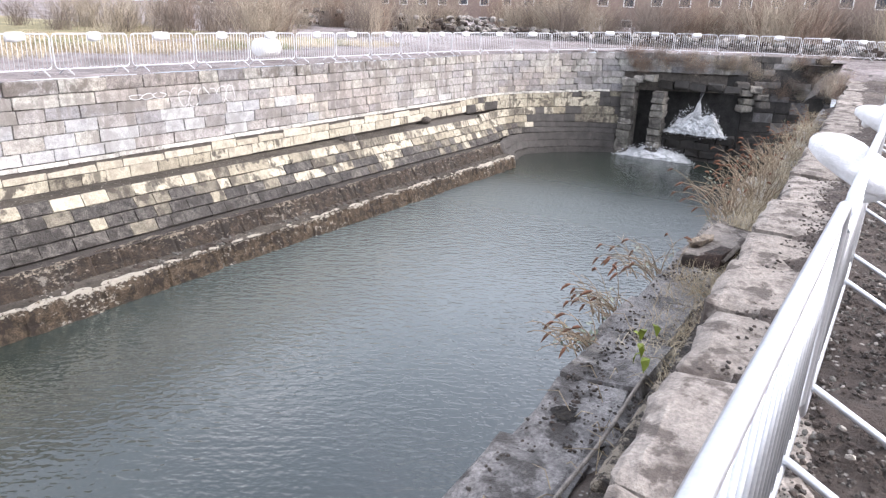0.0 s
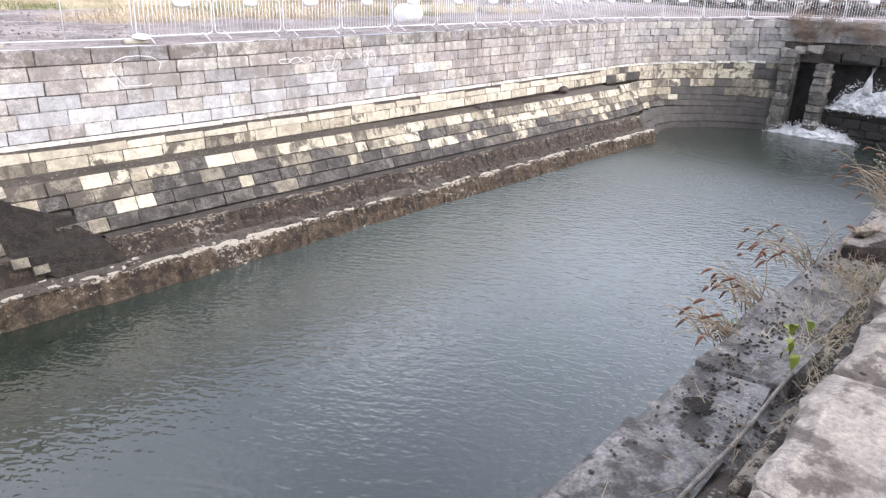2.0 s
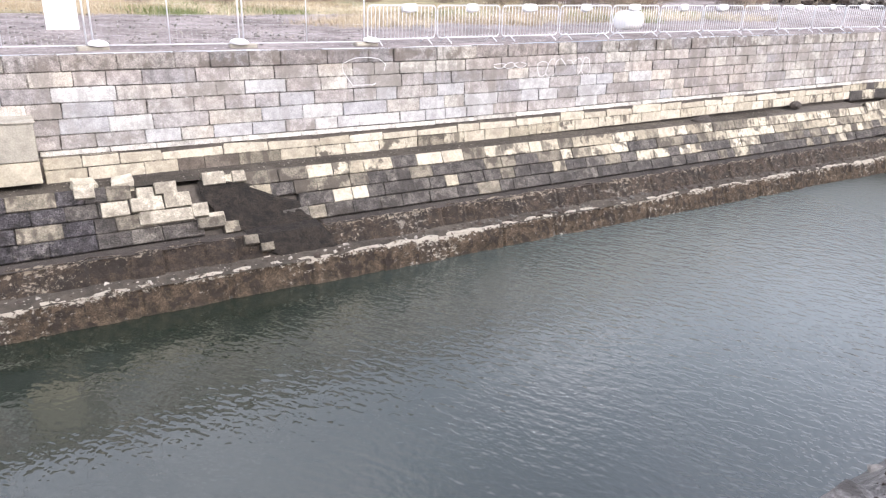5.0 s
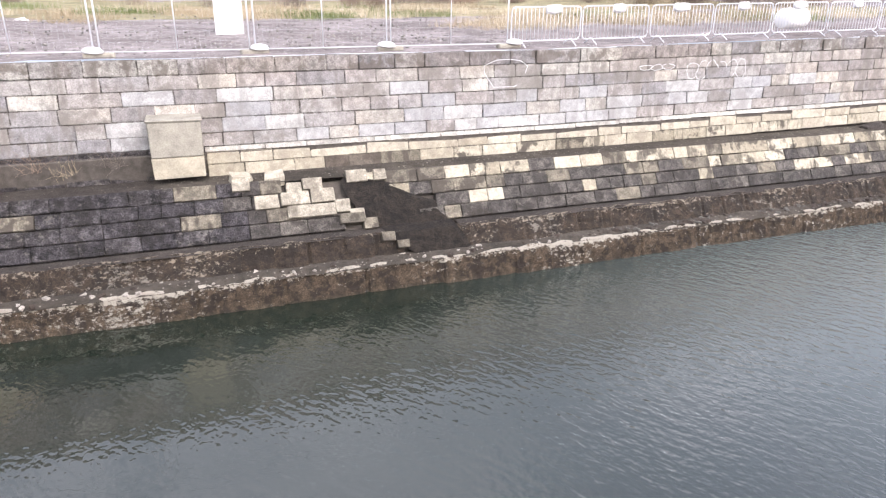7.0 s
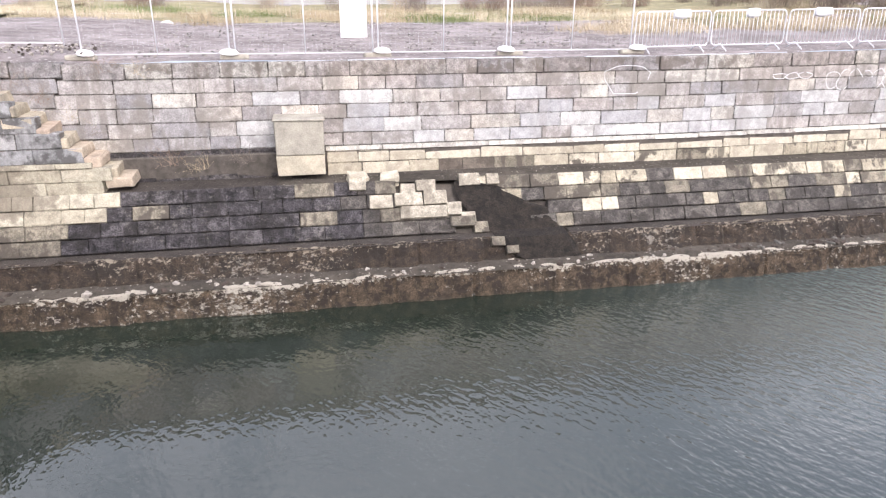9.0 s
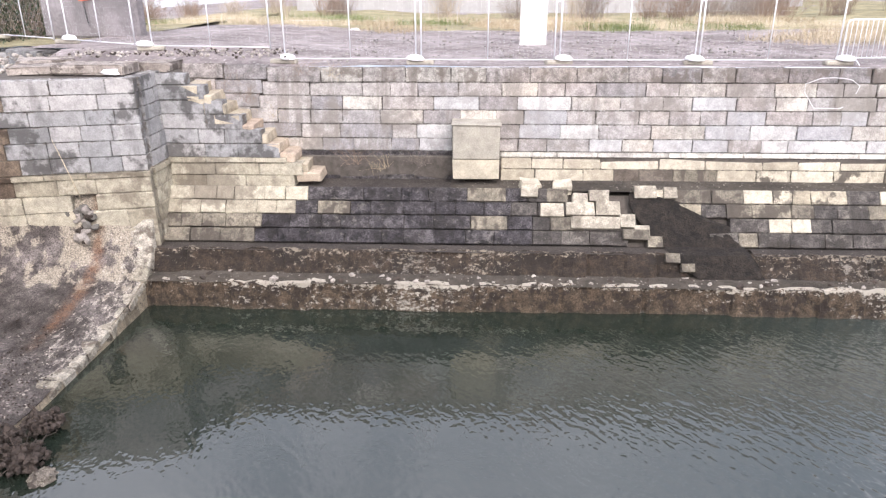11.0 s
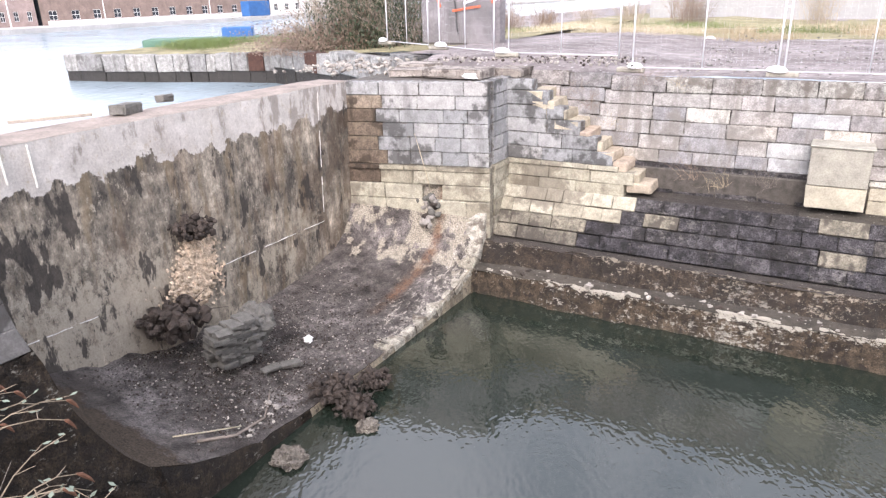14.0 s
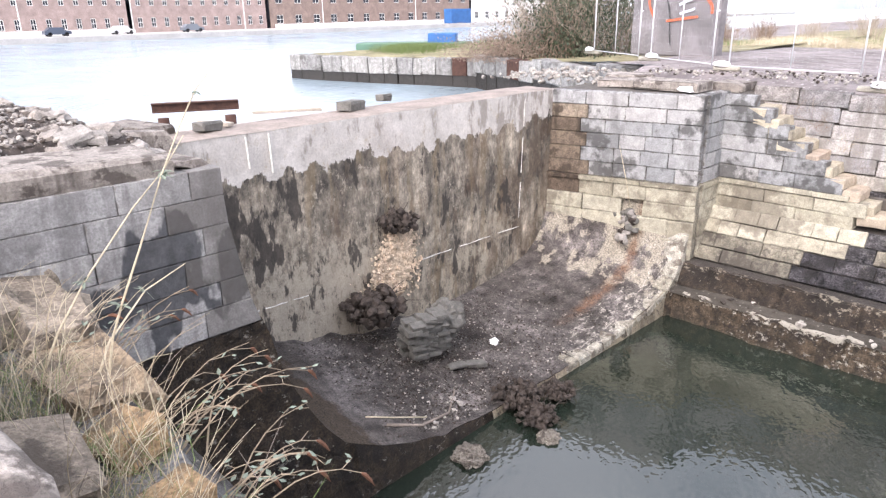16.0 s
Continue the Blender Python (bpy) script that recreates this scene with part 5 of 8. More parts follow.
def pillar(y0, y1, z0, z1, x=CX, seed=1):
    r = random.Random(seed)
    pieces = []
    z = z1
    while z > z0:
        h = r.uniform(0.3, 0.42)
        v, f = bevelled((0.9, y1 - y0, h), 0.04, 0.04, r.randrange(999))
        pieces.append(([p + Vector((x + r.uniform(-0.06, 0.06), (y0 + y1) / 2 + r.uniform(-0.05, 0.05), z - h / 2)) for p in v], f))
        z -= h
    for v, f in pieces:
        part("pillar_stone", data("pillar_stone", v, f, M_PILLAR), culvert)


M_PILLAR = stone("damp_pillar_stone", [(0.0, (0.12, 0.11, 0.1)), (0.6, (0.2, 0.19, 0.165)), (1.0, (0.32, 0.3, 0.27))], blotch=(0.05, 0.045, 0.04), blotch_amount=0.8)
pillar(-7.35, -6.6, -5.2, -0.75, 39.4, seed=2)
pillar(-9.1, -8.4, -5.2, -1.35, 39.5, seed=3)
for k, ya in enumerate(np.arange(-8.1, -6.3, 0.62)):
    part("capping_stone", data("capping_stone", *bevelled((0.8, 0.6, 0.36), 0.05, 0.05, 860 + k), M_PILLAR), culvert, "", pose(39.45, ya, -0.62 - 0.14 * k, 2, 3, 4 * k - 3))
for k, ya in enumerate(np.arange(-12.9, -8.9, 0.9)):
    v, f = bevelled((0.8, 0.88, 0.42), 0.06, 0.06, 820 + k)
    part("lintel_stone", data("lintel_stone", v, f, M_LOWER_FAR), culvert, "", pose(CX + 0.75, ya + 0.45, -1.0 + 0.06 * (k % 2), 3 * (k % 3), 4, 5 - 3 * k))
# shade of the deep opening is put into the back wall's dark colour
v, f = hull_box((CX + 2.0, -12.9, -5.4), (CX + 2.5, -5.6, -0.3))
part("back_wall", data("back_wall", v, f, plain("shaded_culvert_stone", (0.035, 0.033, 0.031), 0.8, vary=0.6, scale=2)), culvert)
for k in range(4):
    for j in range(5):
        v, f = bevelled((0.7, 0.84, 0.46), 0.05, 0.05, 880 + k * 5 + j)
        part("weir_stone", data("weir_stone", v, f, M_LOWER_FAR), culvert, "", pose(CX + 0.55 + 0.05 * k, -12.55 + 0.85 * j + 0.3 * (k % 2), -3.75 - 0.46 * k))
for k, (y, z) in enumerate(((-12.75, -0.75), (-13.4, -0.95), (-12.95, -1.15), (-13.75, -1.35), (-13.1, -1.6), (-13.9, -1.75), (-13.0, -2.0))):
    part("step_stone", data("step_stone", *bevelled((0.6, 0.72, 0.36), 0.05, 0.05, 900 + k), M_PILLAR), culvert, "", pose(41.3 + 0.45 * (-12.75 - y), y, z, 2, 3, 25 + 4 * k))


def foam(w, h, depth, seed, count):
    """A body of white water: a broken, domed sheet with spray along its rim."""
    r = random.Random(seed)
    nu, nv = 64, 26
    v = []
    for i in range(nu):
        y = -1 + 2 * i / (nu - 1)
        for j in range(nv):
            u = j / (nv - 1)
            top = (1 - abs(y) ** 3.0) * (0.85 + 0.35 * noise.noise(Vector((y * 3, seed, 0))))
            p = Vector((y * 5, u * 3, seed))
            lump = 0.12 * noise.noise(p * 1.5) + 0.09 * noise.noise(p * 4) + 0.06 * noise.noise(p * 9)
            v.append((-depth * (1 - u) ** 0.6 + lump, y * w * (1.08 - 0.1 * u) + 0.05 * noise.noise(p * 7), h * top * u + 0.5 * lump * (0.3 + u)))
    f = [(i * nv + j, (i + 1) * nv + j, (i + 1) * nv + j + 1, i * nv + j + 1) for i in range(nu - 1) for j in range(nv - 1)]
    v0, f0 = bevelled((1, 1, 1), 0.3, 0.0, 1)
    pieces = [([Vector(q) for q in v], f)]
    for _ in range(count):
        y = r.uniform(-1.1, 1.1)
        top = max(0.05, 1 - abs(y) ** 3.0)
        z = top * (1.0 + r.gauss(0, 0.12)) if r.random() < 0.5 else r.gauss(0.02, 0.06)
        s = r.uniform(0.015, 0.05)
        m = pose(r.uniform(-1, 0) * depth - 0.05, y * w, z * h, r.uniform(0, 90), r.uniform(0, 90), 0) @ Matrix.Diagonal((s, s, s * r.uniform(0.7, 2.0), 1))
        pieces.append(([m @ q for q in v0], f0))
    return data("falling_water", *join(*pieces), M_FOAM, True)


part("falling_water", foam(1.6, 1.35, 0.5, 3, 500), culvert, "white splashing water", pose(CX + 0.2, -10.95, -3.55))["kind"] = "stuff"
part("falling_water", foam(2.2, 0.7, 0.9, 4, 500), culvert, "white splashing water", pose(CX - 0.1, -8.9, -5.14))["kind"] = "stuff"
part("water_jet", data("water_jet", *tube([(CX + 0.9, -10.85, -1.25), (CX + 0.6, -10.85, -1.4), (CX + 0.35, -10.85, -1.9), (CX + 0.2, -10.85, -2.7)], [0.09, 0.1, 0.12, 0.3], 8), M_FOAM, True), culvert)
bv, bf = grid_sheet(list(np.linspace(33, 46.5, 40)), list(np.linspace(-18.9, -16.4, 20)), lambda x, y: lift(x, y) - 0.1 - 0.9 * max(0.0, y + 17.6) + 0.12 * wobble(x, y, 1.1, 6) + 0.05 * wobble(x, y, 4, 6))
tagged(new("soil_bank", data("soil_bank", bv, bf, M_MUD, True)), "dark earth bank at the corner of the dock head", "bank", kind="stuff")

# ---- near pier ----
near_pier = tagged(new("pier_near"), kind="structure")
NZ = [0.24, -0.1, -0.45, -0.8, -1.17, -1.5, -1.86, -2.05, -2.47, -2.84, -3.25, -3.72, -4.08, -4.42, -5.6]
NY = [-14.72, -14.72, -14.7, -14.64, -14.57, -14.51, -14.4, -14.33, -14.27, -14.15, -13.98, -13.72, -13.43, -12.8, -12.3]
v, f = [], []
for z, y in zip(NZ, NY):
    v += [(-13.6, y - 0.12, z - 0.03), (NX - 0.08, y - 0.12, z - 0.03), (NX - 0.08, -18.4, z - 0.03), (-13.6, -18.4, z - 0.03)]
for i in range(len(NZ) - 1):
    for j in range(4):
        a, b = i * 4 + j, i * 4 + (j + 1) % 4
        f.append((a, a + 4, b + 4, b))
f.append((0, 1, 2, 3))
part("core", data("core", v, f, M_JOINT), near_pier)
np_shapes = [bevelled((1.0, 0.4, 0.36), 0.009, 0.004, 70 + k) for k in range(6)]
np_blocks = [data("pier_block", [Vector((p.x, p.y / 0.4, p.z / 0.36)) for p in v], f, M_NEARPIER) for v, f in np_shapes]
for k in range(6):
    z0, z1, y0, y1, depth = NZ[k], NZ[k + 1], NY[k], NY[k + 1], 0.4
    first = 0.75 if k % 2 else 0.4
    # the quoin of each course leans with the arris
    v, f = np_shapes[k]
    run = [(NX - depth / 2 + p.y, (y0 * (0.5 + p.z / 0.36) + y1 * (0.5 - p.z / 0.36)) - (0.5 - p.x) * (first - 0.005 + (y0 * (0.5 + p.z / 0.36) + y1 * (0.5 - p.z / 0.36)) - max(y0, y1)), (z0 + z1) / 2 + p.z / 0.36 * (z0 - z1 - 0.005)) for p in v]
    part("pier_block", data("pier_block", run, f, M_NEARPIER), near_pier)
    ym = max(y0, y1)
    for a, b in lengths(first, 3.5, 0.8, 1.35, r3):
        part("pier_block", r3.choice(np_blocks), near_pier, "", pose(NX - depth / 2 + r3.uniform(-0.004, 0.004), ym - (a + b) / 2, (z0 + z1) / 2, 0, 0, 90) @ Matrix.Diagonal((b - a - 0.006, depth, z0 - z1 - 0.005, 1)))
    for a, b in lengths(-13.5, NX - 0.4, 0.7, 1.2, r3):
        part("pier_block", r3.choice(np_blocks), near_pier, "", pose((a + b) / 2, (y0 + y1) / 2 - depth / 2, (z0 + z1) / 2) @ Matrix.Diagonal((b - a - 0.008, depth, z0 - z1 - 0.008, 1)))
# the dark flared foot below the dressed courses
v, f = [], []
fz = list(np.linspace(-1.85, -5.6, 40))
for z in fz:
    e = float(np.interp(-z, [-q for q in NZ], NY))
    for u in np.linspace(0, 1, 60):
        y = e - u * (e + 18.3)
        v.append((NX + 0.03 + 0.15 * max(0.0, -2.04 - z) + min(1.0, u * 12) * 0.07 * wobble(y, z, 2.0, 21) + min(1.0, u * 12) * 0.05 * wobble(y, z, 6.0, 21) + 0.02 * wobble(y, z, 15.0, 21), y, z))
f = [(i * 60 + j, i * 60 + j + 1, (i + 1) * 60 + j + 1, (i + 1) * 60 + j) for i in range(39) for j in range(59)]
k0 = len(v)
for i, z in enumerate(fz):
    e = v[i * 60][1]
    v += [(NX - 0.9, e - 0.03 + 0.05 * wobble(z, 1, 2, 7), z), (-13.5, e - 0.1 + 0.05 * wobble(z, 2, 2, 7), z)]
for i in range(39):
    f += [(i * 60, (i + 1) * 60, k0 + 2 * i + 2, k0 + 2 * i), (k0 + 2 * i, k0 + 2 * i + 2, k0 + 2 * i + 3, k0 + 2 * i + 1)]
part("flared_foot", data("flared_foot", v, f, M_FLARE), near_pier, "black weedy masonry foot")
# rubble ground and broken slabs on top of the near pier
def pier_bed(x, y):
    """Top of the crushed rubble on the near pier."""
    return 0.27 + 0.1 * wobble(x, y, 1.2, 14) + 0.06 * wobble(x, y, 4, 14) + (0.12 if x < -12.4 else 0) - max(0, (y + 15.2)) * 0.3 - max(0, -18.3 - x) * 1.8


v, f = grid_sheet(list(np.linspace(-19.5, -10.7, 60)), list(np.linspace(-18.6, -14.6, 40)), pier_bed)
tagged(new("pier_rubble_bed", data("pier_rubble_bed", v, f, M_DIRT, True)), "earth and crushed rubble on the near pier", "rubble", kind="stuff")
for k, (x, y, z, a, sx, sy, sz) in enumerate(((-10.72, -16.75, 0.36, 89, 2.9, 1.0, 0.28), (-10.85, -15.0, 0.27, 92, 0.5, 0.9, 0.07), (-14.7, -13.9, 0.08, 20, 1.1, 0.7, 0.2), (-13.6, -14.35, -0.02, 80, 0.9, 0.5, 0.5))):
    v, f = bevelled((sx, sy, sz), 0.05, 0.05, 400 + k)
    tagged(part("stone_slab", data("stone_slab", v, f, M_COPING), None, "", pose(x, y, z, 1, 2, a)), "broken pale stone slab on the near pier", "slab", "broken slabs")

# ---- harbour side ----
quay = tagged(new("jetty"), "old concrete and stone jetty standing in the harbour", "jetty")
r4 = random.Random(8)
line = [(-41.5, 6.6), (-38.5, 6.9), (-35.0, 7.6), (-31.5, 8.6), (-28.0, 9.3), (-22.0, 6.6), (-16.5, 3.2), (-14.9, 2.3)]
for i in range(len(line) - 1):
    (xa, ya), (xb, yb) = line[i], line[i + 1]
    L, ang = math.hypot(xb - xa, yb - ya), math.degrees(math.atan2(yb - ya, xb - xa))
    top = (-0.55, -0.55, -0.55, -0.5, -0.3, -0.12, 0.1)[i]
    for a, b in lengths(0, L, 0.9, 1.6, r4):
        u = (a + b) / 2 / L
        v, f = bevelled((b - a - 0.03, 0.8, 0.9), 0.04, 0.03, r4.randrange(999))
        part("wall_stone", data("wall_stone", v, f, M_JETTY if r4.random() < 0.93 else M_RUST), quay, "", pose(xa + (xb - xa) * u, ya + (yb - ya) * u + 0.3, top - 0.45, 0, 0, ang))
        v, f = bevelled((b - a - 0.02, 0.7, 1.5), 0.04, 0.03, r4.randrange(999))
        part("footing_stone", data("footing_stone", v, f, M_LOWER_FAR), quay, "", pose(xa + (xb - xa) * u, ya + (yb - ya) * u + 0.34, top - 1.6, 0, 0, ang))
jx, jy = [p[0] for p in line], [p[1] for p in line]
v, f = grid_sheet(list(np.linspace(-41.5, -14.4, 60)), list(np.linspace(0, 1, 40)), lambda x, u: 0.0)
v = [(x, (float(np.interp(x, jx, jy)) + 0.35) * (1 - u) + 31 * u, float(np.interp(x, [-41.5, -28, -22, -14.6], [-0.58, -0.52, -0.22, 0.26])) + 0.05 * wobble(x, u * 25, 0.9, 5)) for x, u, z in v]
part("top", data("top", v, f, M_GRASS, True), quay, "mossy grass top")
pontoon = tagged(new("pontoon"), "flat green work pontoon moored by the jetty", "pontoon")
M_PGREEN = plain("green_hull_paint", (0.08, 0.16, 0.11), 0.6, vary=0.3, scale=1)
M_BLUE = plain("blue_paint", (0.03, 0.12, 0.32), 0.5, vary=0.2, scale=1)
v, f = bevelled((9.5, 3.0, 0.7), 0.08, 0.02, 3)
part("hull", data("hull", v, f, M_PGREEN), pontoon, "", pose(-47, 22.5, -0.9, 0, 0, 40))
v, f = bevelled((2.4, 2.0, 0.9), 0.1, 0.02, 4)
part("skip", data("skip", v, f, M_BLUE), pontoon, "blue skip", pose(-45.2, 24.0, -0.25, 0, 0, 40))

M_BRICK = plain("brown_brick", (0.27, 0.2, 0.17), 0.9, vary=0.25, scale=0.8, bump=0.1)
M_RED = plain("red_brick", (0.36, 0.275, 0.25), 0.9, vary=0.25, scale=0.8, bump=0.1)
M_PALEWALL = plain("pale_render", (0.72, 0.7, 0.68), 0.8, vary=0.08, scale=0.6)
M_GLASS = plain("dark_window_glass", (0.05, 0.055, 0.065), 0.15, vary=0.2, scale=0.5, bump=0.0)
M_FRAMEW = plain("white_window_frame", (0.78, 0.78, 0.76), 0.6, vary=0.05)
M_SLATE = plain("slate_roof", (0.12, 0.12, 0.13), 0.7, vary=0.2, scale=1)
far_quay = tagged(new("far_quay", data("far_quay", *hull_box((-250, -260, -4), (-124, 330, -1.15)), plain("pale_quay_stone", (0.46, 0.44, 0.42), 0.85, vary=0.15, scale=0.4))), "pale stone quay across the harbour", "quay", kind="structure")


def lattice(w, h, bar):
    """A window frame with one upright and one cross bar, in one piece."""
    a = [-w, -w + bar, -bar / 2, bar / 2, w - bar, w]
    c = [-h, -h + bar, -bar / 2, bar / 2, h - bar, h]
    v = [(x, y, z) for x in (0.0, -0.1) for y in a for z in c]
    f = []
    for i in range(5):
        for j in range(5):
            if i in (1, 3) and j in (1, 3):
                continue
            k = i * 6 + j
            f.append((k, k + 6, k + 7, k + 1))
    rim = [0, 6, 12, 18, 24, 30, 31, 32, 33, 34, 35, 29, 23, 17, 11, 5, 4, 3, 2, 1]
    f += [(rim[i], rim[i] + 36, rim[(i + 1) % 20] + 36, rim[(i + 1) % 20]) for i in range(20)]
    return v, f


def warehouse(x, y, length, height, depth, material, bays, storeys, label, low=None):
    """A waterside building that faces +x: walls with real window openings set back, a roof and doors."""
    th = tagged(new("warehouse"), label, "building", "waterfront buildings")
    base = -1.15
    v, f = hull_box((x - depth, y, base), (x - 0.25, y + length, base + height))
    part("body", data("body", v, f, M_GLASS), th)
    pitch = length / bays
    sill_h, win_h = 0.9, 1.75
    sto = height / storeys
    win_w = pitch * 0.36
    skin = []
    for s in range(storeys):
        zb = base + s * sto
        skin.append(hull_box((x - 0.3, y, zb), (x, y + length, zb + sill_h)))
        skin.append(hull_box((x - 0.3, y, zb + sill_h + win_h), (x, y + length, zb + sto)))
        for k in range(bays + 1):
            ya = y + k * pitch - (pitch - win_w) / 2
            skin.append(hull_box((x - 0.3, max(ya, y), zb + sill_h), (x, min(ya + pitch - win_w, y + length), zb + sill_h + win_h)))
    part("wall", data("wall", *join(*skin), material), th)
    if low:
        v, f = hull_box((x, y + 1, base), (x + 0.08, y + length - 1, base + sill_h - 0.1))
        part("plinth", data("plinth", v, f, low), th)
    fv = []
    bar = 0.09
    w, h = win_w / 2, win_h / 2
    frame_mesh = data("window", *lattice(w, h, bar), M_FRAMEW)
    for s in range(storeys):
        for k in range(bays):
            part("window", frame_mesh, th, "", pose(x - 0.1, y + (k + 0.5) * pitch, base + s * sto + sill_h + win_h / 2))
    rv = [(x + 0.3, y - 0.3, base + height), (x + 0.3, y + length + 0.3, base + height), (x - depth / 2, y + length + 0.3, base + height + 3), (x - depth / 2, y - 0.3, base + height + 3), (x - depth, y - 0.3, base + height), (x - depth, y + length + 0.3, base + height)]
    part("roof", data("roof", rv, [(0, 1, 2, 3), (3, 2, 5, 4), (0, 3, 4), (1, 5, 2)], M_SLATE), th)
    return th


warehouse(-138, -42, 42, 7.4, 14, M_PALEWALL, 12, 2, "pale rendered waterside building with white windows")
warehouse(-138, 1, 34, 7.8, 14, M_RED, 14, 2, "red brick waterside building with tall white windows", M_PALEWALL)
warehouse(-138, 36, 28, 7.6, 14, M_RED, 11, 2, "red brick waterside building with pale ground floor")
warehouse(-138, 65, 62, 8.2, 16, M_BRICK, 13, 2, "long brown brick warehouse with dark openings", M_PALEWALL)
warehouse(-138, 128, 60, 9.0, 16, M_PALEWALL, 14, 2, "pale waterside block beyond the warehouse")
van = tagged(new("container", data("container", *bevelled((2.6, 7.0, 3.4), 0.08, 0.02, 9), M_BLUE)), "blue shipping container on the far quay", "container")
van.matrix_basis = pose(-128, 112, 0.55)
car_r = random.Random(12)
for k in range(5):
    car = tagged(new("parked_car"), "small parked car on the far quay", "car", "parked cars")
    y = -8 + k * 13.5 + car_r.uniform(-3, 3)
    body = [(0, -2, 0.3), (0, 2, 0.3), (0, 2, 0.8), (0, 1.1, 0.9), (0, 0.7, 1.4), (0, -1.1, 1.4), (0, -1.7, 0.9), (0, -2, 0.85)]
    v = [(s, q[1], q[2]) for s in (-0.8, 0.8) for q in body]
    f = [tuple(range(8)), tuple(range(15, 7, -1))] + [(i, i + 8, (i + 1) % 8 + 8, (i + 1) % 8) for i in range(8)]
    cm = plain("car_paint", ((0.5, 0.05, 0.05), (0.6, 0.6, 0.62), (0.08, 0.1, 0.14), (0.7, 0.7, 0.7), (0.2, 0.22, 0.25))[k], 0.3, 0.2, vary=0.05)
    part("body", data("body", v, f, cm), car, "", pose(-129.5, y, -1.13))
    for yy in (-1.25, 1.25):
        for xx in (-0.7, 0.7):
            part("wheel", data("wheel", *tube([(xx - 0.1, yy, 0.32), (xx + 0.1, yy, 0.32)], 0.32, 12), M_BLACK), car, "", pose(-129.5, y, -1.13))
for k, y in enumerate((-30, -4, 14, 31, 52, 70, 96)):
    lamp = tagged(new("street_lamp"), "slim white lamp post on the far quay", "street lamp", "lamp posts")
    part("pole", data("pole", *tube([(-126, y, -1.15), (-126, y, 5.5)], [0.1, 0.06], 8), M_WHITE), lamp)
    part("arm", data("arm", *tube([(-126, y, 5.4), (-125, y, 5.6)], 0.05, 6), M_WHITE), lamp)


# ---- fences and barriers ----
def fence_panel():
    """A mesh-fence panel 3.5 m long from the origin along x, with its stabilising foot."""
    th = tagged(new("site_fence"), "tall galvanised steel site fence panel on the quay", "fence", "site fence panels")
    bars = (("post", (0.03, 0, 0.08), (0.03, 0, 2.05), 0.021), ("post", (3.44, 0, 0.08), (3.44, 0, 2.05), 0.021), ("brace", (1.74, 0, 0.12), (1.74, 0, 2.0), 0.015),
            ("bottom_rail", (0.03, 0, 0.13), (3.44, 0, 0.13), 0.015), ("top_rail", (0.03, 0, 2.02), (3.44, 0, 2.02), 0.019))
    for name, a, b, r in bars:
        part(name, data(name, *tube([a, b], r, 8), M_FARSTEEL, True), th)
    part("clip", data("clip", *bevelled((0.12, 0.06, 0.04), 0.008, 0.0, 1), M_FARSTEEL), th, "", pose(3.48, 0, 1.55))
    wires = [tube([(x, 0, 0.13), (x, 0, 2.02)], 0.0008, 3, False) for x in np.arange(0.12, 3.4, 0.12)] + [tube([(0.03, 0, z), (3.44, 0, z)], 0.0008, 3, False) for z in np.arange(0.35, 2.0, 0.24)]
    part("wire_mesh", data("wire_mesh", *join(*wires), M_FARSTEEL), th)["kind"] = "stuff"
    return th


POSTS = [(-18.0, 5.0), (-14.4, 2.8), (-10.85, 0.6), (-7.1, 0.0), (-3.55, 0.0), (0.0, 0.0), (3.52, 0.0), (7.0, 0.0)]
first_panel = None
foot_v, foot_f = bevelled((0.7, 0.24, 0.13), 0.03, 0.0, 2)
foot_mesh = data("fence_block", foot_v, foot_f, M_BOX)


def sack_mesh(seed, sx, sy, sz, name="sandbag"):
    """A slumped, half-filled sack with pinched ends and creases."""
    bm = bmesh.new()
    bmesh.ops.create_icosphere(bm, subdivisions=4, radius=1.0)
    for q in bm.verts:
        c = q.co.copy()
        k = 1 - 0.35 * abs(c.x) ** 3
        w = 1 + 0.13 * noise.noise(c * 2.2 + Vector((seed, 0, 0))) + 0.05 * noise.noise(c * 7 + Vector((0, seed, 0)))
        q.co = Vector((math.copysign(abs(c.x) ** 0.8, c.x) * sx, c.y * sy * k * w, (c.z * k * w if c.z > -0.35 else -0.35 + (c.z + 0.35) * 0.25) * sz))
    me = bpy.data.meshes.new(name)
    bm.to_mesh(me)
    bm.free()
    me.materials.append(M_SACK)
    me.polygons.foreach_set("use_smooth", [True] * len(me.polygons))
    return me


sacks = [sack_mesh(k * 3.1, 0.3, 0.17, 0.12) for k in range(3)]
r5 = random.Random(23)
for k, (x, y) in enumerate(POSTS):
    z = lift(x, y)
    if k < len(POSTS) - 1:
        x2, y2 = POSTS[k + 1]
        L = math.hypot(x2 - x, y2 - y)
        m = pose(x, y, z - 0.02, 0, 0, math.degrees(math.atan2(y2 - y, x2 - x)))
        if first_panel is None:
            first_panel = fence_panel()
            first_panel.matrix_basis = m
        else:
            copy_thing(first_panel, m)
    tagged(part("fence_block", foot_mesh, None, "", pose(x, y - 0.03, z + 0.05, 0, 0, 8 * (k % 3) - 5)), "grey concrete fence foot on the quay edge", "fence foot", "fence feet")
    tagged(part("sandbag", sacks[k % 3], None, "", pose(x - 0.12 + 0.24 * (k % 2), y - 0.12, z + 0.15, 6, 3, 20 * (k % 3) - 25) @ Matrix.Diagonal((0.8, 0.8, 0.8, 1))), "white sandbag weighing down a fence foot", "sandbag", "sandbags on fence feet")


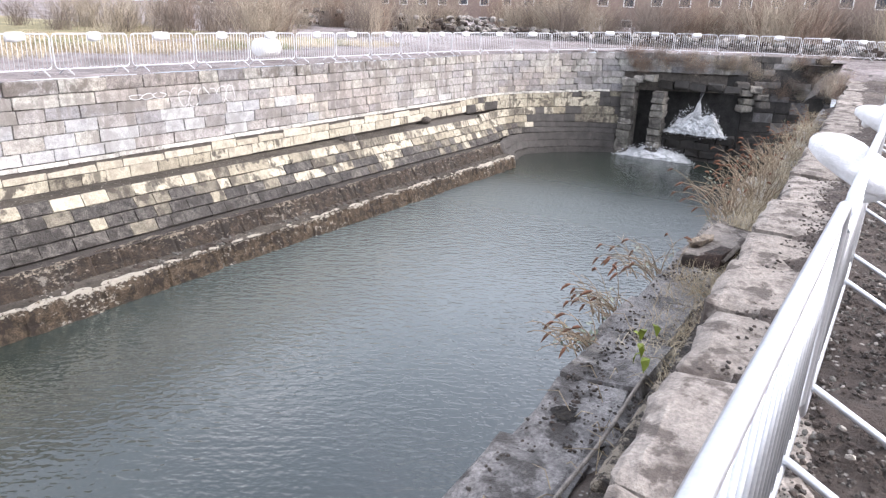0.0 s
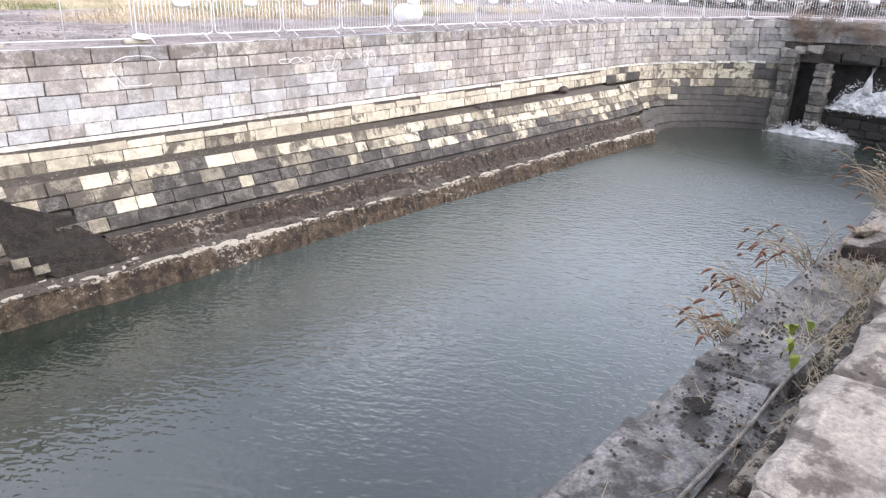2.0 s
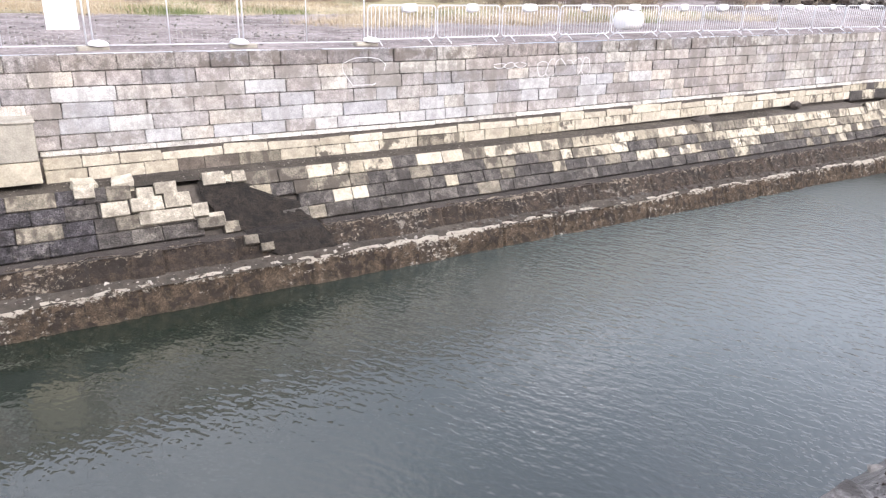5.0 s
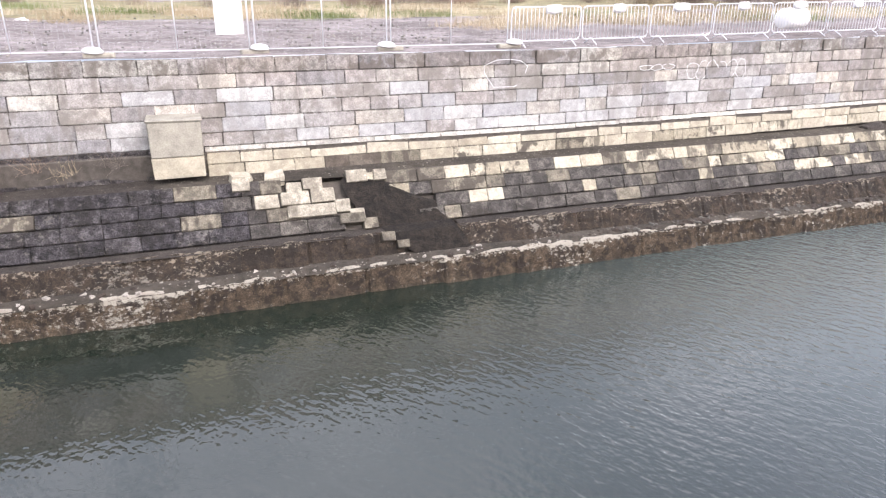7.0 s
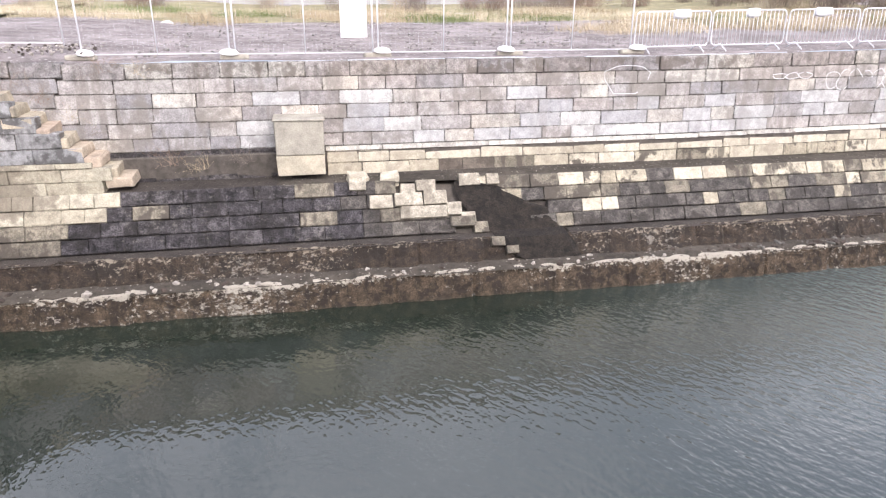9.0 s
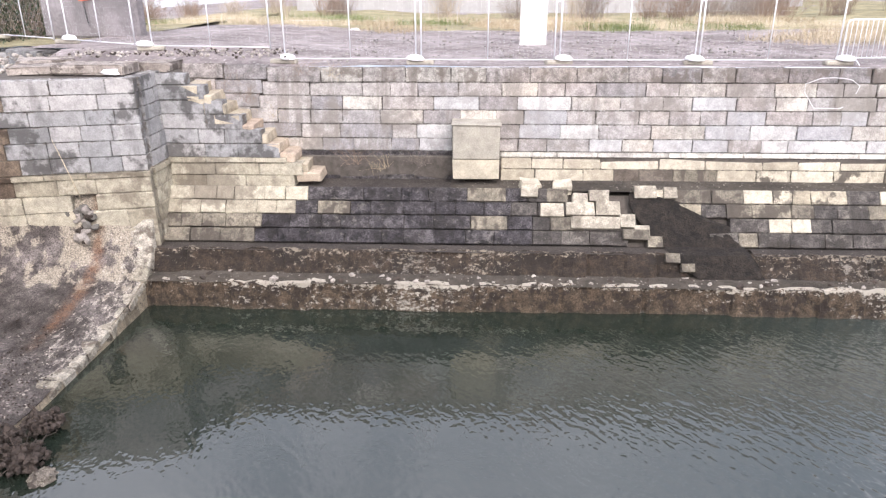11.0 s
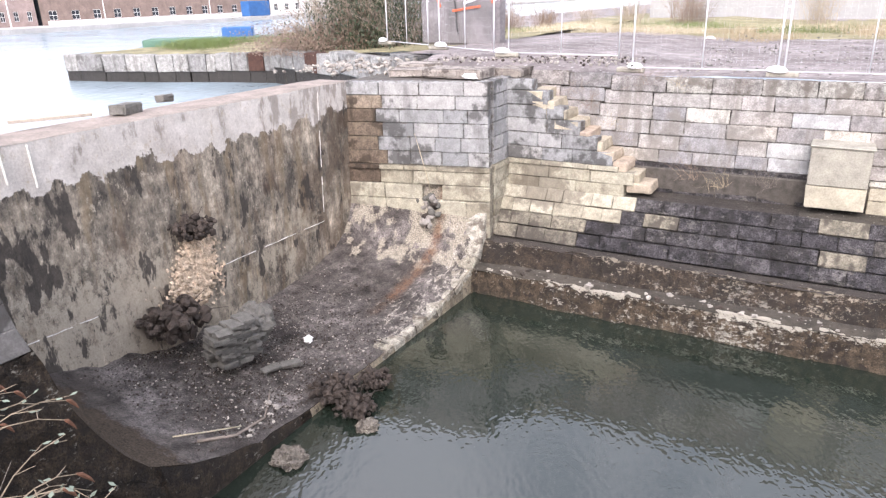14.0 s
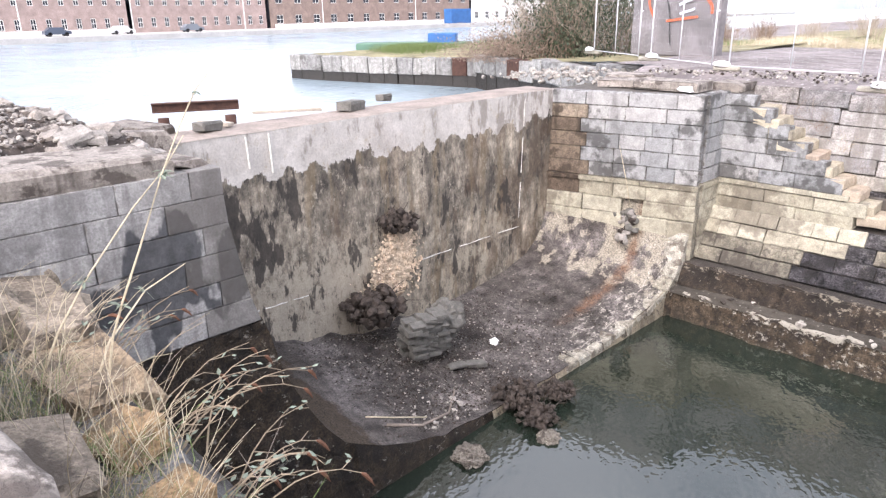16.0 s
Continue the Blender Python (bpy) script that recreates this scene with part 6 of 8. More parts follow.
def barrier(steel, label, group, sides=6, front=0.34):
    """A crowd-control barrier 2.3 m long from the origin along x."""
    th = tagged(new("crowd_barrier"), label, "barrier", group)
    c = 0.12
    ring = []
    for cx, cz, a0 in ((0.02 + c, 1.08 - c, 180), (2.28 - c, 1.08 - c, 90), (2.28 - c, 0.16 + c, 0), (0.02 + c, 0.16 + c, -90)):
        ring += [(cx + c * math.cos(radians(a0 - 90 * u)), 0, cz + c * math.sin(radians(a0 - 90 * u))) for u in (0, 0.33, 0.66, 1)]
    ring.append(ring[0])
    part("frame", data("frame", *tube(ring, 0.021, sides, False), steel, True), th)
    bar = data("bar", *tube([(0, 0, 0.17), (0, 0, 1.07)], 0.009, sides), steel, True)
    for k in range(17):
        part("bar", bar, th, "", pose(0.14 + k * 0.126, 0, 0))
    for x in (0.32, 1.98):
        part("foot", data("foot", *tube([(x, -0.34, 0.02), (x, -0.3, 0.05), (x, -0.02, 0.19), (x, 0.02, 0.19), (x, front - 0.04, 0.05), (x, front, 0.02)] if front > 0.1 else [(x, -0.34, 0.02), (x, -0.3, 0.05), (x, -0.02, 0.19), (x, 0.01, 0.19)], 0.017, sides), steel, True), th)
    part("hook", data("hook", *tube([(2.28, 0, 0.8), (2.34, 0, 0.82), (2.34, 0, 0.74)], 0.008, 5), steel), th)
    return th


def drape(seed):
    """A white sack folded over the top rail."""
    r = random.Random(seed)
    w = r.uniform(0.2, 0.3)
    prof = [(-0.07, -0.26), (-0.085, -0.14), (-0.06, -0.02), (0.0, 0.045), (0.06, -0.01), (0.085, -0.12), (0.07, -0.3)]
    v = []
    n_ = 7
    for i in range(n_):
        u = i / (n_ - 1) * 2 - 1
        for a, b in prof:
            k = 1 - 0.25 * u * u
            v.append((u * w * (1 + 0.15 * (b < -0.1)), a * k + 0.015 * noise.noise(Vector((u * 3, b * 9, seed))), b * (1 - 0.2 * abs(u)) + 0.02 * noise.noise(Vector((u * 4, a * 9, seed + 3)))))
    m_ = len(prof)
    f = [(i * m_ + j, (i + 1) * m_ + j, (i + 1) * m_ + (j + 1) % m_, i * m_ + (j + 1) % m_) for i in range(n_ - 1) for j in range(m_)]
    f += [tuple(range(m_)), tuple(range((n_ - 1) * m_, n_ * m_))[::-1]]
    return data("sandbag", [(p[0] * 0.78, p[1] * 0.9, p[2] * 0.8) for p in v], f, M_SACK, True)


drapes = [drape(k) for k in range(4)]
LINE = [(7.05, 0.0)]
while len(LINE) < 11:
    LINE.append((LINE[-1][0] + 2.36, 0.1))
CURVE = [(32.96, -0.33), (35.08, -1.36), (36.91, -2.86), (38.46, -4.64), (39.71, -6.64), (40.46, -8.88), (41.34, -11.07), (42.61, -13.06), (43.65, -15.17), (44.93, -17.16), (46.66, -18.77), (48.3, -20.4)]
LINE += CURVE
proto = None
for k in range(len(LINE) - 1):
    (x, y), (x2, y2) = LINE[k], LINE[k + 1]
    za, zb = lift(x, y), lift(x2, y2)
    L = math.hypot(x2 - x, y2 - y)
    m = pose(x, y, za, r5.uniform(-1.5, 1.5), -math.degrees(math.atan2(zb - za, L)), math.degrees(math.atan2(y2 - y, x2 - x)))
    if proto is None:
        proto = barrier(M_FARSTEEL, "galvanised crowd barrier along the dock edge", "crowd barriers", 5)
        proto.matrix_basis = m
    else:
        copy_thing(proto, m)
    tagged(part("sandbag", drapes[k % 4], None, "", m @ pose(1.15 + r5.uniform(-0.12, 0.25), 0, 1.1, 0, 0, r5.uniform(-4, 4))), "white sandbag folded over a barrier rail", "sandbag", "sandbags on barriers")

# the near barriers beside the camera
near_bar = barrier(M_STEEL, "galvanised crowd barrier on the near quay, close by", "near barriers", 14, 0.0)
for k, (x, y, a) in enumerate(((-1.22, -18.605, -3.0), (1.12, -18.735, -2.6), (3.46, -18.84, -2.0), (5.8, -18.93, -1.5), (8.14, -18.99, -1.2), (10.5, -19.04, -1.2), (12.8, -19.09, -1.0), (15.2, -19.13, -1.0))):
    m = pose(x, y, 0.38 - 0.008 * k, 0, 0, a)
    if k == 0:
        near_bar.matrix_basis = m
    else:
        copy_thing(near_bar, m)
big_sacks = [sack_mesh(40 + k, 0.4, 0.24, 0.16) for k in range(2)]
for k, (x, y, z, a, s) in enumerate(((2.78, -18.72, 1.33, 70, 0.68), (2.95, -18.98, 1.27, 110, 0.64), (5.2, -18.9, 1.33, 80, 0.66), (6.6, -18.95, 1.3, 75, 0.62))):
    tagged(part("sandbag", big_sacks[k % 2], None, "", pose(x, y, z, 0, 32 if k % 2 else -26, a) @ Matrix.Diagonal((s, s, s * 1.1, 1))), "full white sandbag slung over the near barrier", "sandbag", "sandbags on near barriers")

# ---- on the far ground ----
board = tagged(new("notice_board"), "blank white board on two posts behind the fence", "board")
part("panel", data("panel", *bevelled((0.88, 0.03, 2.1), 0.006, 0.0, 1), M_WHITE), board, "", pose(-0.2, 5.9, 1.02))
for x in (-0.5, 0.1):
    part("post", data("post", *tube([(x, 5.94, -0.1), (x, 5.94, 2.2)], 0.03, 6), M_WOOD), board)
barrel = tagged(new("drum"), "white plastic drum lying behind the barriers", "drum")
prof = [(0.0, 0.0), (0.3, 0.0), (0.34, 0.03), (0.35, 0.3), (0.365, 0.32), (0.35, 0.34), (0.35, 0.7), (0.365, 0.72), (0.35, 0.74), (0.34, 1.05), (0.3, 1.08), (0.0, 1.08)]
v = [(r * math.cos(2 * math.pi * k / 24), r * math.sin(2 * math.pi * k / 24), z) for r, z in prof for k in range(24)]
f = [(i * 24 + k, i * 24 + (k + 1) % 24, (i + 1) * 24 + (k + 1) % 24, (i + 1) * 24 + k) for i in range(len(prof) - 1) for k in range(24)]
part("body", data("body", v, f, M_WHITE, True), barrel, "", pose(18.25, 1.5, 0.6, 0, 90, 8))
tagged(part("white_stone", data("white_stone", *bevelled((0.5, 0.35, 0.3), 0.09, 0.05, 6), M_WHITE), None, "", pose(-7.6, 14.2, -0.1, 0, 5, 20)), "white stone lying on the gravel", "stone")


def rock(seed, size, material, name="rock", squash=0.65, sub=2):
    bm = bmesh.new()
    bmesh.ops.create_icosphere(bm, subdivisions=sub, radius=size)
    o = Vector((seed * 1.7, seed * 0.3, -seed))
    for q in bm.verts:
        n_ = q.co.normalized()
        q.co *= 1 + 0.34 * noise.noise(n_ * 1.6 + o) + 0.18 * noise.noise(n_ * 4.0 + o) + (0.12 * noise.noise(n_ * 9.0 + o) + 0.07 * noise.noise(n_ * 19.0 + o) if sub > 2 else 0)
        q.co.z *= squash
    me = bpy.data.meshes.new(name)
    bm.to_mesh(me)
    bm.free()
    me.materials.append(material)
    return me


def lumps():
    """A few small irregular stones, as vertices and faces."""
    out = []
    r = random.Random(91)
    for k in range(8):
        bm = bmesh.new()
        bmesh.ops.create_icosphere(bm, subdivisions=1, radius=1.0)
        for q in bm.verts:
            q.co = Vector((q.co.x * 0.62, q.co.y * 0.5, q.co.z * 0.4)) * r.uniform(0.65, 1.25)
        bm.verts.index_update()
        out.append(([q.co.copy() for q in bm.verts], [tuple(w.index for w in g.verts) for g in bm.faces]))
        bm.free()
    return out


LUMPS = lumps()


def scatter(name, count, place, sizes, materials, seed, label, category):
    """Countless small stones joined into one."""
    r = random.Random(seed)
    made = []
    for material in materials:
        pieces = []
        for _ in range(count // len(materials)):
            x, y, z = place(r)
            s = r.uniform(*sizes)
            v = None
            if s > 0.12:
                v, f = bevelled((s * r.uniform(0.7, 1.6), s * r.uniform(0.7, 1.3), s * r.uniform(0.5, 0.9)), s * 0.18, s * 0.12, r.randrange(10 ** 6))
            if v is None:
                v, f = r.choice(LUMPS)
                v = [q * s for q in v]
            m = pose(x, y, z, r.uniform(-25, 25), r.uniform(-25, 25), r.uniform(0, 360))
            pieces.append(([m @ Vector(p) for p in v], f))
        made.append(tagged(new(name, data(name, *join(*pieces), material)), label, category, kind="stuff"))
    return made


def on_sill(r):
    y = r.triangular(-12.6, -5.2, -10.5)
    x = r.uniform(-13.2, X0 - 0.1)
    return x, y, sill_z(x, y) + 0.02


scatter("rubble", 3800, on_sill, (0.008, 0.045), (M_ROCKDARK, M_ROCKDARK, M_ROCKDARK, M_BRICKGREY, M_ROCKDARK, M_ROCK, M_MUD), 5, "broken stones and grit on the dock sill", "rubble")
scatter("rubble", 650, on_sill, (0.01, 0.045), (M_LIME, M_ROCK), 21, "pale chips of stone on the dock sill", "rubble")
scatter("rubble", 70, lambda r: (r.uniform(-11.2, -9.85), r.uniform(-12.3, -10.6), sill_z(-10.2, -11.5) + 0.03), (0.03, 0.1), (M_LIME, M_ROCK), 6, "pale stones along the edge of the sill", "rubble")
def on_pier(r):
    x, y = r.uniform(-18.3, -11.3), r.uniform(-18.0, -14.7)
    return x, y, pier_bed(x, y) + 0.02


scatter("rubble", 110, on_pier, (0.13, 0.32), (M_COPING, M_ROCK), 17, "large broken stones on the near pier", "rubble")
scatter("rubble", 1900, on_pier, (0.02, 0.11), (M_ROCK, M_LIME, M_COPING, M_ROCKDARK), 7, "heap of broken stone on the near pier", "rubble")
scatter("rubble", 240, lambda r: (r.uniform(-17, -13.2), r.triangular(-3.2, 2.5, -0.5), 0.05), (0.03, 0.16), (M_LIME, M_ROCK, M_COPING), 8, "pale broken concrete on the quay corner", "rubble")
scatter("rubble", 420, lambda r: (r.uniform(-13, -6.8), r.uniform(-0.6, 1.4), 0.3 - 0.08 * r.random()), (0.02, 0.1), (M_ROCK, M_LIME, M_ROCKDARK), 9, "broken stones along the quay edge", "rubble")
scatter("gravel", 2600, lambda r: (r.uniform(-12, 34), 0.5 + abs(r.gauss(0, 6)), 0.0), (0.03, 0.1), (M_ROCK, M_BRICKGREY), 10, "stones scattered over the waste ground", "gravel")
scatter("gravel", 9000, lambda r: (r.triangular(-1.8, 9, 0.6), r.uniform(-20.6, -18.7), ZN + 0.03 + 0.03 * r.random()), (0.006, 0.034), (M_ROCKDARK, M_DIRT, M_DIRT, M_MUD, M_MUD, M_BRICKGREY), 11, "grit and clods on the near quay", "gravel")
scatter("gravel", 160, lambda r: (r.triangular(-1.8, 9, 0.6), r.uniform(-20.6, -18.75), ZN + 0.05), (0.015, 0.06), (M_ROCK, M_LIME), 20, "pale chips of stone on the near quay", "gravel")
scatter("clods", 3000, lambda r: (r.triangular(-7, 14, 1.5), NEAR - 0.78 + abs(r.gauss(0, 0.24)), ZN + 0.008), (0.008, 0.03), (M_DIRT, M_MUD), 12, "soil crumbs on the near coping stones", "soil")
scatter("ledge_debris", 240, lambda r: (r.uniform(8, 30), FAR - r.uniform(2.65, 3.0), -4.46), (0.03, 0.15), (M_ROCKDARK, M_ROCKDARK, M_BRICKGREY), 13, "stones and sticks on the lowest ledge", "rubble")
scatter("ledge_debris", 120, lambda r: (r.uniform(X0, 8), FAR - r.uniform(2.6, 3.05), -4.47), (0.03, 0.14), (M_ROCKDARK, M_LIME), 14, "stones on the lowest ledge", "rubble")
hv, hf = grid_sheet(list(np.linspace(43, 60, 50)), list(np.linspace(-26, 12, 90)), lambda x, y: ground_height(x, y) - 0.35 + 0.75 * max(0.0, min(1.0, (x - 44.0 - max(0.0, -8.0 - y) * 0.45) / 3.0)) * (0.6 + 0.5 * wobble(x, y, 0.5, 41) + 0.35 * wobble(x, y, 1.6, 41)))
tagged(new("rubble_bank", data("rubble_bank", hv, hf, M_MUD, True)), "low dark bank of earth and rubble behind the barriers", "bank", kind="stuff")
scatter("mound_stones", 900, lambda r: (r.uniform(46, 56), r.uniform(-22, 10), 1.2 + r.random() * 0.35), (0.1, 0.4), (M_ROCKDARK, M_BRICKGREY, M_ROCK), 19, "dark broken stones on the bank behind the barriers", "rubble")
scatter("mound_stones", 500, lambda r: (r.uniform(44, 58), r.uniform(9, 28), 1.0 + r.random() * 1.2), (0.15, 0.5), (M_ROCKDARK, M_ROCK), 15, "dark heap of stones behind the barriers", "rubble")

# ---- debris on the sill ----
M_LIMEROCK = stone("limy_mottled_rock", [(0.0, (0.2, 0.17, 0.14)), (1.0, (0.26, 0.23, 0.19))], grit=1.5, blotch=(0.05, 0.04, 0.032), blotch_amount=0.9, blotch_scale=5.0, lime=0.95, depth=0.04)


def clump(seed, size, material):
    """A muddy clump: many broken stones and clods stuck together, with root ends."""
    r = random.Random(seed)
    pieces = []
    for k in range(170):
        d = Vector((r.gauss(0, 1), r.gauss(0, 1), r.gauss(0, 1))).normalized() * size * r.random() ** 0.5
        d.z *= 0.45
        s = size * r.uniform(0.08, 0.36) * (1.1 - 0.4 * d.length / size)
        v_, f_ = bevelled((s, s * r.uniform(0.6, 1.2), s * r.uniform(0.5, 1.0)), s * 0.2, s * 0.12, r.randrange(10 ** 6))
        m_ = pose(d.x, d.y, d.z, r.uniform(0, 180), r.uniform(0, 180), r.uniform(0, 180))
        pieces.append(([m_ @ q for q in v_], f_))
    for k in range(14):
        d = Vector((r.gauss(0, 1), r.gauss(0, 1), abs(r.gauss(0, 0.7)))).normalized()
        a = d * size * 0.6
        b = a + d * size * r.uniform(0.3, 0.7) + Vector((r.gauss(0, 0.08), r.gauss(0, 0.08), -0.05))
        pieces.append(tube([a, (a + b) / 2 + Vector((r.gauss(0, 0.05), r.gauss(0, 0.05), 0.03)), b], [0.012, 0.009, 0.004], 4))
    return data("boulder", *join(*pieces), material)


hole_stones = [rock(200 + k, 0.1, (M_ROCK, M_ROCKDARK, M_BRICKGREY)[k % 3], "stone", 0.75, 2) for k in range(6)]
hr = random.Random(44)
for k in range(34):
    u = hr.random()
    x, z = -11.2 + hr.gauss(0, 0.13) + 0.1 * u, -2.92 - 0.75 * u
    y = -3.38 - 0.08 * hr.random() - 0.55 * max(0.0, u - 0.3)
    tagged(part("stone", hole_stones[k % 6], None, "", pose(x, y, max(z, sill_z(x, y) + 0.02), 30 * k, 0, 50 * k) @ Matrix.Diagonal((hr.uniform(0.6, 1.3),) * 3 + (1,))), "broken stone spilling from a hole in the pier", "stone", "stones in the pier hole")
tagged(new("dead_stalk", data("dead_stalk", *tube([(-11.15, -3.5, -2.7), (-11.2, -3.62, -2.2), (-11.35, -3.66, -1.6), (-11.5, -3.6, -1.25)], [0.012, 0.012, 0.009, 0.004], 5), M_STRAWPALE, True)), "single dead stalk growing from the pier hole", "plant")
for k, (x, y, z, s, mat_, label) in enumerate(((-9.25, -11.4, -5.1, 0.28, M_LIMEROCK, "pale limy boulder standing in the water"), (-9.1, -9.8, -4.95, 0.4, M_ROCKDARK, "muddy clump of earth at the sill edge"), (-8.65, -10.05, -5.1, 0.2, M_LIMEROCK, "pale stone at the foot of the mud clump"), (-9.75, -9.6, -4.85, 0.48, M_ROCKDARK, "muddy clump of earth and roots on the sill"), (-9.3, -8.9, -4.9, 0.35, M_ROCKDARK, "dark stone on the sill edge"), (-13.3, -9.35, -2.25, 0.5, M_ROCKDARK, "dark broken lump projecting from the gate wall"), (-13.0, -10.3, -3.8, 0.7, M_ROCKDARK, "black soil heap against the gate wall"))):
    tagged(part("boulder", clump(k + 1, s, mat_) if mat_ is M_ROCKDARK else rock(k + 1, s, mat_, "boulder", 0.62, 5), None, "", pose(x, y, z, 0, 0, 40 * k)), label, "rock", kind="stuff" if mat_ is M_ROCKDARK else "")
chunk = tagged(new("brick_chunk"), "broken lump of grey brickwork lying on the sill", "brickwork")
r6 = random.Random(31)
bricks = [data("brick", *bevelled((0.3, 0.2, 0.1), 0.012, 0.016, 500 + k), M_BRICKGREY) for k in range(3)]
for lay_ in range(-3, 6):
    for k in range(3):
        for j in range(2):
            part("brick", bricks[(k + lay_) % 3], chunk, "", pose(-11.7 + 0.21 * j + 0.02 * lay_ + r6.uniform(-0.04, 0.04), -10.55 + 0.29 * k + (0.14 if lay_ % 2 else 0) + r6.uniform(-0.04, 0.04) - 0.03 * lay_, -4.15 + 0.1 * lay_, 8 + r6.uniform(-3, 3), 6 + r6.uniform(-3, 3), 78 + r6.uniform(-4, 4)))
tagged(part("boulder", rock(21, 0.36, M_BRICKGREY, "boulder", 1.1, 4), None, "", pose(-11.75, -9.45, -4.0, 0, 25, 10)), "tilted grey masonry boulder on the sill", "rock")
for k, (x, y) in enumerate(((-11.0, -9.35), (-11.15, -9.75))):
    tagged(part("stone_slab", data("stone_slab", *bevelled((0.42, 0.2, 0.08), 0.02, 0.02, 600 + k), M_BRICKGREY), None, "", pose(x, y, sill_z(x, y) + 0.1, 4, 6, 60 + 20 * k)), "small pale slab among the sill rubble", "slab")
tagged(part("white_stone", data("white_stone", *bevelled((0.16, 0.14, 0.12), 0.03, 0.025, 8), M_WHITE), None, "", pose(-11.3, -8.45, sill_z(-11.3, -8.45) + 0.08, 0, 8, 0)), "white block among the sill rubble", "stone")
pts = [(x, y, sill_z(x, y) + 0.03) for x, y in ((-10.3, -12.3), (-10.1, -11.7), (-10.15, -11.0), (-10.5, -10.5), (-10.8, -10.2))]
tagged(new("branch", data("branch", *tube(pts, [0.03, 0.028, 0.022, 0.016, 0.008], 6), M_TWIG, True)), "long bare branch lying on the sill", "branch")
tagged(new("pipe", data("pipe", *tube([(-10.6, -12.5, sill_z(-10.6, -12.5) + 0.02), (-10.5, -12.0, sill_z(-10.5, -12.0) + 0.02), (-10.3, -11.4, sill_z(-10.3, -11.4) + 0.03)], 0.014, 8), M_STRAWPALE, True)), "thin pale pipe on the sill edge", "pipe")

# pale spalled patch on the gate below the broken lump
v, f = [], []
gy, gzz = list(np.linspace(-10.3, -8.5, 40)), list(np.linspace(-4.2, -2.3, 44))
for y in gy:
    for z in gzz:
        cy = -9.35 + 0.28 * (z + 3.2)
        k = ((y - cy) / (0.28 + 0.22 * (-2.3 - z))) ** 2 + ((z + 3.25) / 0.95) ** 2 + 0.55 * wobble(y, z, 2.5, 4) + 0.4 * wobble(y, z, 7, 4)
        v.append((-13.42 + 0.1 * max(0.0, min(1.0, (1.05 - k) * 2)) * (0.7 + 0.5 * wobble(y, z, 9, 6)), y, z))
n_ = len(gzz)
f = [(i * n_ + j + 1, i * n_ + j, (i + 1) * n_ + j, (i + 1) * n_ + j + 1) for i in range(len(gy) - 1) for j in range(n_ - 1)]
M_SPALL = plain("pale_aggregate", (0.47, 0.36, 0.26), 0.9, vary=0.8, scale=9, bump=1.0)
part("spalled_patch", data("spalled_patch", v, f, M_SPALL), gate, "pale crumbling aggregate")
sp = random.Random(71)
pieces = []
for _ in range(1300):
    z = sp.triangular(-4.1, -2.3, -3.3)
    y = -9.35 + 0.28 * (z + 3.2) + sp.gauss(0, 0.22 + 0.1 * (-2.3 - z))
    s = sp.uniform(0.008, 0.04)
    m = pose(-13.36 + 0.05 * sp.random(), y, z, sp.uniform(0, 90), sp.uniform(0, 90), sp.uniform(0, 90))
    vv, ff = hull_box((-s, -s * 0.7, -s * 0.5), (s, s * 0.7, s * 0.5))
    pieces.append(([m @ Vector(q) for q in vv], ff))
part("aggregate", data("aggregate", *join(*pieces), plain("loose_aggregate", (0.62, 0.5, 0.38), 0.9, vary=0.6, scale=7, bump=0.5)), gate, "crumbling pebbles of the broken concrete")["kind"] = "stuff"

# ---- on the gate and near pier ----
beam = tagged(new("steel_beam"), "rusty steel beam on two piles behind the gate", "beam")
part("web", data("web", *bevelled((2.6, 0.05, 0.2), 0.005, 0.0, 2), M_RUST), beam, "", pose(-19.5, -10.5, -0.24, 0, 0, 62) @ Matrix.Diagonal((0.8, 1, 1, 1)))
for z in (-0.07, 0.27):
    part("flange", data("flange", *bevelled((2.6, 0.2, 0.03), 0.005, 0.0, 2), M_RUST), beam, "", pose(-19.5, -10.5, z * 0.6 - 0.3, 0, 0, 62) @ Matrix.Diagonal((0.8, 1, 1, 1)))
for x, y in ((-19.9, -11.2), (-19.1, -9.8)):
    part("pile", data("pile", *tube([(x, y, -4.0), (x, y, -0.5)], 0.14, 10), M_RUST, True), beam)
for x, y, a, L in ((-15.0, -10.7, 62, 1.4), (-14.6, -12.5, 15, 0.8)):
    tagged(part("plank", data("plank", *bevelled((L, 0.16, 0.06), 0.008, 0.004, int(L * 10)), M_WOOD), None, "", pose(x, y, 0.06, 2, 0, a)), "weathered loose plank on the gate top", "plank", "loose planks")
for x, y, s in ((-14.3, -9.6, 1.0), (-14.9, -8.2, 0.7), (-14.1, -12.9, 0.8)):
    tagged(part("block", data("block", *bevelled((0.6 * s, 0.34 * s, 0.2 * s), 0.03, 0.02, int(s * 90)), M_BRICKGREY), None, "", pose(x, y, 0.1, 2, 3, 20 + 90)), "grey concrete block lying on the gate top", "block", "blocks on the gate")

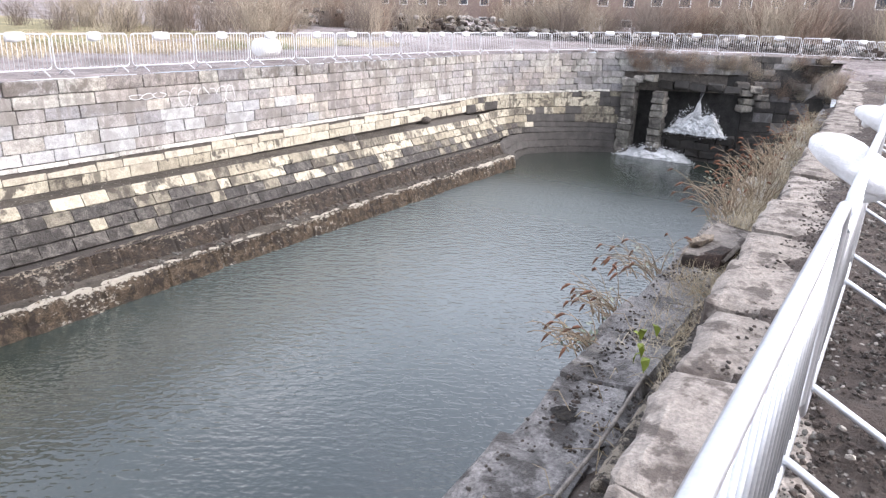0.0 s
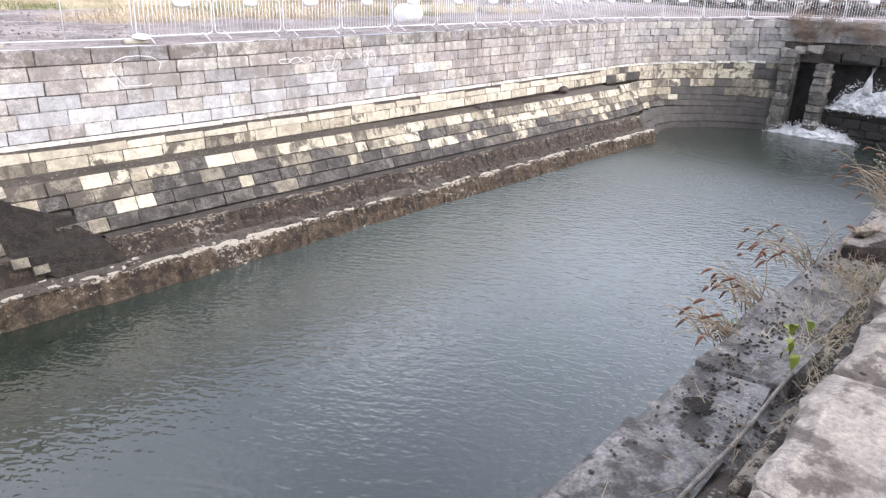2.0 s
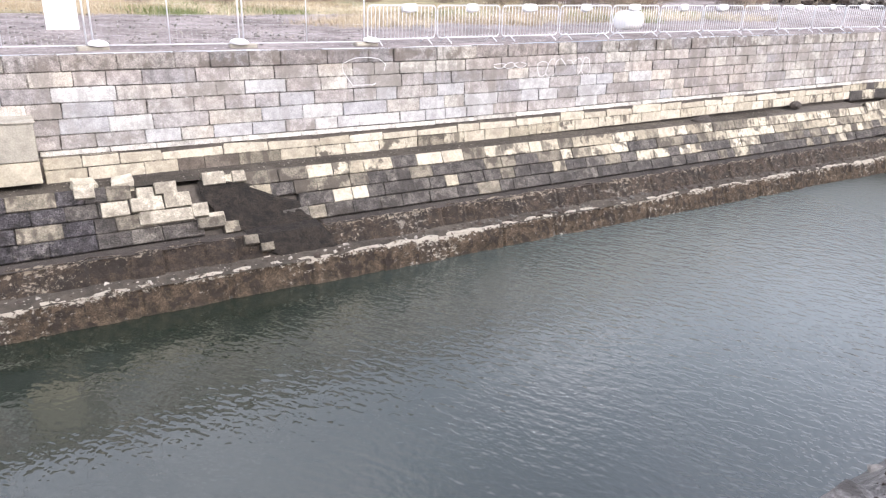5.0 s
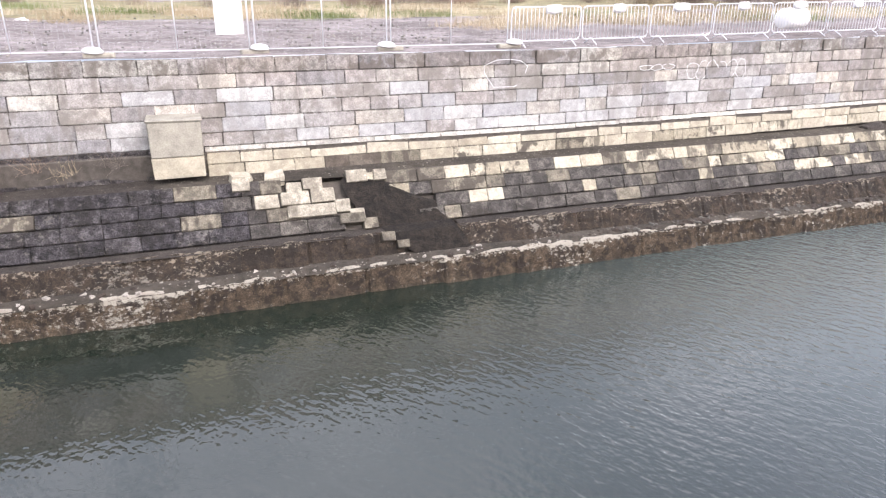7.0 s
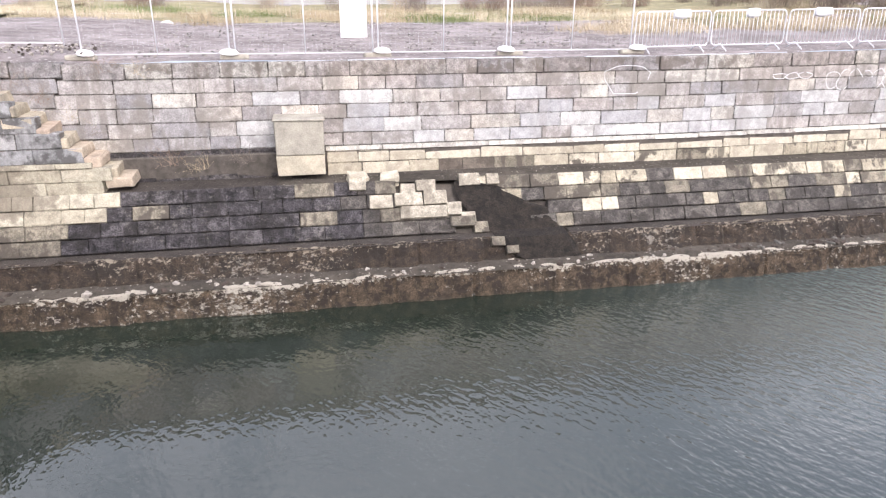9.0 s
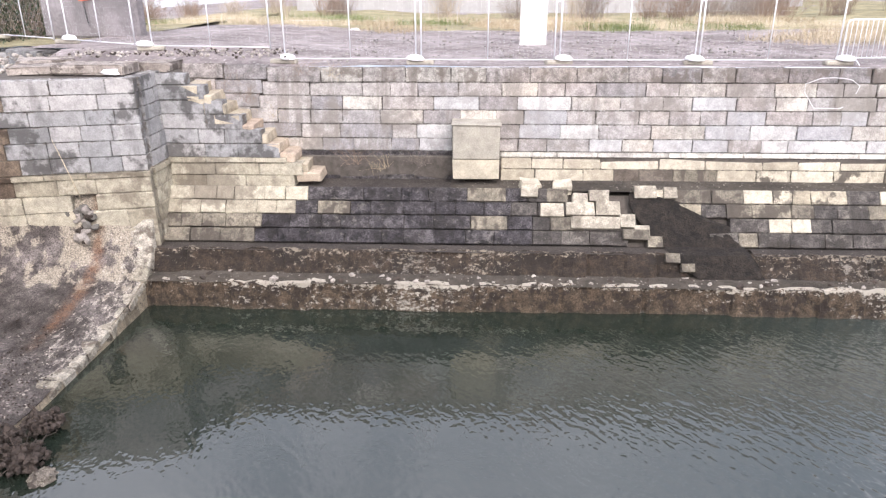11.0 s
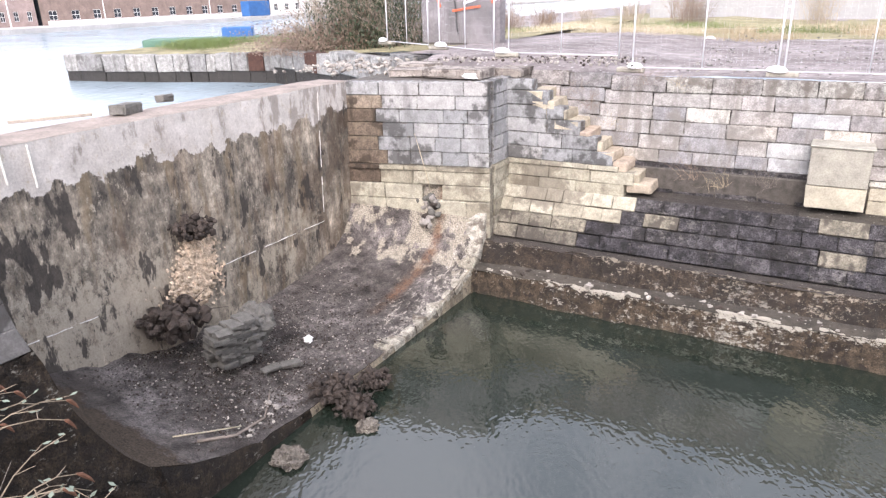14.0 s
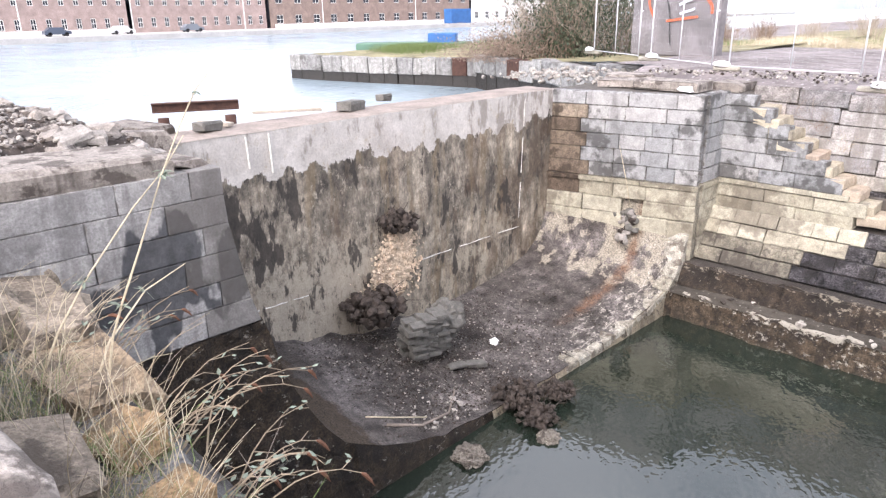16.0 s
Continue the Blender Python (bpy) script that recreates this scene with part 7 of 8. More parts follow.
# ---- leaning concrete slab by the corner ----
M_GRAF = plain("grey_slab_concrete", (0.2, 0.185, 0.19), 0.85, vary=0.35, scale=1.2)
M_ORANGE = plain("orange_spray_paint", (0.55, 0.13, 0.06), 0.7, vary=0.3, scale=5)
M_PALEBLUE = plain("pale_spray_paint", (0.55, 0.58, 0.66), 0.7, vary=0.3, scale=5)
upright = tagged(new("concrete_wall_stub"), "upright grey concrete wall stub with sprayed paint", "wall stub")
part("slab", data("slab", *bevelled((4.0, 0.45, 3.4), 0.06, 0.05, 77), M_GRAF), upright, "", pose(-15.5, 6.5, 1.9, 0, 0, -14))
side_m = pose(-15.5, 6.5, 1.9, 0, 0, -14)
for k, (x0, z0, x1, z1, w, m_) in enumerate(((-0.3, 0.4, 0.1, -1.3, 0.03, M_BLACK), (-0.3, -0.45, 1.2, -0.3, 0.05, M_ORANGE), (-1.2, 0.6, -0.9, -0.3, 0.06, M_ORANGE), (0.3, 0.1, 1.2, 0.4, 0.06, M_PALEBLUE), (0.4, -0.2, 1.0, -0.02, 0.05, M_PALEBLUE), (1.5, 0.4, 1.8, -0.2, 0.07, M_ORANGE))):
    pts = [(x0 + (x1 - x0) * u + 0.06 * math.sin(5 * u + k), -0.275, z0 + (z1 - z0) * u) for u in np.linspace(0, 1, 8)]
    vv, ff = tube(pts, w, 6)
    part("sprayed_mark", data("sprayed_mark", [(p[0], -0.262 + (p[1] + 0.275) * 0.06, p[2]) for p in vv], ff, m_), upright, "", side_m)

# ---- graffiti on the far wall: worn white outlines that spell nothing readable ----
M_SPRAY = plain("worn_white_spray", (0.66, 0.66, 0.67), 0.8, vary=0.3, scale=16)
r7 = random.Random(3)


def scrawl(x, z, w, h, seed, loops=5):
    r = random.Random(seed)
    th = tagged(new("graffiti"), "worn white spray-paint scrawl on the dock wall", "graffiti", "wall graffiti")
    for k in range(loops):
        cx = x + w * (k + 0.5) / loops
        pts = []
        for u in np.linspace(0, 1, 16):
            a = u * 2 * math.pi * r.uniform(0.8, 1.0)
            pts.append((cx + w / loops * 0.55 * math.cos(a + k) * (1 + 0.2 * math.sin(3 * a)), FAR - 0.075, z + h / 2 * math.sin(a + k) * (1 + 0.15 * math.cos(2 * a))))
        vv, ff = tube(pts, 0.01, 4)
        part("stroke", data("stroke", [(p[0], FAR - 0.068 + 0.25 * (p[1] - FAR + 0.075), p[2] + lift(p[0], 0)) for p in vv], ff, M_SPRAY), th)


scrawl(12.6, -0.78, 2.2, 0.55, 2, 6)
scrawl(10.9, -0.62, 1.2, 0.16, 5, 3)
scrawl(0.6, -1.15, 1.7, 0.34, 8, 4)
scrawl(6.0, -0.6, 1.1, 0.9, 11, 1)

# ---- near side details ----
M_OLDPIPE = plain("lichened_pipe", (0.24, 0.215, 0.19), 0.9, vary=0.5, scale=9, bump=0.6)
M_OCHRE = stone("ochre_stone", [(0.0, (0.36, 0.24, 0.13)), (1.0, (0.4, 0.28, 0.16))], grit=1.3, blotch=(0.12, 0.09, 0.06), blotch_amount=0.8, blotch_scale=4.0, depth=0.04)
M_OLDSTONE = stone("worn_ledge_stone", [(0.0, (0.24, 0.195, 0.15)), (0.6, (0.32, 0.265, 0.205)), (1.0, (0.36, 0.27, 0.18))], grit=1.2, blotch=(0.07, 0.055, 0.042), blotch_amount=0.8, blotch_scale=3.0, depth=0.04)
# rust stain and the shade of the end face share this dark colour
M_RUSTSHADE = stone("rust_and_shade_stone", [(0.0, (0.05, 0.032, 0.024)), (1.0, (0.07, 0.045, 0.033))], grit=1.6, blotch=(0.02, 0.015, 0.012), blotch_amount=0.8, blotch_scale=4.0, bump=1.0)
raised = tagged(new("raised_stone"), "raised stone step, its face coloured with rust and shade, on the near ledge", "stone")
part("base", data("base", *bevelled((1.3, 0.46, 0.3), 0.06, 0.05, 811), M_RUSTSHADE), raised, "black face with rust and shade in its colour", pose(7.1, -17.54, -0.62, 0, 0, -6))
part("top_slab", data("top_slab", *bevelled((1.3, 0.5, 0.08), 0.025, 0.04, 812), M_COPING), raised, "grey wet top", pose(7.12, -17.54, -0.455, 2, -2, -6))
part("edge_stone", data("edge_stone", *bevelled((0.5, 0.14, 0.07), 0.025, 0.03, 813), M_OLDSTONE), raised, "cream edge stone", pose(6.85, -17.37, -0.395, 4, 2, -10))
tagged(new("old_pipe", data("old_pipe", *tube([(x, -17.66 - 0.01 * x + 0.015 * math.sin(2 * x), -0.55 + 0.01 * math.sin(5 * x)) for x in np.linspace(0.3, 3.3, 24)], 0.015, 8), M_OLDPIPE, True)), "old pale pipe along the edge of the ledge", "pipe")
for k, (x, y, z, s) in enumerate(((7.5, -14.85, -4.78, 0.16), (7.9, -14.75, -4.85, 0.12), (8.6, -14.8, -4.8, 0.18), (9.3, -14.8, -4.8, 0.15), (6.5, -14.9, -4.8, 0.1))):
    tagged(part("stone", rock(50 + k, s * 0.8, M_LIME if k == 0 else M_ROCK, "stone"), None, "", pose(x, y, z)), "pale stone at the water's edge", "stone", "stones at the water")
# black disc laid on the slab; its colour paints the hole's dark inside
hole = tagged(part("hollow", rock(61, 0.1, M_SLOT, "hollow", 0.06, 3), None, "", pose(2.5, -17.35, -0.622, 0, 0, 30)), "flat black disc standing in for the dark of a hole in the apron", "hollow")
r8 = random.Random(15)
for k in range(14):
    x = r8.uniform(1.5, 12)
    y = r8.uniform(-16.9, -15.0)
    tagged(part("clod", rock(70 + k, r8.uniform(0.05, 0.14), M_MUD, "clod", 0.5), None, "", pose(x, y, apron_z(x, y) + 0.02)), "dark clod of earth on the sloping apron", "soil", "clods on the apron")
# flat broken slabs, crumbs and sticks along the near ledge
slab_meshes = [data("ledge_slab", *bevelled((1.0, 0.5, 0.14), 0.03, 0.035, 740 + k), M_APRON) for k in range(4)]
for k, x in enumerate(np.arange(0.6, 12.5, 0.98)):
    tagged(part("ledge_slab", slab_meshes[k % 4], None, "", pose(x, ledge_edge(x) - 0.08 + r8.uniform(-0.03, 0.03), -0.7 + r8.uniform(-0.02, 0.02), -2 + r8.uniform(-1, 1), r8.uniform(-1, 1), r8.uniform(-2, 2)) @ Matrix.Diagonal((r8.uniform(0.95, 1.0), r8.uniform(1.18, 1.28), 1, 1))), "dark wet stone slab at the edge of the near ledge", "slab", "ledge slabs")
scatter("ledge_specks", 700, lambda r: (r.triangular(0, 10, 3), ledge_edge(5) - 0.08 + r.uniform(-0.28, 0.24), -0.622), (0.008, 0.035), (M_MUD, M_ROCKDARK), 18, "dark moss cushions and crumbs on the wet ledge slabs", "moss")
scatter("ledge_crumbs", 600, lambda r: (r.triangular(-3, 14, 3), r.uniform(-18.0, -17.3), -0.65 + 0.03 * r.random()), (0.01, 0.045), (M_MUD, M_ROCKDARK, M_APRON), 17, "crumbs of soil and stone on the near ledge", "soil")
sticks = []
for k in range(120):
    x, y = r8.triangular(0, 13, 4), r8.uniform(-18.0, -17.3)
    a, L = r8.uniform(0, 6.283), r8.uniform(0.1, 0.45)
    sticks.append(tube([(x, y, -0.68), (x + math.cos(a) * L * 0.5, y + math.sin(a) * L * 0.5, -0.6 + r8.uniform(0, 0.1)), (x + math.cos(a) * L, y + math.sin(a) * L, -0.66 + r8.uniform(0, 0.16))], [0.005, 0.004, 0.002], 3))
tagged(new("dead_sticks", data("dead_sticks", *join(*sticks), M_STRAW)), "thin dead sticks lying on the near ledge", "sticks", kind="stuff")
# stepped stones of the near ledge towards the gate
ledge_stones = [data("ledge_stone", *bevelled((1.0, 0.6, 0.4), 0.06, 0.07, 700 + k), M_OLDSTONE) for k in range(4)]
ochre = data("ledge_stone", *bevelled((0.62, 0.42, 0.26), 0.07, 0.07, 720), M_OCHRE)
for k, x in enumerate(np.arange(-12.6, -4.6, 0.95)):
    low = ledge_edge(x)
    for j in range(2 if k % 3 == 0 else 1):
        tagged(part("ledge_stone", ochre if (k in (6, 7) and j == 0) else ledge_stones[(k + j) % 4], None, "", pose(x + 0.3 * j, low - 0.28 - 0.55 * j, -0.68 + 0.08 * j + r8.uniform(-0.05, 0.05), r8.uniform(-7, 7), r8.uniform(-6, 6), r8.uniform(-12, 4)) @ Matrix.Diagonal((r8.uniform(0.7, 1.0), r8.uniform(0.7, 1.1), 1, 1))), "worn pale stone of the near ledge, half covered by dead grass", "stone", "ledge stones")

# ---- plants ----


def twig(points, r0, r1, sides=3):
    n_ = len(points)
    return tube(points, [r0 + (r1 - r0) * i / (n_ - 1) for i in range(n_)], sides, False)


def shrub(seed, height, spread, stems, material, name="shrub", arch=0.3):
    """A leafless shrub of many forking stems."""
    r = random.Random(seed)
    pieces = []
    for _ in range(stems):
        a, lean = r.uniform(0, 6.283), abs(r.gauss(0, spread))
        h = height * r.uniform(0.55, 1.05)
        base = Vector((r.gauss(0, 0.35) * height * 0.4, r.gauss(0, 0.35) * height * 0.4, 0))
        d = Vector((math.cos(a) * lean, math.sin(a) * lean, 1)).normalized()
        pts = [base]
        for s in range(4):
            d = (d + Vector((r.gauss(0, 0.13), r.gauss(0, 0.13), -arch * 0.12 * s))).normalized()
            pts.append(pts[-1] + d * h / 4)
        pieces.append(twig(pts, 0.011 * height / 2.5, 0.004 * height / 2.5))
        for s in (1, 2, 2, 3, 3, 4):
            e = (d + Vector((r.gauss(0, 0.6), r.gauss(0, 0.6), r.gauss(0.1, 0.35)))).normalized()
            q = pts[s]
            L = h * r.uniform(0.12, 0.3)
            pieces.append(twig([q, q + e * L * 0.5, q + e * L + Vector((0, 0, 0.03))], 0.005 * height / 2.5, 0.002 * height / 2.5))
    return data(name, *join(*pieces), material)


M_SCRUBRED = plain("reddish_twig", (0.27, 0.2, 0.155), 0.9, vary=0.35, scale=1)
M_SCRUBPALE = plain("pale_twig", (0.38, 0.325, 0.255), 0.9, vary=0.35, scale=1)
scrubs = [shrub(k, 2.6, 0.35, 90, (M_TWIG, M_SCRUBRED, M_SCRUBPALE)[k % 3]) for k in range(6)]
r9 = random.Random(77)


def bush_row(count, place, low, high, label, group):
    for _ in range(count):
        x, y = place(r9)
        s = r9.uniform(low, high)
        tagged(part("shrub", r9.choice(scrubs), None, "", pose(x, y, ground_height(x, y) - 0.1, 0, 0, r9.uniform(0, 360)) @ Matrix.Diagonal((s * 1.2, s * 1.2, s, 1))), label, "shrub", group)


bush_row(46, lambda r: (r.uniform(26, 50), r.uniform(11, 26)), 0.8, 1.3, "leafless brown scrub on waste ground", "scrub behind the barriers")
bush_row(70, lambda r: (r.uniform(50, 62), r.uniform(-26, 14)), 0.9, 1.6, "dense leafless scrub at the head of the dock", "scrub at the dock head")
bush_row(22, lambda r: (r.uniform(-12, 30), r.uniform(26, 36)), 0.6, 1.2, "leafless scrub along the edge of the waste ground", "scrub by the shed")
bush_row(6, lambda r: (r.uniform(-24, -14), r.uniform(22, 32)), 0.6, 1.0, "leafless scrub along the edge of the waste ground", "scrub by the shed")


def blades(seed, w, d, count, height, materials, name="dry_grass", thin=0.006):
    r = random.Random(seed)
    v, f = [], []
    for _ in range(count):
        x, y = r.uniform(-w, w), r.uniform(-d, d)
        a, h = r.uniform(0, 6.283), height * r.uniform(0.3, 1.1)
        far = r.uniform(0.2, 1.3)
        lx, ly = math.cos(a) * h * far, math.sin(a) * h * far
        h *= 1.15 - 0.4 * far
        px, py = -math.sin(a) * thin - thin * 0.3, math.cos(a) * thin
        k = len(v)
        v += [(x - px, y - py, 0), (x + px, y + py, 0), (x + lx * 0.4 + px, y + ly * 0.4 + py, h * 0.6), (x + lx * 0.4 - px, y + ly * 0.4 - py, h * 0.6), (x + lx, y + ly, h * 0.95)]
        f += [(k, k + 1, k + 2, k + 3), (k + 3, k + 2, k + 4)]
    return data(name, v, f, materials)


turf = [blades(k, 2.2, 1.6, 900, 0.5, (M_STRAWPALE, M_STRAW, M_GREEN)[k]) for k in range(3)]
for k in range(90):
    x, y = r9.uniform(-24, 32), r9.uniform(15, 26)
    if k > 60:
        x, y = r9.uniform(10, 34), r9.uniform(7, 12)
    tagged(part("dry_grass", turf[r9.choice((0, 0, 0, 1, 1, 2))], None, "", pose(x, y, ground_height(x, y) - 0.03, 0, 0, r9.uniform(0, 360))), "patch of rough grass, dry yellow and green", "grass", kind="stuff")
for k in range(24):
    x, y = r9.uniform(-40, -20), r9.uniform(11, 24)
    tagged(part("dry_grass", turf[2], None, "", pose(x, y, -0.5, 0, 0, r9.uniform(0, 360))), "patch of green rough grass on the jetty", "grass", kind="stuff")
v, f = grid_sheet(list(np.linspace(-26, 34, 60)), list(np.linspace(14.5, 60, 30)), lambda x, y: ground_height(x, y) + 0.04 + 0.05 * wobble(x, y, 0.5, 3) - (0.2 if y < 15.5 or x < -25 or x > 33 else 0))
tagged(new("grassland", data("grassland", v, f, M_GRASS, True)), "rough dry grassland beyond the gravel", "grass", kind="stuff")
# big bush on the jetty
evergreen = tagged(new("bush"), "large tangled bush, bare twigs over dark green leaves", "bush")
for k in range(5):
    part("branchwork", shrub(90 + k, 3.6, 0.6, 80, (M_SCRUBPALE, M_TWIG, M_SCRUBRED)[k % 3], "branchwork"), evergreen, "", pose(-23.0 + 1.3 * k - 2.0, 9.6 + 0.5 * (k % 2), -0.25))
r10 = random.Random(6)
lv, lf = [], []
for _ in range(11000):
    c = Vector((r10.gauss(0, 1.9), r10.gauss(0, 1.2), abs(r10.gauss(0.9, 0.8))))
    a = Vector((r10.gauss(0, 1), r10.gauss(0, 1), r10.gauss(0, 1))).normalized() * 0.06
    b = a.cross(Vector((r10.gauss(0, 1), r10.gauss(0, 1), r10.gauss(0, 1)))).normalized() * 0.045
    k = len(lv)
    lv += [c - a, c + b, c + a, c - b]
    lf.append((k, k + 1, k + 2, k + 3))
M_DARKLEAF = plain("dark_leaf", (0.045, 0.06, 0.03), 0.6, vary=0.5, scale=4)
part("leaves", data("leaves", lv, lf, M_DARKLEAF), evergreen, "dark evergreen leaves", pose(-21.4, 10.5, -0.3) @ Matrix.Diagonal((0.9, 1.0, 1.5, 1)))
part("leaves", data("leaves", lv, lf, M_DARKLEAF), evergreen, "dark evergreen leaves", pose(-23.2, 11.2, 0.2) @ Matrix.Diagonal((0.7, 0.8, 1.2, 1)))
part("dead_leaves", data("dead_leaves", lv, lf, M_SCRUBRED), evergreen, "reddish dead growth", pose(-25.6, 9.2, -0.5) @ Matrix.Diagonal((0.8, 0.8, 0.6, 1)))


M_STALK = plain("dead_stalk", (0.3, 0.235, 0.165), 0.85, vary=0.35, scale=2)


def buddleia(seed, stems, height, droop, heads=True, leafy=0.3, toward=(0, 1)):
    """Dead buddleia: arching stalks with rusty seed heads at the tips and a few grey leaves."""
    r = random.Random(seed)
    th = tagged(new("buddleia"), "dead buddleia with rusty drooping seed heads", "plant", "buddleia plants")
    st, hd, lf_ = [], [], []
    for _ in range(stems):
        h = height * r.uniform(0.6, 1.15)
        d = Vector((toward[0] * droop + r.gauss(0, 0.4), toward[1] * droop + r.gauss(0, 0.4), 1)).normalized()
        pts = [Vector((r.gauss(0, 0.12), r.gauss(0, 0.12), -0.05))]
        for s in range(6):
            d = (d + Vector((toward[0] * 0.07, toward[1] * 0.07, -0.11 * s * droop)) + Vector((r.gauss(0, 0.05), r.gauss(0, 0.05), 0))).normalized()
            pts.append(pts[-1] + d * h / 6)
        st.append(twig(pts, 0.008, 0.003, 4))
        for s in (2, 3, 4, 5):
            if r.random() < 0.8:
                e = (d + Vector((r.gauss(0, 0.8), r.gauss(0, 0.8), 0.3))).normalized() * h * 0.16
                st.append(twig([pts[s], pts[s] + e], 0.004, 0.002))
                if r.random() < leafy:
                    for q in (0.5, 1.0):
                        c = pts[s] + e * q
                        w = Vector((r.gauss(0, 1), r.gauss(0, 1), r.gauss(0, 0.5))).normalized() * 0.06
                        u = w.cross(Vector((0, 0, 1))).normalized() * 0.018
                        lf_.append(([c, c + w * 0.5 + u, c + w, c + w * 0.5 - u], [(0, 1, 2, 3)]))
        if heads and r.random() < 0.5:
            e = (d + Vector((0, 0, -0.3))).normalized()
            q = pts[-1]
            L = r.uniform(0.07, 0.13)
            hd.append(tube([q, q + e * L * 0.3, q + e * L * 0.7 + Vector((0, 0, -0.02)), q + e * L + Vector((0, 0, -0.05))], [0.007, 0.016, 0.013, 0.003], 6))
    part("stem_growth", data("stem_growth", *join(*st), M_STALK), th)["kind"] = "stuff"
    for h_ in hd:
        part("seed_head", data("seed_head", *h_, M_SEED), th, "rusty brown seed head")
    if lf_:
        part("foliage", data("foliage", *join(*lf_), M_LEAF), th, "grey-green leaves")["kind"] = "stuff"
    return th


for k, (x, y, z, n_, h, dr, tw) in enumerate(((3.9, -17.05, -0.75, 34, 0.42, 0.8, (-0.1, 0.8)), (4.8, -17.0, -0.8, 26, 0.55, 0.75, (0.0, 0.8)), (6.4, -16.95, -0.8, 22, 0.6, 0.75, (-0.1, 0.7)), (9.3, -17.3, -0.75, 44, 0.95, 0.5, (0.1, 0.6)), (10.6, -17.5, -0.72, 40, 0.95, 0.45, (0.1, 0.5)), (12.5, -17.5, -0.72, 40, 0.95, 0.4, (0, 0.5)), (15.0, -17.4, -0.8, 34, 0.9, 0.4, (0, 0.5)), (19.0, -17.4, -0.8, 34, 0.8, 0.35, (0, 0.5)), (24.0, -17.4, -0.8, 30, 0.8, 0.35, (0, 0.4)), (-8.4, -17.0, -0.85, 9, 0.95, 0.6, (-0.2, 0.8)), (-6.9, -17.05, -0.9, 12, 1.05, 0.75, (-0.1, 1.0)), (-6.1, -17.1, -0.95, 10, 0.9, 0.8, (0.0, 1.0)))):
    buddleia(100 + k, n_, h, dr, True, 0.75 if x < 0 else 0.12, tw).matrix_basis = pose(x, y, z)
tall = tagged(new("dead_stalks"), "tall dead stalks leaning over the near ledge", "plant")
rt = random.Random(12)
sprigs = []
for pts in (((-7.58, -17.17, -0.8), (-7.6, -17.03, -0.29), (-7.59, -16.93, -0.05), (-7.6, -16.73, 0.34), (-7.58, -16.5, 0.85), (-7.6, -16.3, 1.19), (-7.59, -16.16, 1.42), (-7.59, -16.03, 1.55)), ((-8.06, -17.52, -0.8), (-8.05, -17.27, -0.31), (-8.07, -17.01, 0.03), (-8.06, -16.57, 0.52), (-8.06, -16.28, 0.78), (-8.06, -16.08, 1.03)), ((-7.6, -17.3, -0.8), (-7.8, -17.0, -0.4), (-8.0, -16.6, -0.15), (-8.1, -16.2, -0.05))):
    pts = [Vector(p) for p in pts]
    part("stalk", data("stalk", *twig(pts, 0.011, 0.004, 5), M_STRAWPALE), tall)
    for p in pts[2::2]:
        for _ in range(7):
            w = Vector((rt.gauss(0, 1), rt.gauss(0, 1), rt.gauss(0.1, 0.5))).normalized() * rt.uniform(0.05, 0.12)
            u = w.cross(Vector((0, 0, 1))).normalized() * 0.014
            sprigs.append(([p, p + w * 0.5 + u, p + w + Vector((0, 0, -0.015)), p + w * 0.5 - u], [(0, 1, 2, 3)]))
part("foliage", data("foliage", *join(*sprigs), M_LEAF), tall, "grey-green leaves")["kind"] = "stuff"
rs = random.Random(88)
for material, count in ((M_STRAWPALE, 95), (M_STRAW, 80), (M_TWIG, 40)):
    stems = []
    for _ in range(count):
        x = rs.triangular(-10.2, -4.8, -6.6)
        p = Vector((x, rs.uniform(-17.95, ledge_edge(x) - 0.15), -0.7))
        d = Vector((rs.gauss(-0.1, 0.45), rs.gauss(0.25, 0.45), 1)).normalized()
        h, bend = rs.uniform(0.3, 0.95), Vector((rs.gauss(0, 0.3), rs.gauss(0.2, 0.3), -0.25))
        pts = [p]
        for q in range(5):
            d = (d + bend * 0.2 * q * rs.uniform(0.3, 1.0)).normalized()
            pts.append(pts[-1] + d * h / 5)
        stems.append(twig(pts, 0.0034, 0.0014, 4))
        if rs.random() < 0.5:
            e = (d + Vector((rs.gauss(0, 0.7), rs.gauss(0, 0.7), 0.2))).normalized() * h * 0.25
            stems.append(twig([pts[3], pts[3] + e], 0.003, 0.0015, 3))
    tagged(new("dead_stems", data("dead_stems", *join(*stems), material)), "tangle of thin dead stems on the near ledge", "grass", kind="stuff")
tuft = [blades(40 + k, 0.35, 0.3, 70, 0.42, (M_STRAWPALE, M_STRAW, M_GREEN)[k], "grass_tuft", 0.0022) for k in range(3)]
for k in range(30):
    x = r10.uniform(-9.5, -4.6)
    y = r10.uniform(NEAR + 0.1, -17.4)
    tagged(part("grass_tuft", tuft[2 if r10.random() < 0.5 else (0 if r10.random() < 0.5 else 1)], None, "", pose(x, y, -0.62, 0, 0, r10.uniform(0, 360)) @ Matrix.Diagonal((1, 1, r10.uniform(0.4, 0.85), 1))), "tuft of dead grass on the near ledge", "grass", kind="stuff")
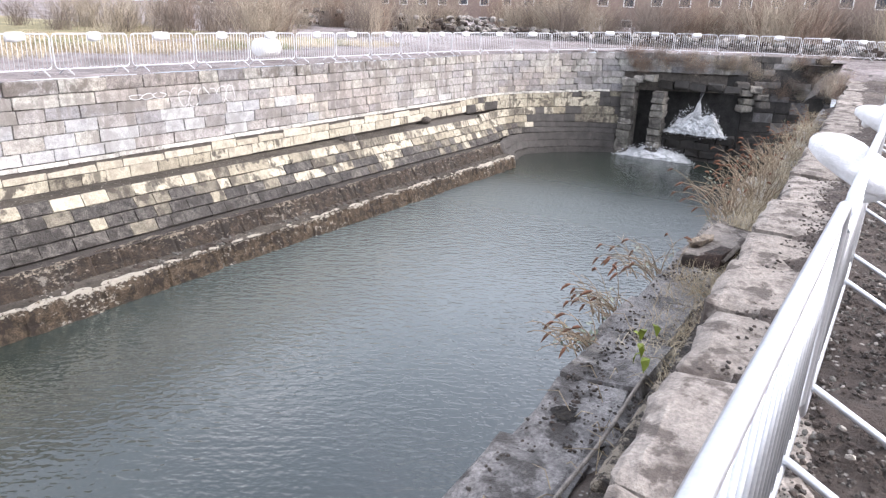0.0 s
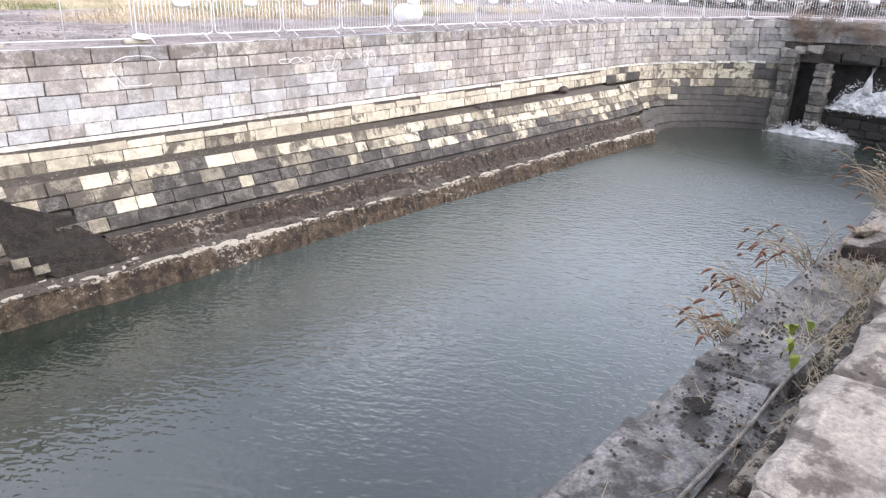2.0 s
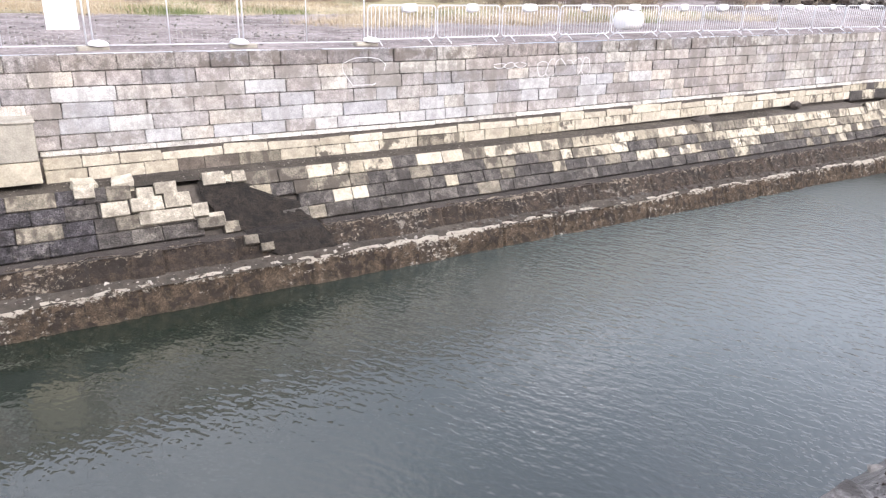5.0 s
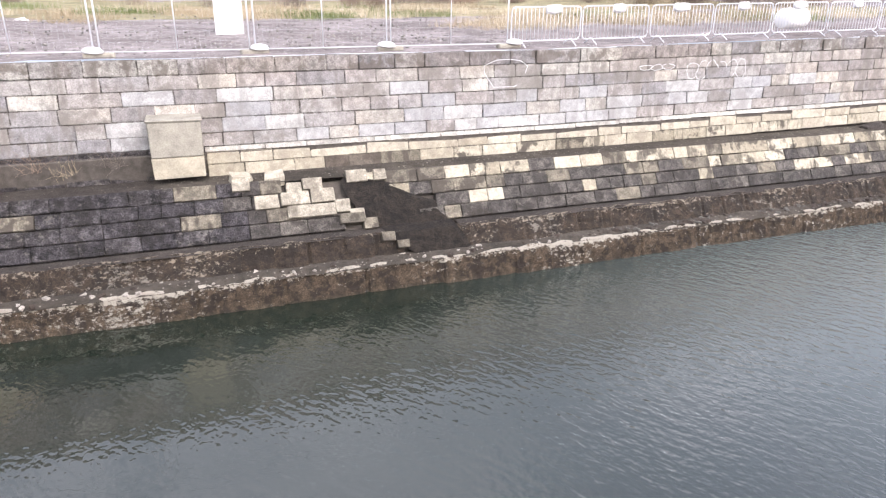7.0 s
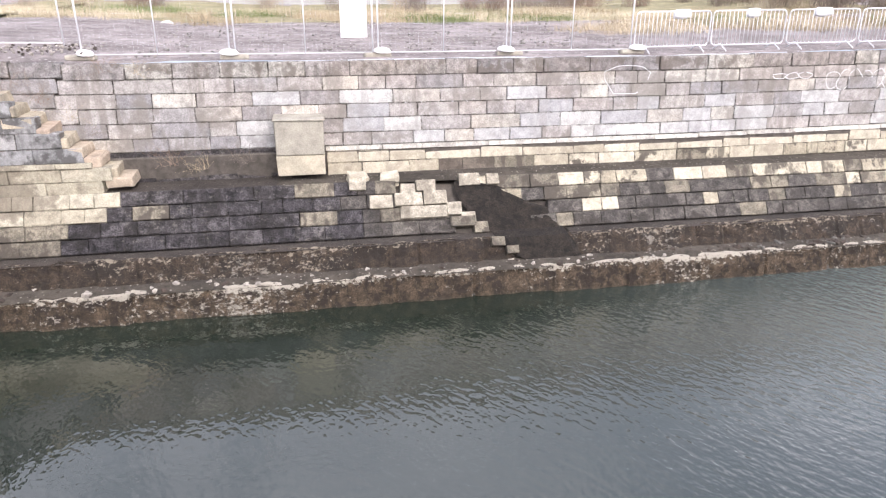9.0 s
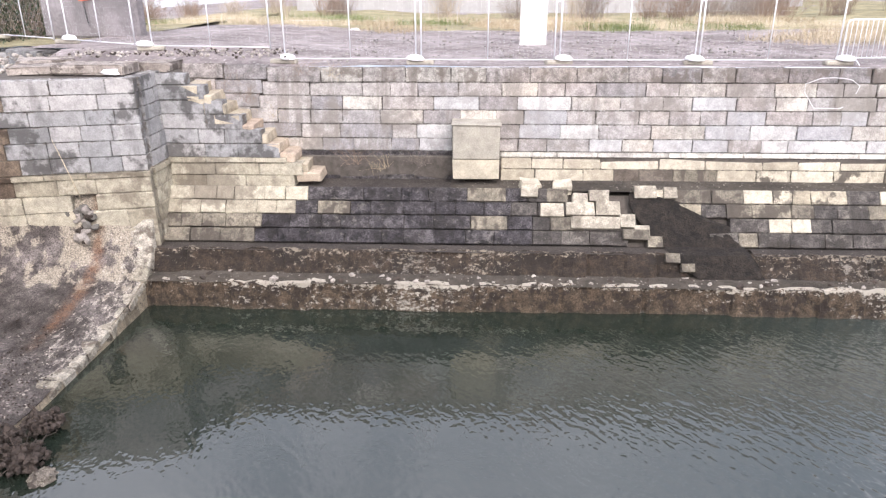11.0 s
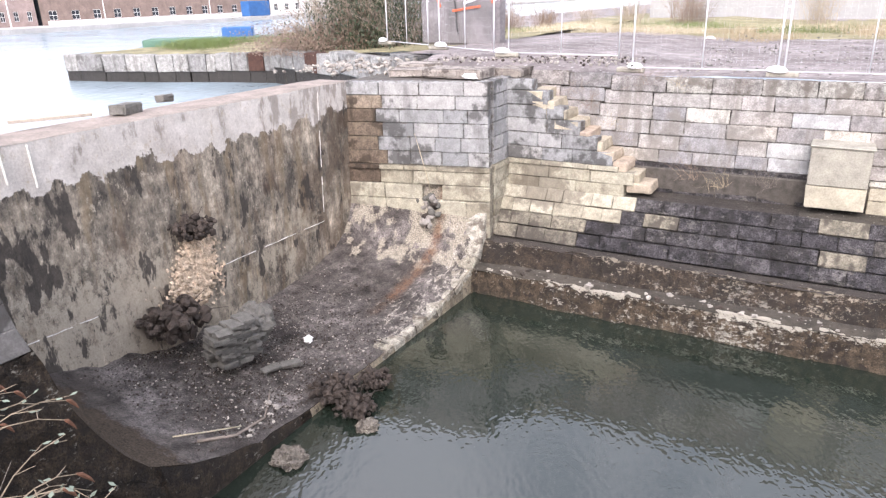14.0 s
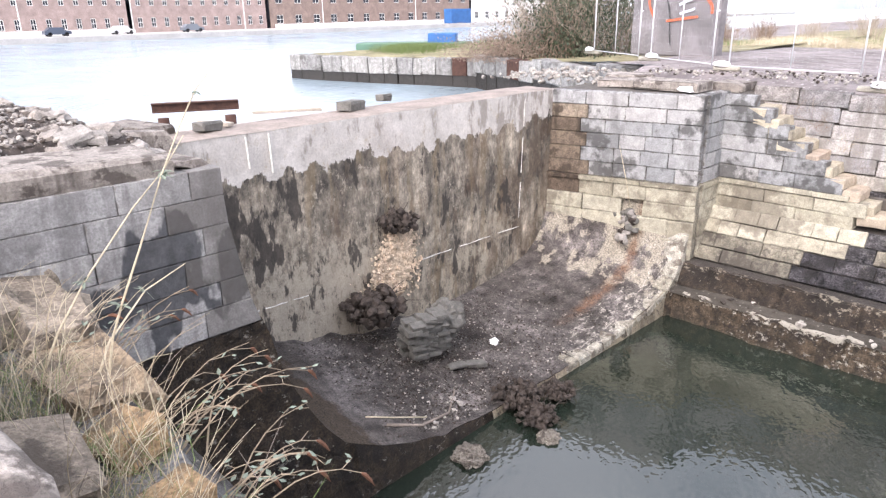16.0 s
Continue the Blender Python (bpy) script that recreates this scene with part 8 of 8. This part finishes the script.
for k in range(190):
    x = r10.triangular(1.5, 28.0, 5.0)
    y = r10.uniform(NEAR + 0.05, -17.62 if x < 9 else ledge_edge(x) - 0.05)
    if x < 3.2:
        continue
    tagged(part("grass_tuft", tuft[0 if r10.random() < 0.5 else 1], None, "", pose(x, y, -0.65, 0, 0, r10.uniform(0, 360)) @ Matrix.Diagonal((1, 1, r10.uniform(0.5, 1.1) * (0.4 if x < 4.5 else 0.6 if x < 7 else 0.8), 1))), "tuft of dead grass on the near ledge", "grass", kind="stuff")
dock_leaf = tagged(new("leafy_weed"), "weed with yellow-green leaves at the coping edge", "plant")
for k in range(6):
    bx, by = 2.9 + 0.09 * (k % 4) + (1.6 if k > 6 else 0), -17.75 + 0.05 * (k % 3)
    a = k * 0.9
    L = 0.085
    v = [(0, 0, 0), (L * 0.35, 0.03, 0.08), (L * 0.8, 0.028, 0.09), (L, 0, 0.08), (L * 0.8, -0.028, 0.09), (L * 0.35, -0.03, 0.06), (L * 0.5, 0, 0.09)]
    part("leaf", data("leaf", v, [(0, 6, 1), (1, 6, 2), (2, 6, 3), (3, 6, 4), (4, 6, 5), (5, 6, 0)], M_YELLOWLEAF), dock_leaf, "", pose(bx, by, -0.35 + 0.06 * k % 0.3, 0, -20, math.degrees(a)))
# dead growth hanging on the steps and the soil bank
brambles = [shrub(300 + k, 0.9, 0.9, 16, (M_TWIG, M_SCRUBRED, M_STRAW)[k], "dead_growth", 0.9) for k in range(3)]
for k, (x, y, z, s) in enumerate(((-8.2, -1.0, -0.35, 0.2), (-7.8, -1.0, -0.75, 0.2), (-7.3, -1.0, -1.15, 0.18), (-6.9, -1.0, -1.55, 0.16), (-5.2, -1.3, -2.3, 0.24), (-4.4, -1.4, -2.4, 0.22), (-3.4, -1.2, -2.2, 0.24), (-6.4, -0.85, -0.1, 0.2), (-5.6, -0.85, -0.15, 0.16), (-4.3, -0.85, -0.1, 0.17))):
    tagged(part("dead_growth", brambles[k % 3], None, "", pose(x, y, z - 0.05, 25, 0, 50 * k) @ Matrix.Diagonal((s * 6, s * 3.5, s * 3, 1))), "clump of dead straw-coloured growth on the dock wall", "plant", "dead growth on the wall")
for k in range(44):
    hx, hy, hnx, hny = r10.choice(head[30:])
    z = lift(hx, hy) - 0.1 - (r10.random() * 0.9 if hy > -13 else r10.random() * 2.2)
    s = r10.uniform(0.3, 0.55)
    tagged(part("dead_growth", scrubs[k % 6], None, "", pose(hx + 0.12 * hnx, hy + 0.12 * hny, z, 60 + r10.uniform(-30, 30), 0, math.degrees(math.atan2(hny, hnx)) + 90) @ Matrix.Diagonal((s, s * 0.9, s * 0.6, 1))), "dead growth hanging over the head of the dock", "plant", "growth at the dock head")

for k in range(12):
    x, y = 31.5 + 0.75 * k, -17.75 + 0.25 * (k % 3) - 0.02 * k
    tagged(part("dead_growth", scrubs[(k + 1) % 6], None, "", pose(x, y, -0.35, 22, 0, 60 * k) @ Matrix.Diagonal((0.5, 0.5, 0.36, 1))), "brown dead growth on the bank at the dock head", "plant", "growth at the dock head")

# ---- buildings behind ----
M_SHED = plain("grey_cladding", (0.36, 0.36, 0.36), 0.7, vary=0.12, scale=0.7, bump=0.05)
shed = tagged(new("long_shed"), "long low grey shed beyond the grassland", "building")
part("wall", data("wall", *hull_box((-18, 46, -1.2), (26, 60, 3.4)), M_SHED), shed)
for k in range(22):
    part("panel", data("panel", *hull_box((-18 + 2 * k + 0.04, 45.94, -1.2), (-16 + 2 * k - 0.04, 46.0, 3.3)), M_SHED), shed)
part("roof", data("roof", [(-18.5, 45.5, 3.4), (26.5, 45.5, 3.4), (26.5, 53, 5), (-18.5, 53, 5), (-18.5, 60.5, 3.4), (26.5, 60.5, 3.4)], [(0, 1, 2, 3), (3, 2, 5, 4), (0, 3, 4), (1, 5, 2)], M_SLATE), shed)


def terrace_house(x, y, z, material):
    th = tagged(new("terraced_house"), "brown brick terraced house with white windows", "house", "terraced houses")
    v, f = hull_box((0, -3.5, -2), (8, 3.5, 5.6))
    part("wall", data("wall", v, f, material), th)
    part("roof", data("roof", [(-0.3, -3.5, 5.6), (-0.3, 3.5, 5.6), (4, 3.5, 8), (4, -3.5, 8), (8, 3.5, 5.6), (8, -3.5, 5.6)], [(1, 0, 3, 2), (3, 5, 4, 2), (0, 5, 3), (1, 2, 4)], M_SLATE), th)
    for yy, zz in ((-1.8, 1.2), (1.7, 1.2), (-1.8, 4.0), (1.7, 4.0)):
        win = part("window", data("window", *lattice(0.75, 0.65, 0.13), M_FRAMEW), th, "", pose(-0.05, yy, zz, 0, 0, 180))
        part("pane", data("pane", *hull_box((-0.04, -0.6, -0.52), (0.02, 0.6, 0.52)), M_GLASS), win)
    th.matrix_basis = pose(x, y, z)
    return th


house = terrace_house(92, 20, 0.6, M_BRICK)
for k in range(22):
    y = -52 + 7.05 * k
    if abs(y - 20) > 4:
        copy_thing(house, pose(92, y, float(np.interp(y, [-20, 160], [2.0, -2.4]))))
